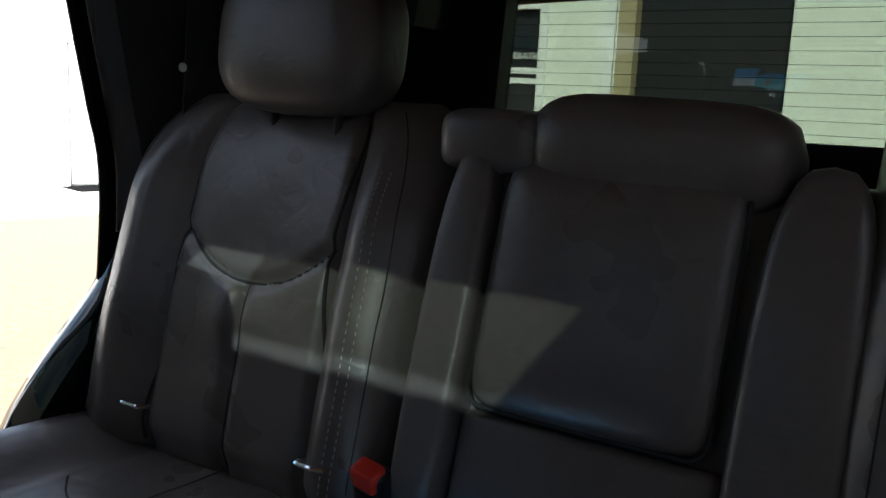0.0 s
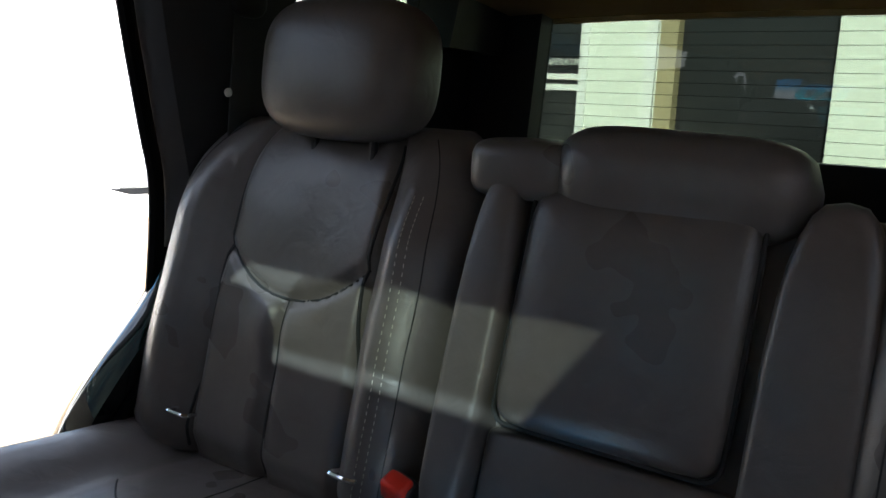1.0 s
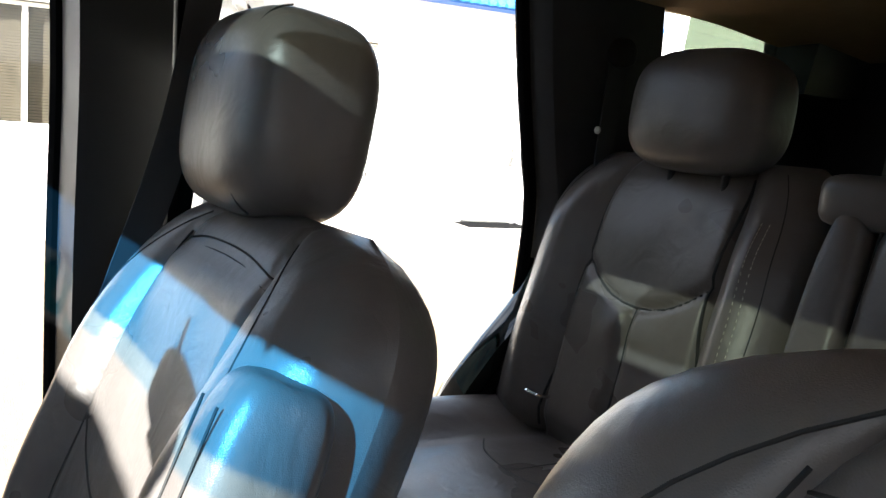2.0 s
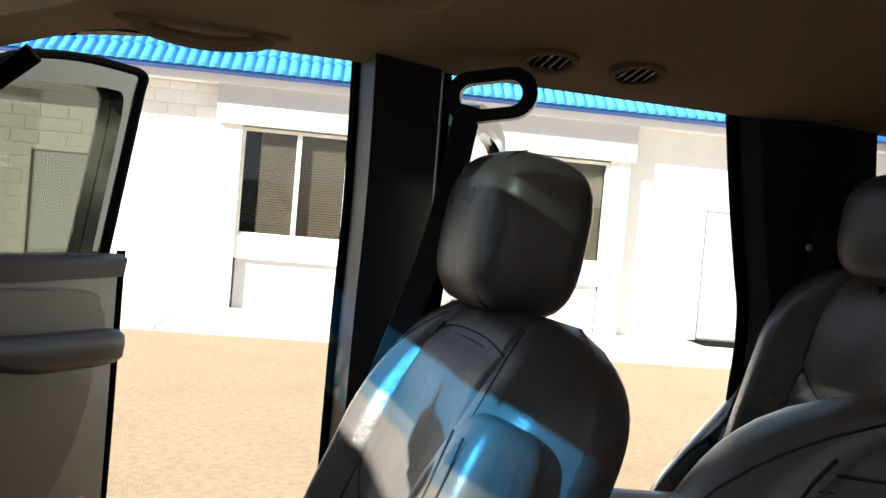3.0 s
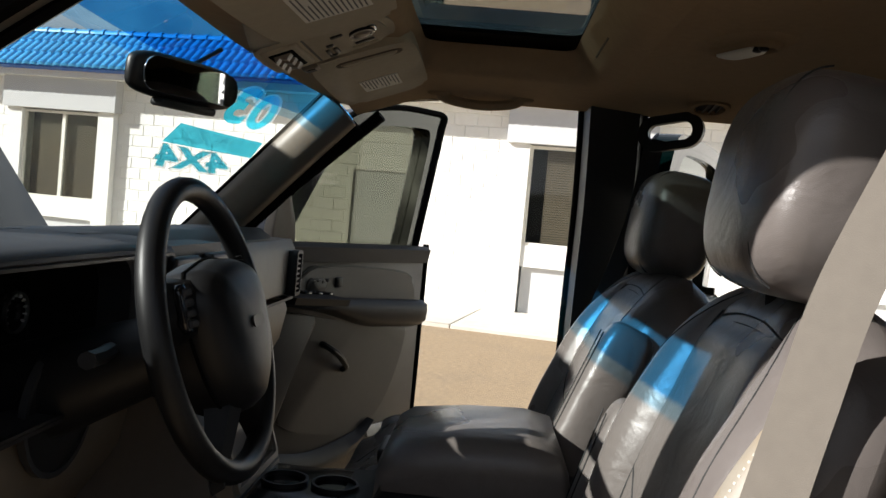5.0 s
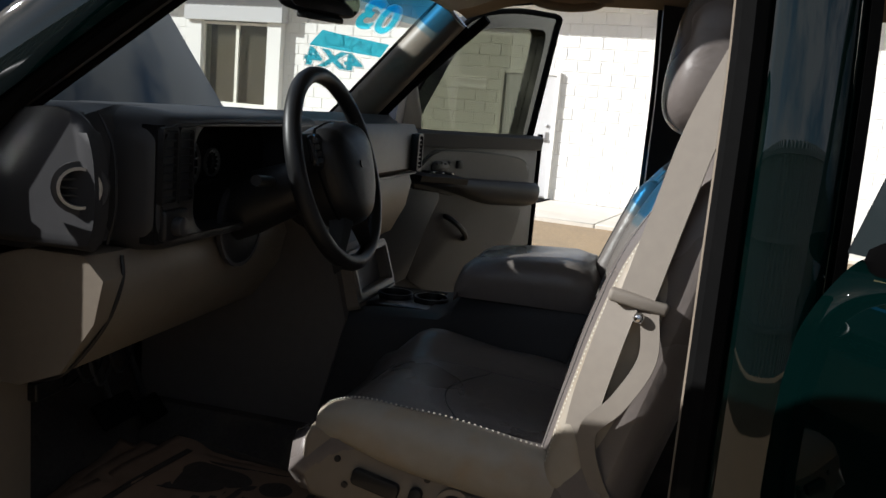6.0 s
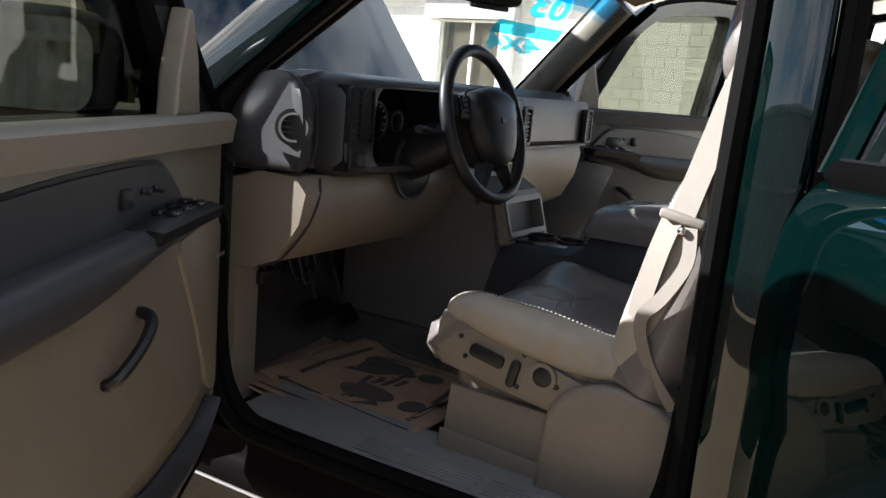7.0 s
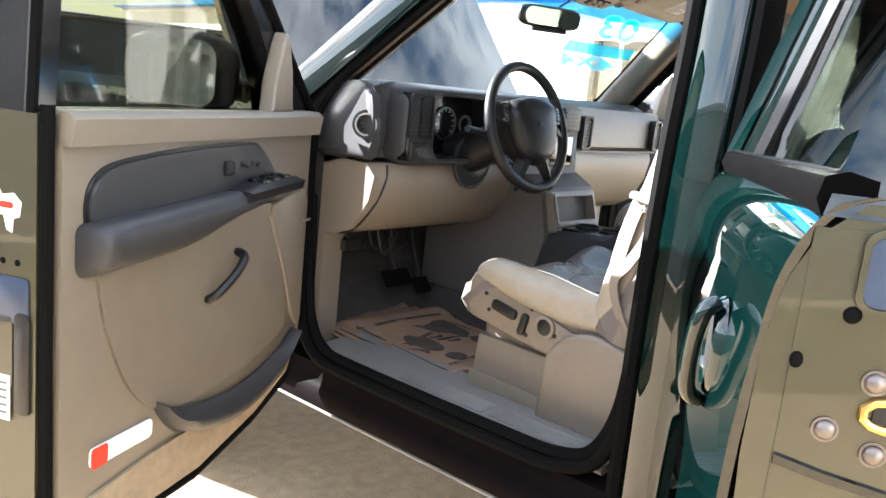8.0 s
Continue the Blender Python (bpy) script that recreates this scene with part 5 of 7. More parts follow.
    part("armrest", moved(loft(rg), M), TAUPE_DARK, d, "dark grey armrest", angle=75)
    # switch pod on the armrest
    pod = part("switch_pod", moved(loft([[(a, 1.185 - 0.055 * (a - 0.24) + q, c) for q, c in ((0.0, 0.012), (0.012 * k, 0.02), (0.014 * k, 0.075), (0.002, 0.088), (-0.02, 0.08), (-0.02, 0.012))] for a, k in ((0.22, 0.2), (0.25, 1), (0.40, 1), (0.47, 0.3))]), M), BLACKP, d)
    for i in range(3):
        for j in range(2):
            a = 0.27 + i * 0.05
            part("window_switch", moved(box(a, a + 0.03, 1.193 - 0.055 * (a - 0.24), 1.206 - 0.055 * (a - 0.24), 0.028 + j * 0.026, 0.048 + j * 0.026, 0.004, 2), M), GLOSSBLACK, pod)
    for i in range(4):
        a = 0.345 + i * 0.022
        part("memory_button", moved(box(a, a + 0.014, 1.222 + 0.004 * (i % 2), 1.234 + 0.004 * (i % 2), 0.02, 0.031, 0.003, 1), M), BLACKP, pod)
    part("lock_switch", moved(box(0.458, 0.492, 1.208, 1.242, 0.018, 0.032, 0.005, 2), M), BLACKP, d)
    if s > 0:
        part("window_switch_cup", moved(plate(rrect(0.09, 0.05, 0.02, 5, 0.37, 1.215), 0.018, 0.029, 0.004), M), BLACKP, d)
    part("memory_card", moved(box(0.50, 0.57, 1.150, 1.158, 0.03, 0.07, 0.003, 1), M), TAUPE, d)
    # scooped lower trim, pull handle, speaker, pocket
    sc = [(p.x, p.y) for p in smoothline([(0.885, 1.055, 0), (0.86, 0.95, 0), (0.80, 0.82, 0), (0.72, 0.735, 0), (0.60, 0.70, 0), (0.40, 0.71, 0), (0.22, 0.745, 0), (0.135, 0.79, 0)], 5)] + [(0.165, 0.95), (0.20, 1.12), (0.30, 1.13), (0.6, 1.08)]
    sc = [(a + sk_ * (1 - sstep(0.3, 0.7, a)), b) for a, b in sc]
    # passenger scoop and pull recess: shade put into a darker colour
    P("lower_scoop", sc, 0.008, 0.02, DOORT if s < 0 else TAUPE_SHADE, 0.008, "tan lower door panel", 3)
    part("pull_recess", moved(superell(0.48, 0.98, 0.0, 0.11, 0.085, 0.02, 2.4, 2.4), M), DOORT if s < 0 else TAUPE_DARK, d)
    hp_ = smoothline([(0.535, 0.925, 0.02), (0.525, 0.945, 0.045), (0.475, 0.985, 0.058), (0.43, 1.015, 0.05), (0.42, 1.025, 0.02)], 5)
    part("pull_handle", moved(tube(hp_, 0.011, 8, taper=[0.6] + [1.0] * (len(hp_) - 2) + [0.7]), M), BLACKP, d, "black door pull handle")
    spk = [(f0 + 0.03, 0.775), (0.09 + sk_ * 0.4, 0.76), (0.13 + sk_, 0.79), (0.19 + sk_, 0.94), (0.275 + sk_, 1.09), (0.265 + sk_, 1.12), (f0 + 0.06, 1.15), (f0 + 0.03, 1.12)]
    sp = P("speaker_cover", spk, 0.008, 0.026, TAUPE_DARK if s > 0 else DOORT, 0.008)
    part("speaker_mark", moved(box(0.06, 0.10, 1.055, 1.062, 0.0255, 0.0275), M), STEEL, sp)
    pk = [(p.x, p.y) for p in smoothline([(0.70, 0.735, 0), (0.60, 0.69, 0), (0.40, 0.665, 0), (0.20, 0.70, 0), (0.105, 0.75, 0)], 5)]
    pkin = [(a, b - 0.062 * math.sin(math.pi * i / (len(pk) - 1)) ** 0.6) for i, (a, b) in enumerate(pk)]
    part("map_pocket", moved(loft([[(a, b, 0.012), (a, b + 0.004, 0.02), (a, (b + b2) / 2, 0.05), (a, b2, 0.042), (a, b2 - 0.01, 0.012)] for (a, b), (_, b2) in zip(pk, pkin)]), M), TAUPE_DARK, d, "grey map pocket lip", angle=60)
    P("lower_trim", [(f0 + 0.02, 0.80), (f0 + 0.03, 0.72), (0.12, 0.63), (0.28, 0.565), (0.53, 0.515), (0.95, 0.505), (0.955, 0.60), (0.70, 0.625), (0.45, 0.625), (0.20, 0.67), (0.07, 0.75)], 0.008, 0.019, DIRTY, 0.005, "dirty tan lower door carpet")
    rf = P("reflector", rrect(0.185, 0.042, 0.012, 4, 0.80, 0.685), 0.012, 0.019, WHITE, 0.003, "white and red door reflector")
    P_ = part("red_lens", moved(plate(rrect(0.045, 0.043, 0.008, 4, 0.87, 0.685), 0.0195, 0.0215), M), RED, rf)
    # edge weatherstrip, jamb bits
    part("door_seal", moved(tube([(a, b, 0.0) for a, b in ((0.99, 1.36), (0.99, 0.9), (0.985, 0.55), (0.94, 0.495), (0.53, 0.49), (0.28, 0.54), (0.10, 0.605), (f0 + 0.015, 0.70), (f0, 0.85))], 0.012, 8), M), RUBBER, d)
    # rear end face: latch recess, sticker, plugs, label
    E0 = basis(M @ Vector((1.0, 0, 0)), -Nn, Vector((0, 0, 1)), U)
    part("latch", moved(plate(rrect(0.10, 0.085, 0.012, 4, 0.075, 1.015), 0.0, 0.004, 0.002), E0), RECESS, d, "dark latch recess with a blue reflection in its colour")
    part("latch_jaw", moved(plate(rrect(0.034, 0.19, 0.012, 4, 0.038, 0.90), 0.0, 0.006, 0.002), E0), BLACKP, d)
    part("latch_plate", moved(plate(rrect(0.07, 0.13, 0.006, 4, 0.095, 0.92), 0.0, 0.004), E0), JAMB, d)
    part("label", moved(box(0.064, 0.125, 0.79, 0.875, 0.004, 0.006), E0), PAPER, d, "white data label")
    for k_ in range(5):
        part("text_bar", moved(box(0.070, 0.118 - 0.012 * (k_ % 2), 0.802 + 0.014 * k_, 0.807 + 0.014 * k_, 0.006, 0.0066), E0), INK, d)
    st_ = [(0.12, 1.20), (0.095, 1.215), (0.085, 1.20), (0.06, 1.205), (0.043, 1.19), (0.047, 1.165), (0.06, 1.16), (0.063, 1.135), (0.075, 1.14), (0.082, 1.165), (0.12, 1.16)]
    sk2 = part("sticker", moved(plate(st_, 0.0, 0.0015), E0), PAPER, d, "torn white sticker with an orange mark", smooth=False)
    part("sticker_mark", moved(plate(rrect(0.03, 0.011, 0.005, 4, 0.075, 1.183), 0.0015, 0.0025), E0), RED, sk2)
    for c_ in (0.052, 0.084):
        part("plug", moved(superell(c_, 1.083, 0.0, 0.006, 0.006, 0.003, 2, 2, 12, 8), E0), RUBBER, d)
    # window frame: outer band and glass
    if s < 0:
        out_ = [(-0.01, 1.345), (0.10, 1.45), (0.25, 1.60), (0.42, 1.745), (0.50, 1.79), (0.60, 1.815), (0.80, 1.825), (0.93, 1.82), (0.965, 1.79), (0.985, 1.6), (1.0, 1.345)]
        in_ = [(0.17, 1.345), (0.20, 1.42), (0.31, 1.575), (0.44, 1.69), (0.51, 1.735), (0.60, 1.757), (0.78, 1.765), (0.88, 1.762), (0.91, 1.74), (0.925, 1.6), (0.94, 1.345)]
    else:
        out_ = [(0.16, 1.34), (0.29, 1.53), (0.41, 1.69), (0.52, 1.78), (0.62, 1.82), (0.80, 1.852), (0.98, 1.862), (1.07, 1.858), (1.06, 1.80), (1.015, 1.6), (0.955, 1.345)]
        in_ = [(0.265, 1.34), (0.345, 1.47), (0.455, 1.64), (0.545, 1.722), (0.64, 1.762), (0.80, 1.785), (0.93, 1.795), (0.985, 1.79), (0.99, 1.74), (0.962, 1.6), (0.905, 1.345)]
    fo = [(p.x, p.y) for p in smoothline([(a, b, 0) for a, b in out_], 4)]
    fi = [(p.x, p.y) for p in smoothline([(a, b, 0) for a, b in in_], 4)]
    wf = bmesh.new()
    for c0, c1 in ((-0.11, -0.03),):
        ra = [[wf.verts.new((a, b, c)) for a, b in pts] for pts, c in ((fo, c0), (fo, c1), (fi, c1), (fi, c0))]
        for q in range(4):
            A_, B_ = ra[q], ra[(q + 1) % 4]
            for i in range(len(A_) - 1):
                wf.faces.new((A_[i], A_[i + 1], B_[i + 1], B_[i]))
    part("window_frame", moved(wf, M), GLOSSBLACK, d, angle=50)
    part("frame_seal", moved(tube([(a, b, -0.025) for a, b in fo], 0.011, 6), M), RUBBER, d)
    part("door_glass", moved(plate(fi + [(0.90, 1.30), (0.28, 1.30)], -0.072, -0.067), M), TINT, d, smooth=False)
    P("mirror_sail", [(0.165, 1.35), (0.275, 1.35), (0.262, 1.42), (0.235, 1.52), (0.222, 1.545), (0.208, 1.54), (0.185, 1.45)], -0.03, 0.012, TAUPE, 0.008, "taupe plastic sail trim", 3)
    # outside mirror, folded outwards from the front corner
    mc = M @ Vector((0.30, 1.425, -0.235))
    RX = Matrix.Rotation(radians(58 * s), 4, "Z")
    mn = RX @ Vector((0, -1, 0))
    ms = part("mirror_shell", superell(mc.x, mc.y, mc.z, 0.142, 0.062, 0.102, 3.6, 3.2, 36, 22, m=RX), BLACKP, d, "black outside mirror")
    part("mirror_pane", moved(plate(rrect(0.235, 0.160, 0.045, 6), 0, 0.004), Matrix.Translation(mc + mn * 0.0605) @ RX @ pose(0, 0, 0, 90, 0, 0)), MIRROR, ms)
    part("mirror_arm", tube([M @ Vector((0.17, 1.39, -0.12)), M @ Vector((0.22, 1.40, -0.22))], 0.032, 10), BLACKP, ms)
    return d


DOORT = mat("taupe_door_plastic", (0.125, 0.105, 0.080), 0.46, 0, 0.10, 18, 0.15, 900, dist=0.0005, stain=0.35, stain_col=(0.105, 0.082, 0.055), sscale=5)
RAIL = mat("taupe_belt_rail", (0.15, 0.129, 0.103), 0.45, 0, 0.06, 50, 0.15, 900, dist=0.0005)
# door taupe darkened in its colour as shade for the passenger side
TAUPE_SHADE = mat("shaded_taupe_plastic", (0.052, 0.043, 0.037), 0.48, 0, 0.06, 50, 0.15, 900, dist=0.0005)
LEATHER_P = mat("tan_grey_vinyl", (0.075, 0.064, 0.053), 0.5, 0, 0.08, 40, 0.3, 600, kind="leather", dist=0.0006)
DIRTY = mat("dirty_tan_carpet", (0.20, 0.155, 0.105), 0.9, 0, 0.2, 50, 0.5, 300, stain=0.5, stain_col=(0.10, 0.075, 0.05), sscale=9)
front_door(-1, (-0.921, -0.390), (0.390, -0.921), "open driver's door with taupe and grey trim", 0.743, 0.0, 0.0)
front_door(1, (0.857, -0.51), (-0.51, -0.857), "open front passenger door with taupe and grey trim", 0.79, 0.055, 0.11)


def rear_door(s, U, Nn, label, ox, oy, dz):
    """A rear door, hinged at its forward edge. Local: a along the door, b up, c to the inside."""
    U, Nn = Vector((*U, 0)).normalized(), Vector((*Nn, 0)).normalized()
    M = basis(Vector((s * ox, oy, dz)), U, Vector((0, 0, 1)), Nn)
    EN = 0.84
    low = [(0.0, 1.315), (0.0, 0.50), (0.42, 0.50), (0.47, 0.58), (0.53, 0.72), (0.62, 0.84), (0.74, 0.92), (0.81, 0.97), (EN, 1.04), (EN, 1.335)]
    d = part("rear_door", moved(plate(low, -0.105, 0.0), M), JAMB, truck, label, smooth=False)
    pts = [(0.50, 0.42), (0.58, 0.47), (0.72, 0.53), (0.84, 0.62), (0.92, 0.74), (0.97, 0.81), (1.04, EN), (1.40, EN)]

    def edge(b):
        for (b0, e0), (b1, e1) in zip(pts, pts[1:]):
            if b <= b1:
                return e0 + (e1 - e0) * max(0, (b - b0) / (b1 - b0))
        return EN
    # outer skin: crowned, with a rolled shoulder under the glass and hemmed ends
    sk = bmesh.new()
    n1 = 30
    bs = lin(0.50, 1.22, 16) + lin(1.22, 1.335, 14)[1:]
    rows_ = []
    for b in bs:
        row = []
        for i in range(n1 + 1):
            f_ = i / n1
            f_ = 0.5 - 0.5 * math.cos(math.pi * f_) if i else 0.0
            a = edge(b) * f_ - (0.075 - 0.03 * sstep(1.20, 1.335, b)) * (1 - f_)
            q = max(0.0, (b - 1.225) / 0.11)
            c = -0.062 - 0.068 * math.sqrt(max(0.0, 1 - q * q)) - 0.013 * math.sin(math.pi * min(1, (b - 0.35) / 0.95)) ** 0.8 * (1 - q)
            c -= 0.008 * math.sin(math.pi * f_) + 0.006 * sstep(0.98, 1.05, b) * (1 - sstep(1.15, 1.225, b))
            row.append(sk.verts.new((a, b + 0.03 * f_ * sstep(1.1, 1.335, b), c)))
        hem = [sk.verts.new((v.co.x + q_, v.co.y, v.co.z + h_)) for v, q_, h_ in ((row[0], 0.004, 0.03), (row[-1], -0.002, 0.010))]
        rows_.append([hem[0]] + row + [hem[1]])
    for r0, r1 in zip(rows_, rows_[1:]):
        for i in range(len(r0) - 1):
            sk.faces.new((r0[i], r0[i + 1], r1[i + 1], r1[i]))
    part("outer_skin", moved(sk, M), PAINT, d, "glossy dark green door skin", angle=80)
    part("hinge_edge", moved(plate([(-0.055, 1.30), (-0.055, 0.505), (0.0, 0.505), (0.0, 1.312)], -0.104, -0.080), M), PAINT, d)
    # inside trim
    part("trim_panel", moved(plate([(0.02, 1.33), (0.02, 0.53), (0.41, 0.53), (0.47, 0.63), (0.55, 0.78), (0.66, 0.89), (0.77, 0.99), (0.80, 1.05), (0.805, 1.33)], 0.0, 0.03, 0.01), M), TAUPE, d)
    part("armrest", moved(box(0.10, 0.70, 1.06, 1.12, 0.02, 0.09, 0.02), M), TAUPE_DARK, d)
    # window frame, its bright and black strips, and the glass
    fo = [(p.x, p.y) for p in smoothline([(-0.045, 1.335, 0), (-0.01, 1.6, 0), (0.022, 1.77, 0), (0.055, 1.815, 0), (0.14, 1.83, 0), (0.40, 1.835, 0), (0.62, 1.825, 0), (0.70, 1.80, 0), (0.75, 1.72, 0), (0.80, 1.5, 0), (0.84, 1.345, 0)], 4)]

    def inset(k, fl):
        return [(a + (0.42 - a) * k, b + ((1.55 - b) * k * 0.8 if b > 1.5 else 0.0)) for a, b in fl]
    lean = 0.27 if s < 0 else 0.08

    def leaned(bm):
        for v in bm.verts:
            v.co.z += lean * max(0.0, v.co.y - 1.335)
        return moved(bm, M)
    r1_, r2_, r3_, r4_ = inset(0.135, fo), inset(0.165, fo), inset(0.195, fo), inset(0.235, fo)
    for nm, o_r, i_r, c0, c1, mm in (("window_frame", fo, r1_, -0.104, -0.03, PAINT), ("frame_strip", r1_, r2_, -0.084, -0.03, GLOSSBLACK), ("frame_bead", r2_, r3_, -0.084, -0.03, PAINT), ("window_gasket", r3_, r4_, -0.070, -0.03, GLOSSBLACK)):
        wf = bmesh.new()
        ra = [[wf.verts.new((a, b, c)) for a, b in pts_] for pts_, c in ((o_r, c0), (o_r, c1), (i_r, c1), (i_r, c0 + 0.014))]
        for q in range(4):
            A_, B_ = ra[q], ra[(q + 1) % 4]
            for i in range(len(A_) - 1):
                wf.faces.new((A_[i], A_[i + 1], B_[i + 1], B_[i]))
        part(nm, leaned(wf), mm, d, angle=50)
    part("door_glass", leaned(plate(inset(0.225, fo) + [(0.74, 1.30), (0.08, 1.30)], -0.054, -0.049)), PRIVACY, d, smooth=False)
    part("belt_molding", moved(loft([[(a, 1.333 + 0.03 * a + p * k, q) for p, q in ((-0.022, -0.098), (0.0, -0.108), (0.020, -0.104), (0.026, -0.085), (0.02, -0.06), (-0.022, -0.06))] for a, k in ((-0.015, 0.6), (0.0, 1.0), (0.3, 1.0), (0.6, 1.0), (0.835, 1.0))]), M), DEEPBLACK, d, "black belt molding")
    part("frame_edge", leaned(tube([(a - 0.002, b, -0.098) for a, b in fo[:14]], 0.0045, 6)), GLOSSBLACK, d)
    part("molding_lip", moved(tube([(a, 1.357 + 0.03 * a, -0.092) for a in (0.0, 0.3, 0.6, 0.83)], 0.003, 6), M), GLOSSBLACK, d)
    # pull handle: oval bowl, raised rim and a bar across it
    HM = M @ Matrix.Translation((0.655, 1.165, -0.150)) @ pose(0, 0, 0, 0, 0, -14) @ Matrix.Scale(0.62, 4)
    oval = [(0.062 * math.cos(a), 0.078 * math.sin(a)) for a in lin(0, 2 * math.pi, 28)[:-1]]
    part("handle_rim", moved(loft([[(a * k, b * k, c) for a, b in oval] for k, c in ((1.25, 0.012), (1.15, -0.004), (1.02, -0.010), (0.92, -0.002), (0.82, 0.010))]), HM), PAINT, d, "body-coloured rim of the handle bowl", angle=80)
    part("handle_bowl", moved(plate([(a * 0.86, b * 0.86) for a, b in oval], -0.005, 0.010, 0.003), HM), BLACKP, d, "dark handle bowl")
    hp_ = smoothline([(0.015, 0.10, -0.005), (0.03, 0.075, -0.03), (0.035, 0.0, -0.038), (0.03, -0.08, -0.032), (0.012, -0.115, -0.004)], 5)
    part("door_handle", moved(tube(hp_, 0.016, 10, taper=[0.7] + [1.0] * (len(hp_) - 2) + [0.7]), HM), PAINT, d, "body-coloured door pull")
    # rear end: latch slot, bolts, dark recess, plug, stripe
    E0 = basis(M @ Vector((EN, 0, 0)), -Nn, Vector((0, 0, 1)), U)
    part("end_face", moved(plate([(0.0, 1.03), (0.128, 1.03), (0.132, 1.12), (0.130, 1.23), (0.120, 1.285), (0.100, 1.328), (0.066, 1.358), (0.0, 1.362)], -0.018, -0.001), E0), JAMB, d, smooth=False)
    lt = part("latch", moved(tube([(c_ - 0.02 - 0.022, b, 0.002) for c_, b in ((0.02, 1.192), (0.055, 1.191), (0.072, 1.188), (0.080, 1.181), (0.080, 1.172), (0.072, 1.166), (0.055, 1.163), (0.02, 1.160))], 0.0045, 8), E0), BRASS, d, "brass coloured latch loop")
    part("latch_slot", moved(box(-0.02, 0.030, 1.168, 1.186, -0.002, 0.0025), E0), BLACKP, lt)
    for c_, b in ((0.033, 1.205), (0.066, 1.156), (0.023, 1.140)):
        part("bolt", moved(superell(c_, b, 0.002, 0.0095, 0.0095, 0.007, 2, 2, 12, 8), E0), BOLT, lt)
        part("bolt_washer", moved(plate([(c_ + 0.012 * math.cos(a), b + 0.012 * math.sin(a)) for a in lin(0, 2 * math.pi, 14)[:-1]], 0.0, 0.002), E0), BOLT, lt)
    part("end_recess", moved(plate(rrect(0.062, 0.062, 0.012, 5, 0.027, 1.302), -0.004, 0.003), E0), RECESS, d, "dark recess in the door end, blue reflection in its colour")
    part("recess_rim", moved(ringplate(rrect(0.074, 0.074, 0.016, 5, 0.027, 1.302), rrect(0.063, 0.063, 0.012, 5, 0.027, 1.302), 0.0, 0.005), E0), JAMB, d)
    part("plug", moved(superell(0.062, 1.262, 0.0, 0.008, 0.008, 0.004, 2, 2, 12, 8), E0), RUBBER, d)
    part("plug", moved(superell(0.100, 1.215, 0.0, 0.006, 0.008, 0.003, 2, 2, 12, 8), E0), RUBBER, d)
    part("drain_strip", moved(loft([[(c_, b, 0), (c_, b + 0.012, 0), (c_, b + 0.010, 0.004), (c_, b + 0.002, 0.004)] for c_, b in ((0.003, 1.096), (0.06, 1.105), (0.104, 1.115))]), E0), PAINT, d, "dark green sealing strip")
    # hinges, check strap and the loom in the hinge gap
    for b in (0.76, 1.13):
        part("hinge", moved(box(-0.05, 0.02, b, b + 0.055, -0.085, -0.05, 0.008), M), JAMB, d)
        part("hinge_pin", moved(tube([(-0.03, b - 0.01, -0.09), (-0.03, b + 0.065, -0.09)], 0.008, 8), M), BOLT, d)
    part("loom_boot", moved(tube(smoothline([(0.005, 0.95, -0.06), (-0.04, 0.94, -0.08), (-0.075, 0.96, -0.07)], 5), 0.013, 8), M), RUBBER, d)
    return d


rear_door(-1, (-0.883, -0.469), (0.469, -0.883), "open rear door with glossy dark green skin", 0.869, -0.535, 0.04)
rear_door(1, (0.90, -0.436), (-0.436, -0.90), "open rear door with glossy dark green skin", 0.90, -0.43, 0.0)

# ---- dashboard ----
TUNNEL = mat("brown_grey_trim", (0.085, 0.075, 0.068), 0.6, 0, 0.1, 40, 0.2, 700, dist=0.0005)
dash = thing("dashboard", "two-tone grey and taupe dashboard with clustered dials", "dashboard", at=(0, 0.8, 1.0))


def prof_loft(xs, pf, name, m, label="", parent=None, angle=45):
    return part(name, loft([[(x, y, z) for y, z in pf(x)] for x in xs]), m, parent or dash, label, angle=angle)


prof_loft([-0.80, -0.78, -0.70, -0.63, -0.615, -0.43, -0.245, -0.23, -0.15, 0.15, 0.45, 0.70, 0.78, 0.80], lambda x: [(0.12 * (-0.62 < x < -0.24) + 0.60 + 0.05 * sstep(0.70, 0.80, abs(x)), 1.42), (0.64 + 0.09 * (-0.62 < x < -0.24), 1.455 - 0.02 * sstep(0.7, 0.8, abs(x))), (0.80, 1.45), (1.05 - 0.22 * (x / 0.72) ** 2, 1.385), (1.06 - 0.22 * (x / 0.72) ** 2, 1.33), (0.80, 1.20), (0.74, 1.22), (0.12 * (-0.62 < x < -0.24) + 0.61 + 0.05 * sstep(0.70, 0.80, abs(x)), 1.24)], "dash_top", TAUPE_DARK, "dark grey soft dash top")
# left end cap with its round vent
cpo = [(p.x, p.y) for p in smoothline([(0.598, 1.235, 0), (0.585, 1.30, 0), (0.592, 1.39, 0), (0.62, 1.437, 0), (0.68, 1.447, 0), (0.78, 1.415, 0), (0.85, 1.35, 0), (0.865, 1.29, 0), (0.845, 1.235, 0)], 5)]
cap = part("end_cap", moved(plate(cpo, -0.01, 0.022, 0.016, 4), basis(Vector((-0.80, 0, 0)), Vector((0, 1, 0)), Vector((0, 0, 1)), Vector((-1, 0, 0)))), TAUPE_DARK, dash, angle=50)
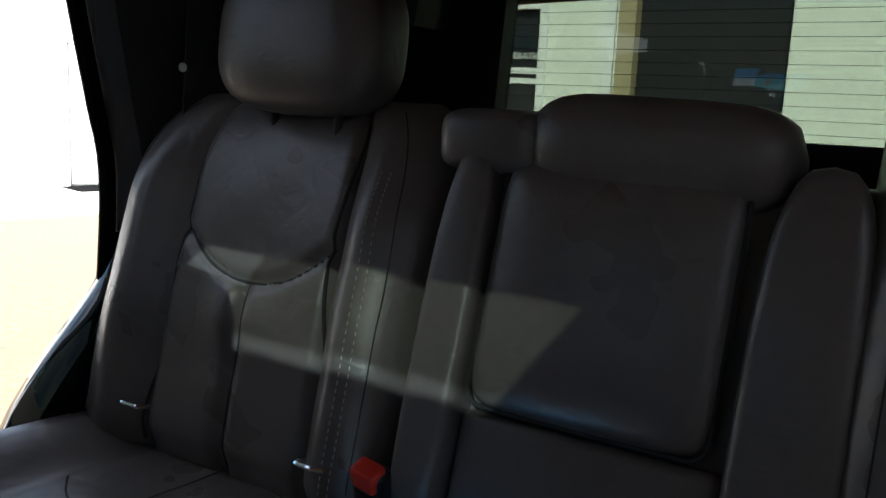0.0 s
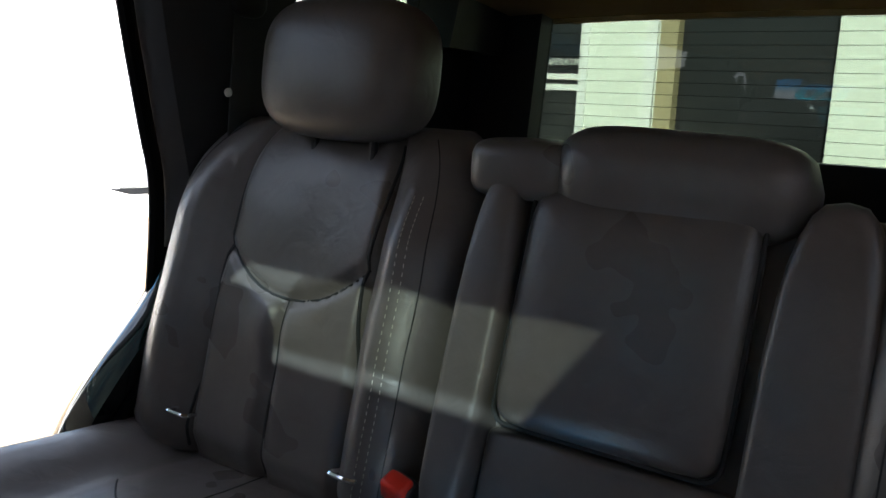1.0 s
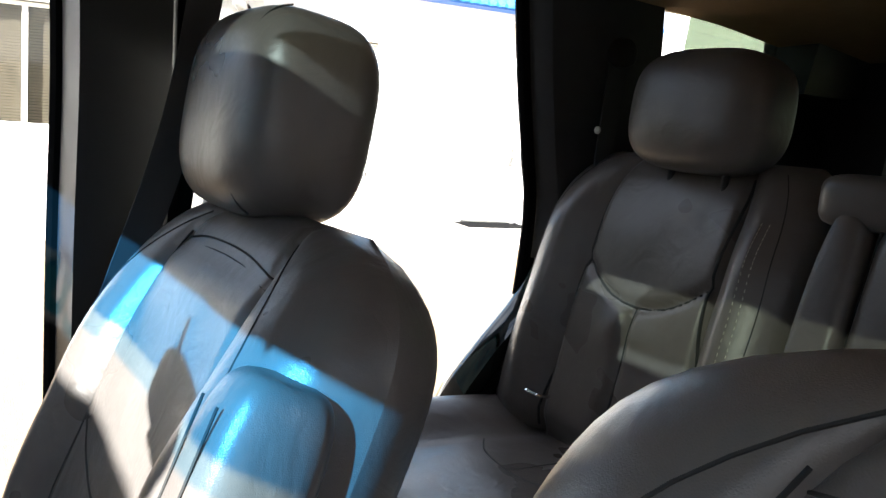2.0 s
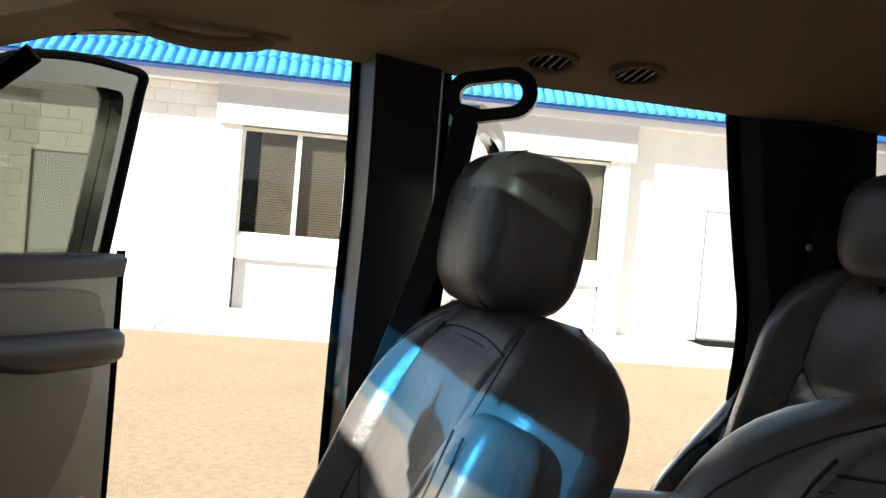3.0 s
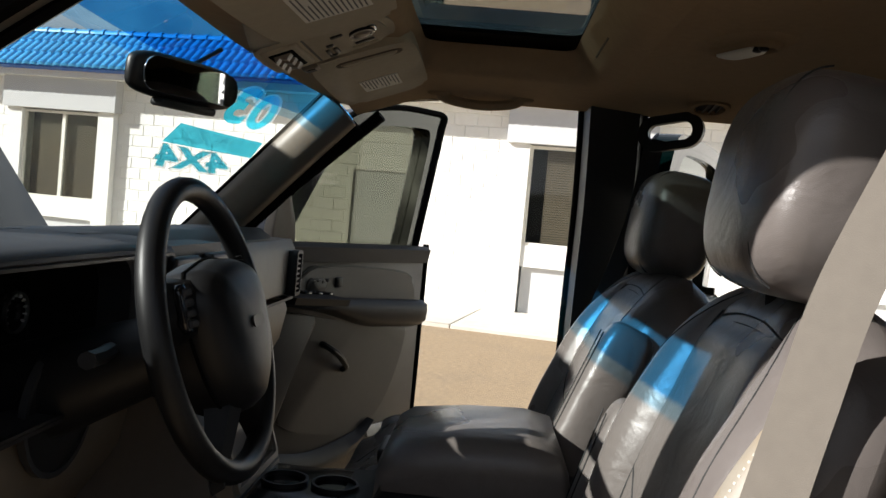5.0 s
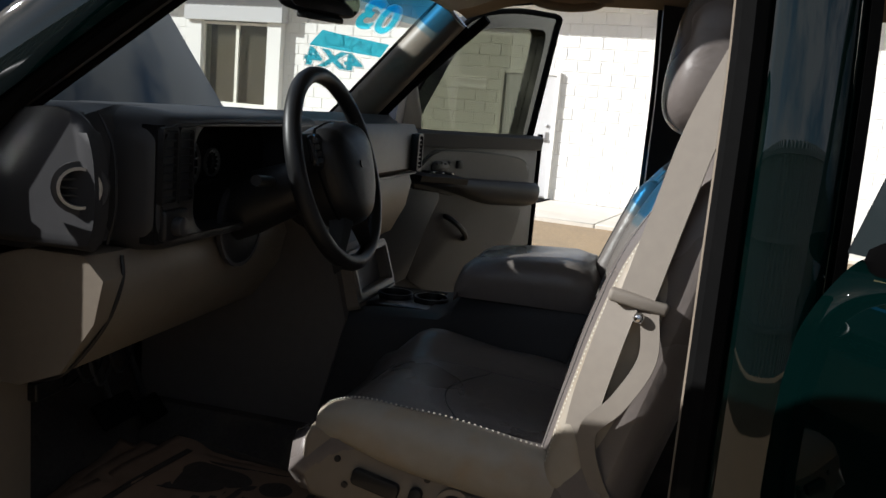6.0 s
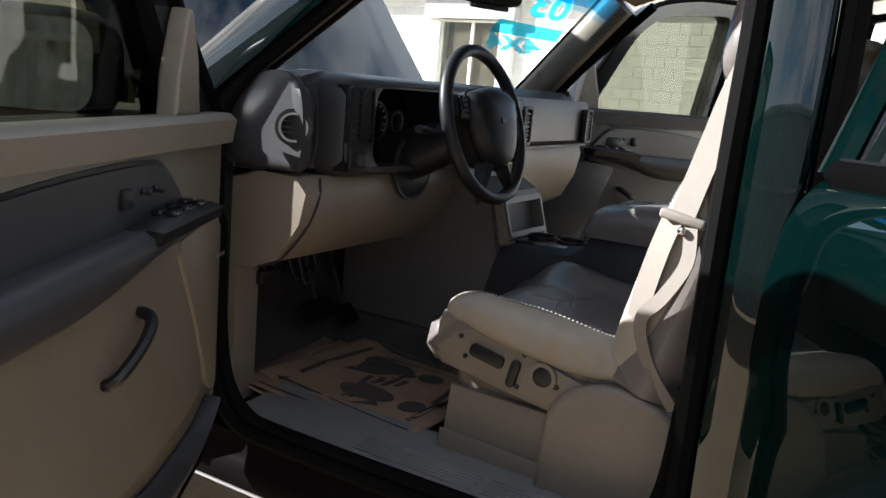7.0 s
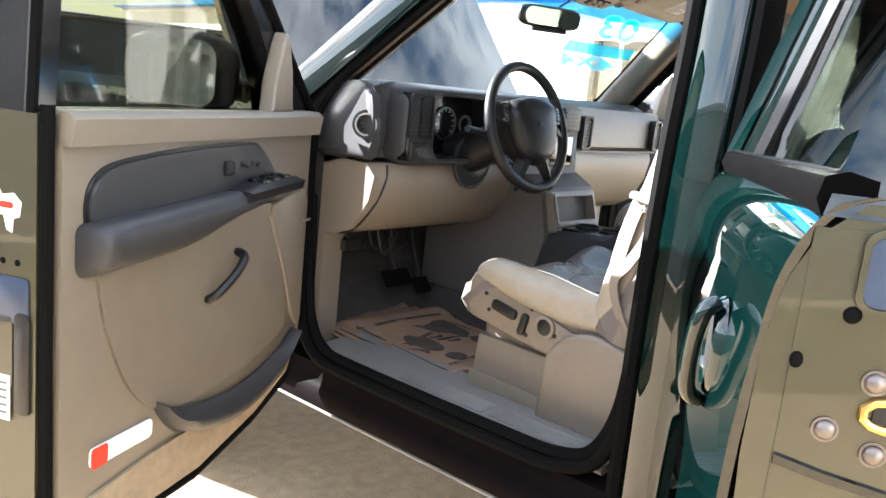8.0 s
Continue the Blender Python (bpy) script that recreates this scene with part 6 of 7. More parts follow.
part("cap_joint", tube(smoothline([(-0.785, 0.59, 1.245), (-0.783, 0.578, 1.30), (-0.78, 0.585, 1.39), (-0.77, 0.62, 1.445)], 5), 0.0025), BLACKP, dash)
DV = basis(Vector((-0.815, 0.615, 1.332)), Vector((0.55, -0.835, 0)).normalized(), Vector((0, 0, 1)), Vector((-0.835, -0.55, 0)).normalized())
circ = lambda r, n=24: [(r * math.cos(a), r * math.sin(a)) for a in lin(0, 2 * math.pi, n)[:-1]]
vr = part("side_vent", moved(ringplate(circ(0.040), circ(0.030), -0.02, 0.008), DV), TAUPE_DARK, dash)
part("vent_cup", moved(plate(circ(0.031), -0.02, -0.012), DV), BLACKP, vr)
part("vent_trim", moved(ringplate(circ(0.0315), circ(0.027), 0.006, 0.014), DV), STEEL, vr)
for k in (-0.012, 0.0, 0.012):
    part("vent_slat", moved(box(-0.026, 0.026, k - 0.0015, k + 0.0015, -0.01, 0.006), DV), BLACKP, vr)
# knee bolster
prof_loft([-0.80, -0.76, -0.6, -0.4, -0.2, -0.12], lambda x: [(0.60 + 0.02 * sstep(0.72, 0.8, -x), 1.225), (0.585, 1.19), (0.60, 1.12), (0.66, 1.03), (0.735, 1.0), (0.86, 1.0), (0.86, 1.225)], "knee_bolster", TAUPE, "taupe plastic knee bolster")
part("bolster_joint", tube(smoothline([(-0.745, 0.592, 1.222), (-0.75, 0.587, 1.18), (-0.765, 0.605, 1.11), (-0.785, 0.66, 1.03), (-0.79, 0.72, 1.005)], 5), 0.0035), BLACKP, dash)
# cluster: black recess with hooded bezel
def pod_ring(g, cx, w, h, r, y, cz=1.337):
    return [(a, y, b_) for a, b_ in rrect(w + 2 * g, h + 2 * g, r, 8, cx, cz)]


bez = part("cluster_bezel", loft([pod_ring(0.006, -0.405, 0.655, 0.225, 0.06, 0.72), pod_ring(0.004, -0.405, 0.655, 0.225, 0.058, 0.60), pod_ring(0.0, -0.405, 0.655, 0.225, 0.055, 0.566), pod_ring(-0.005, -0.405, 0.655, 0.225, 0.052, 0.552), pod_ring(-0.014, -0.405, 0.655, 0.225, 0.046, 0.545), pod_ring(0.014, -0.43, 0.345, 0.180, 0.05, 0.546), pod_ring(0.004, -0.43, 0.345, 0.180, 0.045, 0.552), pod_ring(0.0, -0.43, 0.345, 0.180, 0.042, 0.60)], closed=True), TAUPE_DARK, dash, "dark grey instrument pod", angle=50)
part("pod_trim", loft([pod_ring(-0.016, -0.405, 0.655, 0.225, 0.044, 0.546), pod_ring(-0.017, -0.405, 0.655, 0.225, 0.044, 0.542), pod_ring(-0.021, -0.405, 0.655, 0.225, 0.042, 0.542), pod_ring(-0.022, -0.405, 0.655, 0.225, 0.042, 0.546)], closed=True), BLACKP, bez)
part("gauge_backing", box(-0.61, -0.25, 0.70, 0.71, 1.225, 1.445), GLOSSBLACK, dash)
part("gauge_tunnel", moved(ringplate(rrect(0.356, 0.20, 0.046, 6, -0.43, 1.335), rrect(0.34, 0.185, 0.04, 6, -0.43, 1.335), -0.70, -0.598), Matrix(((1, 0, 0, 0), (0, 0, -1, 0), (0, 1, 0, 0), (0, 0, 0, 1)))), BLACKP, dash)
# black disc on the bolster stands for the dark cut-out round the column
part("column_cover", moved(plate(circ(0.083, 28), 0.0, 0.012, 0.003), pose(-0.39, 0.584, 1.238, 90, 0, 0)), BLACKP, dash)
for x, r in ((-0.53, 0.052), (-0.40, 0.052), (-0.30, 0.03)):
    dl = part("dial", moved(ringplate(circ(r), circ(r * 0.92), 0, 0.006), pose(x, 0.697, 1.34, 90, 0, 0)), STEEL, dash, "gauge dial with pale ticks")
    for a in lin(-2.2, 2.2, 10):
        part("tick", moved(box(-0.0012, 0.0012, r * 0.72, r * 0.88, 0, 0.004), pose(x, 0.697, 1.34, 90, 0, 0) @ Matrix.Rotation(a, 4, "Z")), WHITE, dl)
for i, x in enumerate((-0.70, -0.652)):
    vb = part("air_vent", moved(ringplate(rrect(0.046, 0.125, 0.008, 3, x, 1.365), rrect(0.038, 0.115, 0.006, 3, x, 1.365), -0.555, -0.538), Matrix(((1, 0, 0, 0), (0, 0, -1, 0), (0, 1, 0, 0), (0, 0, 0, 1)))), BLACKP, dash)
    for k in range(9):
        z = 1.312 + k * 0.0132
        part("vent_slat", box(x - 0.019, x + 0.019, 0.540, 0.553, z, z + 0.003), BLACKP, vb)
part("vent_back", box(-0.725, -0.63, 0.548, 0.575, 1.24, 1.43), GLOSSBLACK, dash)
hls = part("headlamp_switch", box(-0.715, -0.645, 0.535, 0.552, 1.245, 1.295, 0.006), BLACKP, dash)
part("switch_knob", moved(plate(circ(0.016, 16), 0, 0.018, 0.003), pose(-0.685, 0.537, 1.268, 90, 0, 0)), TAUPE_DARK, hls)
# steering column and shroud
part("column_shroud", tube([(-0.39, 0.64, 1.245), (-0.39, 0.56, 1.275), (-0.39, 0.47, 1.315), (-0.39, 0.42, 1.34)], 0.055, 14, taper=[1.25, 1.15, 0.95, 0.8]), BLACKP, dash, "black steering column shroud")
part("column_ring", moved(ringplate(circ(0.088), circ(0.081), -0.004, 0.006), pose(-0.39, 0.576, 1.236, 90, 0, 0)), TAUPE_DARK, dash)
part("shift_lever", tube(smoothline([(-0.34, 0.50, 1.33), (-0.29, 0.47, 1.36), (-0.22, 0.44, 1.355), (-0.19, 0.43, 1.35)], 4), 0.009), BLACKP, dash, "black column shift lever")
part("stalk", tube([(-0.44, 0.49, 1.33), (-0.53, 0.46, 1.34), (-0.58, 0.45, 1.345)], 0.010), BLACKP, dash)
# centre stack
prof_loft([-0.145, -0.10, 0.10, 0.155], lambda x: [(0.56, 1.44), (0.545, 1.30), (0.535, 1.17), (0.50, 1.10), (0.62, 1.06), (0.70, 1.44)], "centre_panel", TAUPE_DARK, "dark grey centre stack")
for i, x in enumerate((-0.085, 0.085)):
    vb = part("air_vent", box(x - 0.055, x + 0.055, 0.53, 0.552, 1.345, 1.425, 0.006), BLACKP, dash)
    for k in range(5):
        part("vent_slat", box(x - 0.048, x + 0.048, 0.524, 0.532, 1.356 + k * 0.013, 1.359 + k * 0.013), TAUPE_DARK, vb)
rad = part("radio", box(-0.10, 0.10, 0.525, 0.545, 1.225, 1.33, 0.005), GLOSSBLACK, dash, "black radio with round knobs")
for x in (-0.08, 0.08):
    part("radio_knob", moved(plate(circ(0.013, 14), 0, 0.018, 0.003), pose(x, 0.526, 1.25, 90, 0, 0)), BLACKP, rad)
for k in range(6):
    part("radio_button", box(-0.055 + k * 0.019, -0.041 + k * 0.019, 0.519, 0.526, 1.238, 1.25, 0.002, 1), TAUPE_DARK, rad)
# lower bezel with the black opening
LBM = basis(Vector((0.01, 0.43, 1.085)), Vector((1, 0, 0)), Vector((0, 0.30, 0.954)), Vector((0, -0.954, 0.30)))
lb = part("lower_bezel", moved(ringplate(rrect(0.27, 0.135, 0.014, 4), rrect(0.222, 0.082, 0.008, 4, 0, 0.008), -0.03, 0.006), LBM), TAUPE, dash, "pale grey lower console bezel")
part("bezel_rim", moved(ringplate(rrect(0.245, 0.106, 0.012, 4, 0, 0.008), rrect(0.225, 0.086, 0.008, 4, 0, 0.008), 0.004, 0.012), LBM), TAUPE, lb)
part("bezel_opening", moved(box(-0.12, 0.12, -0.045, 0.060, -0.07, -0.045), LBM), BLACKP, lb)
for k in range(2):
    part("bezel_step", moved(box(-0.13, 0.13, -0.066 + k * 0.012, -0.062 + k * 0.012, 0.004, 0.010, 0.002, 1), LBM), TAUPE_DARK, lb)
part("tunnel_cover", loft([[(x, 0.47, 1.16), (x, 0.43, 1.0), (x, 0.50, 0.70), (x, 0.95, 0.70), (x, 0.95, 1.22), (x, 0.58, 1.22)] for x in (-0.15, 0.17)]), TUNNEL, dash, "brown-grey centre tunnel cover")
# passenger side: face panel, vents, glove box
prof_loft([0.16, 0.24, 0.5, 0.74, 0.80], lambda x: [(0.58, 1.43), (0.565, 1.40), (0.565, 1.29), (0.59, 1.275), (0.70, 1.28), (0.70, 1.43)], "passenger_panel", TAUPE, "taupe dash face panel")
for x in (0.215, 0.755):
    vb = part("air_vent", box(x - 0.030, x + 0.030, 0.550, 0.572, 1.284, 1.402, 0.004), BLACKP, dash)
    part("vent_rim", moved(ringplate(rrect(0.062, 0.122, 0.014, 5, x, 1.343), rrect(0.046, 0.104, 0.008, 5, x, 1.343), -0.556, -0.540), Matrix(((1, 0, 0, 0), (0, 0, -1, 0), (0, 1, 0, 0), (0, 0, 0, 1)))), TAUPE_DARK, vb)
    for k in range(7):
        part("vent_slat", box(x - 0.020, x + 0.020, 0.5425, 0.549, 1.298 + k * 0.0135, 1.302 + k * 0.0135), BLACKP, vb)
prof_loft([0.18, 0.22, 0.5, 0.72, 0.78], lambda x: [(0.58, 1.268), (0.57, 1.24), (0.585, 1.16), (0.63, 1.07), (0.70, 1.03), (0.86, 1.03), (0.86, 1.268)], "glove_box", TAUPE, "taupe glove box door")
part("panel_groove", box(0.17, 0.79, 0.560, 0.568, 1.269, 1.276), BLACKP, dash)
part("hush_panel", box(-0.79, 0.79, 0.80, 1.06, 0.98, 1.02), BLACKP, dash)
part("firewall", box(-0.80, 0.80, 1.06, 1.12, 0.64, 1.32), CARPET, dash)

# pedals
for nm, x, z, w in (("brake_pedal", -0.40, 0.80, 0.06), ("accelerator_pedal", -0.27, 0.76, 0.035)):
    pd = thing(nm, "black rubber pedal on a bent steel arm", "pedal", at=(x, 0.9, 0.9))
    part("pad", moved(box(-w, w, -0.03, 0.03, -0.008, 0.008, 0.006), pose(x, 0.84, z, 50, 0, 0)), RUBBER, pd)
    part("pedal_arm", tube([(x, 0.85, z), (x, 0.90, z + 0.12), (x, 0.94, z + 0.26)], 0.008), BLACKP, pd)
wl_ = thing("wiring", "loose wires and connectors under the dash", "wires", at=(-0.6, 0.85, 0.97))
for k, (x, c_) in enumerate(((-0.70, BLACKP), (-0.66, BLACKP), (-0.60, BLACKP), (-0.50, BLACKP), (-0.56, TAUPE_DARK))):
    part("wire", tube(smoothline([(x, 0.80, 1.0), (x + 0.03, 0.79, 0.945 - 0.01 * k), (x + 0.09, 0.80, 0.94), (x + 0.14, 0.83, 0.99)], 5), 0.0035), c_, wl_)
part("connector", box(-0.71, -0.64, 0.78, 0.83, 0.93, 0.965, 0.005), BLACKP, wl_)

# steering wheel
swh = thing("steering_wheel", "black leather steering wheel with a padded hub", "steering wheel", at=(-0.39, 0.378, 1.362))
WN = Vector((0, -0.955, 0.29)).normalized()
WU = Vector((0, 0.29, 0.955)).normalized()
WM = basis(Vector((-0.39, 0.378, 1.362)), Vector((1, 0, 0)), WU, WN)
rim = loft([[((0.181 + 0.0155 * math.cos(q)) * math.cos(a), (0.181 + 0.0155 * math.cos(q)) * math.sin(a), 0.0165 * math.sin(q)) for q in lin(0, 2 * math.pi, 10)[:-1]] for a in lin(0, 2 * math.pi, 56)[:-1]], closed=True)
rm_ = part("rim", moved(rim, WM), WHEELB, swh)
lacing = bmesh.new()
for a in lin(-0.55, 0.55, 26) + lin(math.pi - 0.55, math.pi + 0.55, 26):
    lacing = join(lacing, moved(box(-0.004, 0.004, -0.0013, 0.0013, 0.0, 0.0022), Matrix.Rotation(a, 4, "Z") @ Matrix.Translation((0.1655, 0, 0.004)) @ pose(0, 0, 0, 0, -90, 0)))
tagged(part("rim_lacing", moved(lacing, WM), BLACKP, rm_), kind="stuff")
hub_core = [(p.x, p.y) for p in smoothline([(-0.085, 0.075, 0), (0.0, 0.088, 0), (0.085, 0.075, 0), (0.108, 0.035, 0), (0.085, -0.055, 0), (0.035, -0.105, 0), (-0.035, -0.105, 0), (-0.085, -0.055, 0), (-0.108, 0.035, 0), (-0.085, 0.075, 0)], 5)][:-1]
hub = part("hub_pad", moved(loft([[(a * k, b_ * k, z) for a, b_ in hub_core] for k, z in ((0.90, -0.045), (1.0, -0.02), (1.0, 0.008), (0.97, 0.026), (0.88, 0.040), (0.70, 0.049), (0.42, 0.054), (0.12, 0.056))]), WM), WHEELB, swh, "padded black airbag cover", angle=50)
part("hub_groove", moved(tube([(a * 1.006, b_ * 1.006, 0.006) for a, b_ in hub_core] + [(hub_core[0][0] * 1.006, hub_core[0][1] * 1.006, 0.006)], 0.0022, 6), WM), RUBBER, hub)
part("emblem", moved(plate(rrect(0.045, 0.014, 0.006, 4), 0.0545, 0.058), WM), BLACKP, hub)
for sgn in (-1, 1):
    part("spoke", moved(loft([[(sgn * x, c + q, w_) for q, w_ in ((-h, -0.016), (-h * 0.8, z_ * 0.6), (-h * 0.4, z_), (h * 0.4, z_), (h * 0.8, z_ * 0.6), (h, -0.016))] for x, c, h, z_ in ((0.07, 0.030, 0.046, 0.028), (0.105, 0.034, 0.040, 0.022), (0.135, 0.040, 0.034, 0.014), (0.17, 0.046, 0.030, 0.005))]), WM), WHEELB, swh, angle=60)
    pad_ = part("switch_pad", moved(plate(rrect(0.034, 0.056, 0.012, 5, sgn * 0.126, 0.036), 0.010, 0.021, 0.004), WM), GLOSSBLACK, swh)
    for k in range(4):
        part("wheel_button", moved(box(sgn * 0.126 - 0.011, sgn * 0.126 + 0.011, 0.013 + k * 0.012, 0.022 + k * 0.012, 0.018, 0.0245, 0.002, 1), WM), TAUPE_DARK, pad_)
    part("lower_spoke", moved(loft([[(sgn * x, c + q, w_) for q, w_ in ((-h, -0.014), (-h * 0.7, z_), (h * 0.7, z_), (h, -0.014))] for x, c, h, z_ in ((0.03, -0.07, 0.034, 0.026), (0.058, -0.115, 0.026, 0.016), (0.075, -0.145, 0.022, 0.008), (0.088, -0.168, 0.020, 0.003))]), WM), WHEELB, swh, angle=60)

# ---- centre console ----
con = thing("centre_console", "dark grey centre console with a padded lid", "console", at=(0, 0.1, 0.74))
part("console_body", loft([[(x * k, y, z) for x, z in ((-0.15, 0.70), (-0.148, zz - 0.03), (-0.135, zz), (-0.11, zz + 0.012), (0.11, zz + 0.012), (0.135, zz), (0.148, zz - 0.03), (0.15, 0.70))] for y, zz, k in ((0.50, 0.99, 0.9), (0.38, 1.02, 1), (0.22, 1.03, 1), (0.19, 1.05, 1), (0.17, 1.085, 1), (-0.22, 1.09, 1))]), TAUPE_DARK, con, angle=40)
part("console_lid", loft([[(x, y, z) for x, z in ((-0.138, 1.09), (-0.148, zt_ - 0.05), (-0.142, zt_ - 0.015), (-0.11, zt_), (0.11, zt_), (0.142, zt_ - 0.015), (0.148, zt_ - 0.05), (0.138, 1.09))] for y, zt_ in ((0.185, 1.13), (0.175, 1.155), (0.15, 1.172), (0.05, 1.185), (-0.05, 1.19), (-0.10, 1.18), (-0.12, 1.14))]), LEATHER, con, "padded grey lid", angle=60)
part("lid_latch", box(-0.05, 0.05, 0.180, 0.196, 1.105, 1.13, 0.005), BLACKP, con)
part("tray", box(-0.10, 0.10, 0.23, 0.40, 1.025, 1.040, 0.004), GLOSSBLACK, con)
for y in (0.27, 0.36):
    part("cup_holder", moved(ringplate(circ(0.042), circ(0.037), 0, 0.012), pose(0, y, 1.036)), BLACKP, con)

# ---- paper mats ----
for k, (dx, dy, rz, dz) in enumerate(((0.0, 0.02, 9, 0.0), (-0.015, -0.005, 2, 0.004), (0.025, -0.035, -7, 0.008))):
    pm = thing("paper_mat", "brown printed paper floor mat, creased and dirty", "floor mat", "paper mats", at=(-0.47 + dx, 0.60 + dy, 0.652))
    bm_ = bmesh.new()
    bmesh.ops.create_grid(bm_, x_segments=26, y_segments=30, size=0.5)

    def lift(x, y, k=k):
        return 0.012 * noise.noise((x * 7, y * 7, k * 3.0)) + 0.006 * noise.noise((x * 19, y * 19, k * 5.0)) + 0.15 * max(0, y - 0.12) ** 1.2 + 0.10 * max(0.0, abs(x) - 0.17) ** 1.3 + 0.006
    for v in bm_.verts:
        v.co.x *= 0.45
        v.co.y *= 0.52
        v.co.z = lift(v.co.x, v.co.y)
    PMX = pose(-0.47 + dx, 0.60 + dy, 0.654 + dz, 0, 0, rz)
    sheet_ob = part("sheet", moved(bm_, PMX), KRAFT, pm)
    sheet_ob.modifiers.new("thick", "SOLIDIFY").thickness = 0.0015

    def printed(name, poly):
        """Ink laid on the creased sheet."""
        pb_ = plate(poly, 0.0, 0.0008)
        bmesh.ops.triangulate(pb_, faces=pb_.faces[:])
        bmesh.ops.subdivide_edges(pb_, edges=pb_.edges[:], cuts=2)
        for v in pb_.verts:
            v.co.z += lift(v.co.x, v.co.y) + 0.0022
        part(name, moved(pb_, PMX), PRINT, pm, smooth=False)
    if k:
        for x, y in ((-0.10, -0.05), (0.09, 0.04)):
            printed("shoe_print", [(x + (0.042 + 0.010 * math.sin(a)) * math.cos(a), y + 0.03 + 0.085 * math.sin(a)) for a in lin(0, 2 * math.pi, 26)[:-1]])
            printed("heel_print", [(x + 0.032 * math.cos(a), y - 0.115 + 0.036 * math.sin(a)) for a in lin(0, 2 * math.pi, 18)[:-1]])
        for x0, x1, y in ((-0.05, 0.04, 0.005), (-0.045, 0.05, -0.028), (-0.03, 0.03, -0.058), (-0.14, 0.15, 0.175), (-0.15, 0.12, -0.215)):
            printed("print_bar", [(x0, y), (x1, y + 0.008), (x1, y + 0.024), (x0, y + 0.016)])
        for x0 in (-0.205, 0.196):
            printed("border_line", [(x0, -0.24), (x0 + 0.006, -0.24), (x0 + 0.006, 0.2), (x0, 0.2)])

# ---- overhead ----
rvm = thing("rear_view_mirror", "black framed rear-view mirror on the windscreen", "mirror", at=(-0.08, 0.558, 1.72))
RM = Matrix.Translation((-0.08, 0.558, 1.711)) @ pose(0, 0, 0, 0, 0, -24) @ pose(0, 0, 0, 90 + 4, 0, 0)
part("shell", moved(superell(0, 0, -0.012, 0.118, 0.036, 0.022, 4, 2.6, 36, 18), RM), BLACKP, rvm)
part("mirror_pane", moved(plate(rrect(0.208, 0.054, 0.024, 5), 0.008, 0.0115), RM), MIRROR, rvm)
part("chin", moved(box(-0.06, 0.06, -0.048, -0.034, -0.02, 0.012, 0.005), RM), BLACKP, rvm)
part("stem", tube([RM @ Vector((0, 0.01, -0.03)), (-0.06, 0.60, 1.725), tuple(ws(-0.05, 0.10))], 0.010), BLACKP, rvm)
part("cable", tube(smoothline([tuple(ws(-0.03, 0.09) + Vector((0, -0.01, -0.01))), tuple(ws(-0.02, 0.05) + Vector((0, -0.012, -0.012))), tuple(ws(0.0, 0.0) + Vector((0, -0.01, -0.012)))], 4), 0.004), BLACKP, rvm)


def visor(s):
    vx = 0.25 if s > 0 else -0.365
    v = thing("sun_visor", "tan cloth sun visor folded up against the headliner", "sun visor", "sun visors", at=(vx, 0.31, 1.80))
    VM = Matrix.Translation((vx, 0.308, 1.812)) @ pose(0, 0, 0, -20, 1.0 * s, 0)
    pad = [(p.x * 1.0, p.y) for p in smoothline([(-0.215, 0.085, 0), (-0.12, 0.100, 0), (0.16, 0.102, 0), (0.218, 0.085, 0), (0.228, 0.03, 0), (0.222, -0.05, 0), (0.19, -0.092, 0), (0.0, -0.100, 0), (-0.17, -0.098, 0), (-0.212, -0.075, 0), (-0.222, 0.0, 0), (-0.215, 0.085, 0)], 5)][:-1]
    part("pad", moved(plate([(a * s, b_) for a, b_ in pad], -0.015, 0.015, 0.012, 4), VM), VISOR, v, angle=60)
    if s > 0:
        part("extender_slot", moved(plate(rrect(0.018, 0.105, 0.009, 6, -0.165, -0.012), -0.0185, -0.012, 0.002), VM), VISOR, v)
        part("slot_rim", moved(ringplate(rrect(0.036, 0.125, 0.018, 6, -0.165, -0.012), rrect(0.022, 0.110, 0.011, 6, -0.165, -0.012), -0.0165, -0.012), VM), LINER_D, v)
        part("hinge_clip", moved(box(-0.215, -0.185, 0.075, 0.105, -0.018, -0.006, 0.004), VM), TAUPE, v)
        part("hinge_slot", moved(box(-0.208, -0.192, 0.082, 0.098, -0.0195, -0.017), VM), BLACKP, v)
    lx, ly, hx_, hy_ = (0.062, -0.003, 0.052, 0.040) if s > 0 else (0.052, -0.018, 0.072, 0.050)
    lb_ = part("warning_label", moved(box(lx - hx_, lx + hx_, ly - hy_, ly + hy_, -0.0168, -0.0152), VM), PAPER, v, "white label with small grey print")
    nb_ = 11 if s > 0 else 13
    for k in range(nb_):
        y_ = ly - hy_ * 0.86 + k * hy_ * 1.72 / (nb_ - 1)
        ln_ = (0.92, 0.80, 0.55, 0.88)[k % 4]
        part("text_bar", moved(box(lx - hx_ * 0.9, lx - hx_ * 0.9 + 2 * hx_ * 0.9 * ln_, y_ - 0.0011, y_ + 0.0011, -0.0174, -0.0164) if s > 0 else box(lx + hx_ * 0.9 - 2 * hx_ * 0.9 * ln_, lx + hx_ * 0.9, y_ - 0.0012, y_ + 0.0012, -0.0174, -0.0164), VM), INK, lb_)
    part("rod", tube([VM @ Vector((-0.20, 0.095, 0)), VM @ Vector((0.20, 0.095, 0))], 0.006), TAUPE, v)


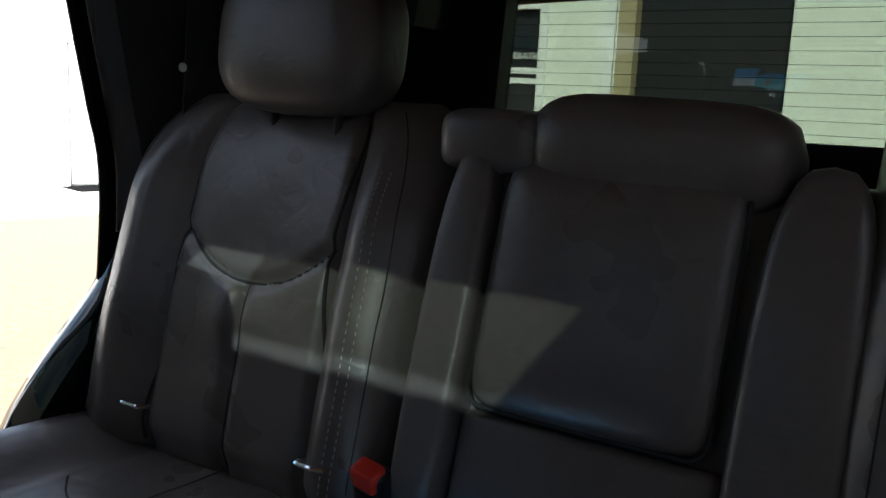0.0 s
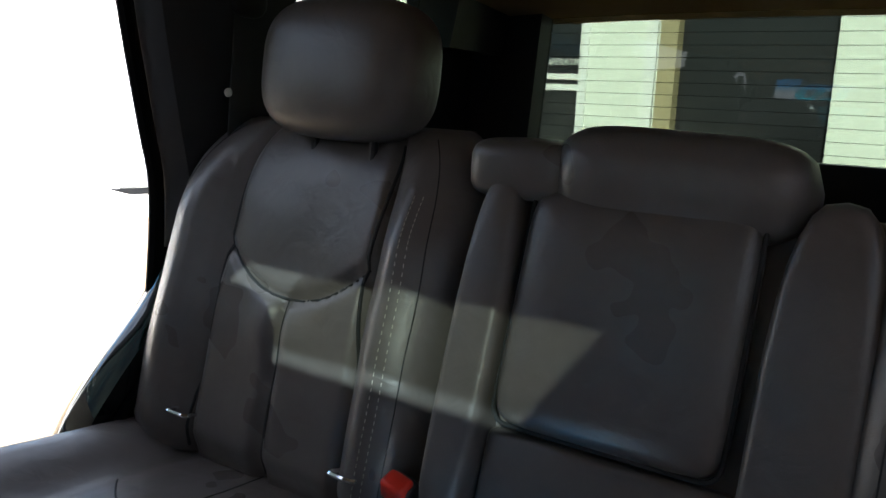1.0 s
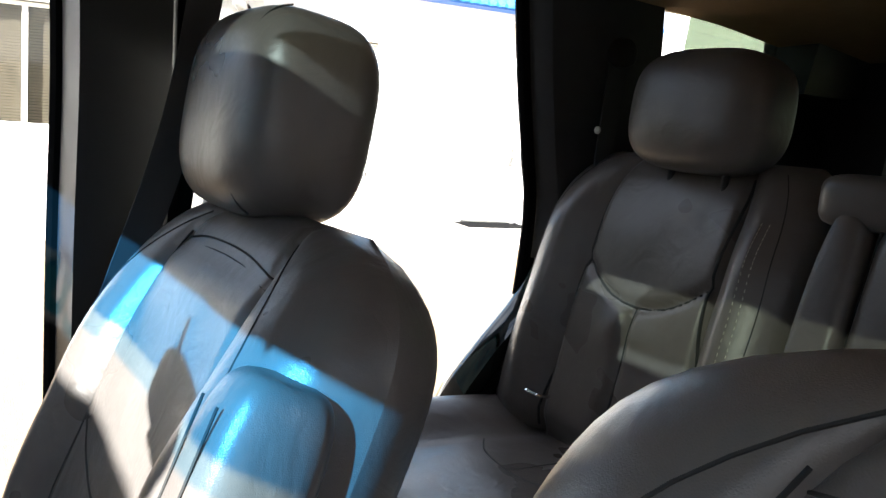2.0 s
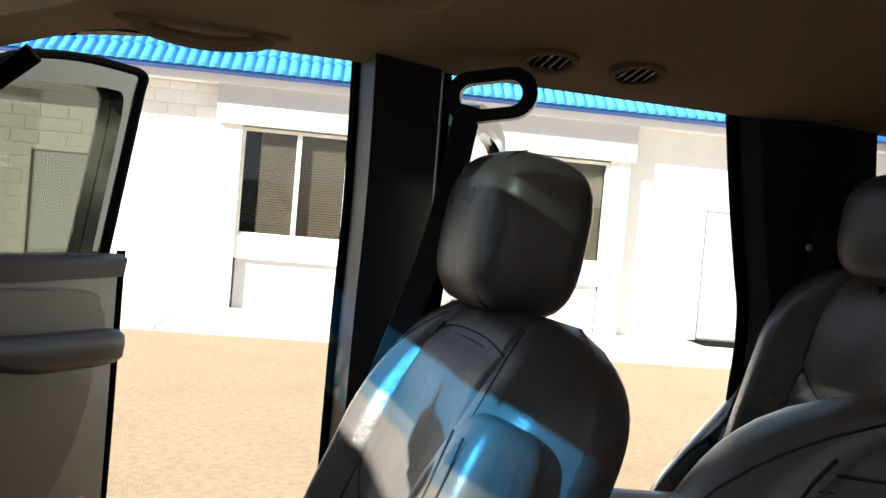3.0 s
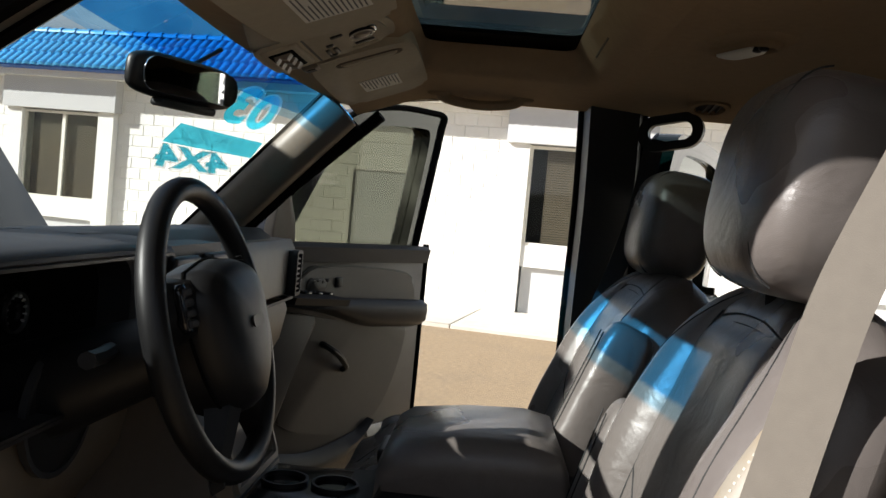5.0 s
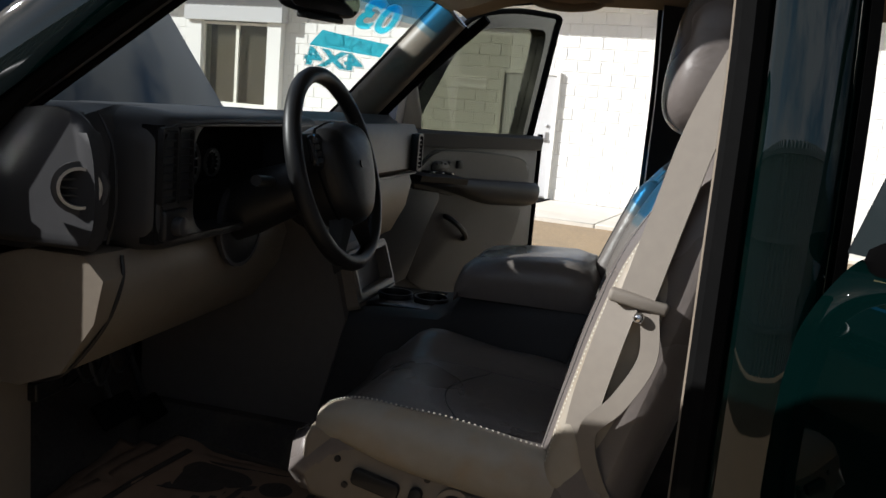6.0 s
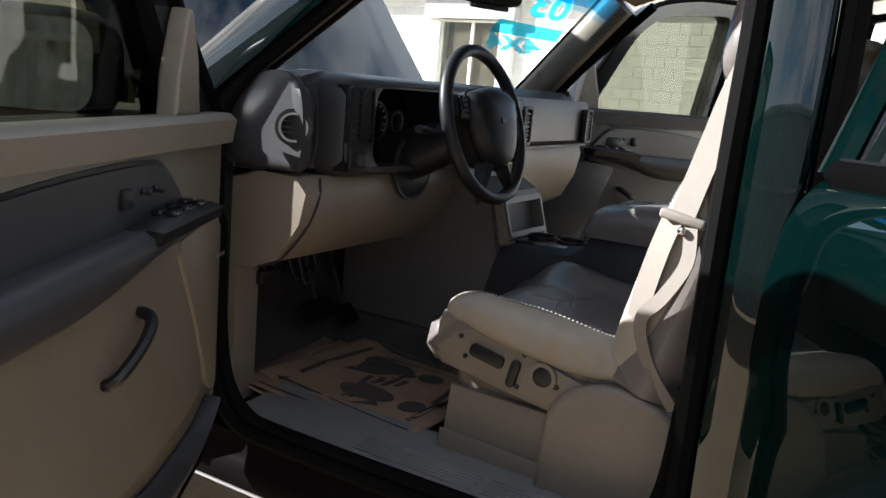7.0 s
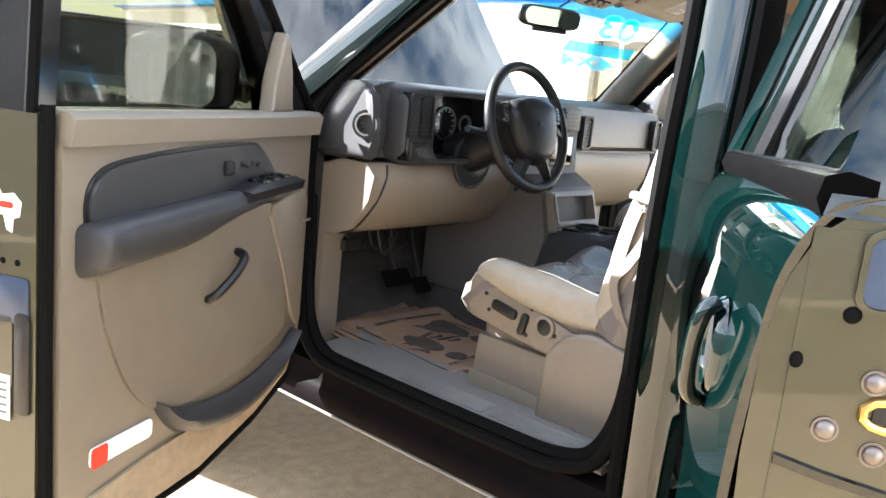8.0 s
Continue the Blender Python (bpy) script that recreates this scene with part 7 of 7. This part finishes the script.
visor(1)
visor(-1)
oc = thing("overhead_console", "tan overhead console with switches and map lamps", "console", at=(0.0, 0.36, 1.80))
OM = Matrix.Translation((-0.066, 0.338, 1.806)) @ pose(0, 0, 0, -22, 0, 0) @ Matrix.Diagonal((1.16, 0.94, 1.0, 1.0))
shell = [(p.x, p.y) for p in smoothline([(-0.074, 0.118, 0), (0.0, 0.122, 0), (0.074, 0.118, 0), (0.080, 0.10, 0), (0.078, 0.0, 0), (0.072, -0.07, 0), (0.058, -0.105, 0), (0.0, -0.118, 0), (-0.058, -0.105, 0), (-0.072, -0.07, 0), (-0.078, 0.0, 0), (-0.080, 0.10, 0), (-0.074, 0.118, 0)], 4)][:-1]
part("console_shell", moved(plate(shell, -0.012, 0.05, 0.013, 4), OM), VISOR, oc, angle=50)
part("lamp_panel", moved(plate([(a * 0.84, -0.042 + (b_ + 0.042) * 0.80) for a, b_ in shell if b_ < 0.03] + [(-0.064, 0.026), ], -0.0155, -0.008, 0.003), OM), VISOR, oc, angle=50)
dial_ = part("map_lamp_dial", moved(ringplate(circ(0.023), circ(0.016), -0.020, -0.012), OM @ Matrix.Translation((-0.022, -0.062, 0))), BLACKP, oc)
part("dial_lens", moved(superell(-0.022, -0.062, -0.014, 0.017, 0.017, 0.010, 2, 2.4, 18, 10), OM), TAUPE, dial_)
part("lens_window", moved(superell(-0.026, -0.080, -0.012, 0.020, 0.010, 0.006, 3, 3, 16, 8), OM), GLOSSBLACK, dial_)
for x, y, w_, h_, m_ in ((0.026, -0.058, 0.010, 0.036, BLACKP), (0.044, -0.056, 0.009, 0.050, VISOR), (0.030, -0.004, 0.030, 0.010, BLACKP), (0.030, 0.010, 0.030, 0.008, BLACKP), (-0.004, 0.000, 0.010, 0.014, BLACKP), (-0.040, -0.020, 0.010, 0.022, BLACKP), (0.052, 0.006, 0.008, 0.016, BLACKP)):
    part("lamp_switch", moved(box(x - w_ / 2, x + w_ / 2, y - h_ / 2, y + h_ / 2, -0.0185, -0.014, 0.003, 2), OM), m_, oc)
bx = part("switch_block", moved(box(-0.060, 0.060, 0.044, 0.110, -0.0165, -0.008, 0.005), OM), VISOR, oc)
part("switch_well", moved(box(-0.048, 0.048, 0.056, 0.100, -0.018, -0.015, 0.002, 1), OM), DEEPBLACK, bx)
for i in range(3):
    x_ = -0.030 + i * 0.030
    part("rocker_switch", moved(loft([[(x_ + p, y, z) for p, z in ((-0.010, -0.017), (-0.008, zt_), (0.008, zt_), (0.010, -0.017))] for y, zt_ in ((0.063, -0.019), (0.072, -0.026), (0.084, -0.021), (0.092, -0.028))]), OM), TAUPE, bx)
part("console_joint", moved(box(-0.074, 0.074, 0.033, 0.037, -0.0135, -0.006), OM), BLACKP, oc)
# dome lamp
dm = thing("dome_lamp", "tan framed ceiling lamp with a pale lens", "lamp", at=(-0.068, -0.333, 1.845))
DM = Matrix.Translation((-0.068, -0.333, 1.849)) @ pose(0, 0, 0, 0, 0, 24)
part("housing", moved(superell(0, 0, 0.006, 0.098, 0.062, 0.016, 2.4, 2.2, 32, 14), DM), LINER, dm)
part("bezel", moved(loft([[(a * k, b_ * k, z) for a, b_ in rrect(0.130, 0.060, 0.026, 6)] for k, z in ((1.06, 0.0), (1.02, -0.012), (0.94, -0.016), (0.86, -0.014), (0.84, -0.004))]), DM), LINER, dm, angle=60)
part("lens", moved(superell(0.008, 0, -0.012, 0.044, 0.022, 0.008, 4, 3, 24, 12), DM), PAPER, dm, "pale ribbed lens")
for x in (-0.048, -0.034):
    part("switch", moved(superell(x, 0.004, -0.014, 0.006, 0.008, 0.006, 3, 3, 10, 8), DM), BLACKP, dm)
# ceiling vents over the right rear door
for x, y in ((0.519, -0.43), (0.517, -0.584)):
    cv = thing("ceiling_vent", "round tan ceiling air vent with dark slats", "air vent", "ceiling vents", at=(x, y, roof_z(x)))
    CV = Matrix.Translation((x, y, roof_z(x) - 0.004)) @ pose(0, 0, 0, 0, 12, 0)
    part("ring", moved(ringplate(circ(0.046), circ(0.035), -0.009, 0.006), CV), LINER, cv)
    part("cup", moved(plate(circ(0.036), 0.0, 0.004), CV), BLACKP, cv)
    for k in range(4):
        part("slat", moved(box(-0.030, 0.030, -0.024 + k * 0.015, -0.020 + k * 0.015, -0.006, 0.002), CV), BLACKP, cv)
# grab handle over the front passenger door
for s in (1,):
    gh = thing("grab_handle", "tan grab handle above the front passenger door", "handle", at=(0.66, 0.06, 1.80))
    part("bar", tube(smoothline([(0.65, 0.205, 1.845), (0.66, 0.185, 1.825), (0.665, 0.10, 1.815), (0.66, 0.015, 1.825), (0.65, -0.005, 1.845)], 5), 0.013, 8), LINER, gh)
    for y in (0.205, -0.005):
        part("boss", superell(0.655, y, 1.842, 0.02, 0.03, 0.014), LINER, gh)

# ---- seat belts ----


def ribbon(pts, w, m, name, parent, side=Vector((0, 1, 0)), th=0.0016):
    P = smoothline(pts, 10)
    rings = []
    for i, p in enumerate(P):
        d = (P[min(i + 1, len(P) - 1)] - P[max(i - 1, 0)]).normalized()
        a = (side - d * side.dot(d)).normalized()
        nrm = d.cross(a) * th
        rings.append([p + a * w / 2 + nrm, p - a * w / 2 + nrm, p - a * w / 2 - nrm, p + a * w / 2 - nrm])
    return part(name, loft(rings), m, parent, angle=85)


db = thing("seat_belt", "beige driver's seat belt hanging down the pillar", "seat belt", "seat belts", at=(-0.73, -0.25, 1.2))
ribbon([(-0.705, -0.31, 1.62), (-0.71, -0.262, 1.50), (-0.715, -0.236, 1.40), (-0.72, -0.212, 1.30), (-0.72, -0.200, 1.25)], 0.050, BELT, "webbing", db, Vector((0.35, 1, 0.1)))
ribbon([(-0.72, -0.185, 1.25), (-0.725, -0.168, 1.18), (-0.72, -0.150, 1.09), (-0.71, -0.143, 1.0), (-0.69, -0.148, 0.88)], 0.046, BELT, "webbing", db, Vector((0.45, 1, 0)))
ribbon([(-0.73, -0.222, 1.245), (-0.742, -0.226, 1.18), (-0.745, -0.195, 1.115), (-0.735, -0.158, 1.06), (-0.725, -0.180, 0.98), (-0.715, -0.235, 0.90)], 0.026, BELT, "webbing", db, Vector((0.25, 1, 0.1)))
part("tongue", moved(box(-0.012, 0.012, -0.042, 0.042, -0.009, 0.009, 0.006), pose(-0.725, -0.205, 1.256, 10, 0, 0)), BELT, db)
part("tongue_button", superell(-0.738, -0.208, 1.236, 0.008, 0.008, 0.008, 2, 2, 12, 8), CHROME, db)
part("guide", moved(superell(0, 0, 0, 0.02, 0.045, 0.03), Matrix.Translation((-0.715, -0.34, 1.63))), BLACKP, db)
# passenger: belt loop carried on a tall guide beside the headrest
pb = thing("seat_belt", "dark front passenger seat belt through an oval pillar loop", "seat belt", "seat belts", at=(0.66, -0.4, 1.6))
LM = basis(Vector((0.603, -0.366, 1.782)), Vector((0.40, 0.90, -0.17)).normalized(), Vector((0.05, 0.13, 0.99)).normalized(), Vector((-0.9, 0.42, 0)).normalized())
part("loop", moved(ringplate([(p * 1.0, q) for p, q in rrect(0.155, 0.085, 0.042, 8)], [(p, q) for p, q in rrect(0.105, 0.044, 0.022, 8)], -0.012, 0.012), LM), BLACKP, pb, "black oval belt guide")
ribbon([(0.625, -0.335, 1.765), (0.64, -0.315, 1.60), (0.645, -0.285, 1.47), (0.665, -0.22, 1.25), (0.70, -0.17, 1.0), (0.70, -0.15, 0.80)], 0.046, BELT_DARK, "webbing", pb)
rbt = thing("seat_belt", "dark rear seat belt on the rear pillar", "seat belt", "seat belts", at=(0.75, -1.2, 1.5))
ribbon([(0.735, -1.18, 1.72), (0.745, -1.175, 1.5), (0.75, -1.17, 1.25), (0.75, -1.15, 1.05)], 0.046, BELT_DARK, "webbing", rbt)
part("guide", superell(0.735, -1.185, 1.735, 0.014, 0.04, 0.03), BLACKP, rbt)
part("button", superell(0.742, -1.15, 1.58, 0.005, 0.008, 0.008, 2, 2, 10, 8), WHITE, rbt)

# ---- window paint on the windscreen ----
def painted(word, x0, x1, t0, t1, m, name, off, parent, shear=0.0, bold=0.03):
    """Lettering laid on the outside of the windscreen, right way round from the front."""
    c = bpy.data.curves.new("word", "FONT")
    c.body, c.size = word, 1.0
    o = new("word", c)
    me = bpy.data.meshes.new_from_object(o.evaluated_get(bpy.context.evaluated_depsgraph_get()))
    xs, ys = [v.co.x for v in me.vertices], [v.co.y for v in me.vertices]
    c.offset = bold
    bpy.context.view_layer.update()
    me = bpy.data.meshes.new_from_object(o.evaluated_get(bpy.context.evaluated_depsgraph_get()))
    bpy.data.objects.remove(o)
    bm = bmesh.new()
    bm.from_mesh(me)
    nn = Vector((0, 0.6, 0.8))
    for v in bm.verts:
        a = (v.co.x - min(xs)) / (max(xs) - min(xs))
        b = (v.co.y - min(ys)) / (max(ys) - min(ys))
        x = x1 + (x0 - x1) * a + shear * (1 - b)
        v.co = ws(x, t1 + (t0 - t1) * b) + nn * off
    return part(name, bm, m, parent, smooth=False)


wp = thing("window_paint", "white and teal hand-painted lettering on the windscreen", "lettering", at=tuple(ws(0.4, 0.3)))
painted("03", 0.31, 0.52, 0.058, 0.168, DECAL_W, "numeral_outline", 0.004, wp, 0.06, 0.085)
painted("03", 0.31, 0.52, 0.058, 0.168, DECAL_T, "numerals", 0.006, wp, 0.06, 0.035)
painted("4X4", 0.285, 0.57, 0.284, 0.352, DECAL_W, "word_outline", 0.004, wp, 0.065, 0.09)
painted("4X4", 0.285, 0.57, 0.284, 0.352, DECAL_T, "word", 0.006, wp, 0.065, 0.04)
pbm = bmesh.new()
pg = [[pbm.verts.new(ws(0.249 + 0.388 * i / 12 + 0.02 * j, 0.209 + 0.064 * j) + Vector((0, 0.6, 0.8)) * 0.004) for j in (0, 1)] for i in range(13)]
for a_, c_ in zip(pg, pg[1:]):
    pbm.faces.new((a_[0], c_[0], c_[1], a_[1]))
part("panel", pbm, DECAL_T, wp)
painted("LOADED", 0.315, 0.60, 0.219, 0.262, DECAL_W, "word", 0.007, wp, 0.02)
# black border band along the windscreen's sides and foot
for x0, x1 in ((-0.78, -0.735), (0.735, 0.78)):
    part("glass_border", ws_sheet(x0, x1, -0.02, 0.80, 0.003, 2, 3), BLACKP, wsc)
part("glass_border", ws_sheet(-0.735, 0.735, 0.755, 0.80, 0.003, 14, 1), BLACKP, wsc)
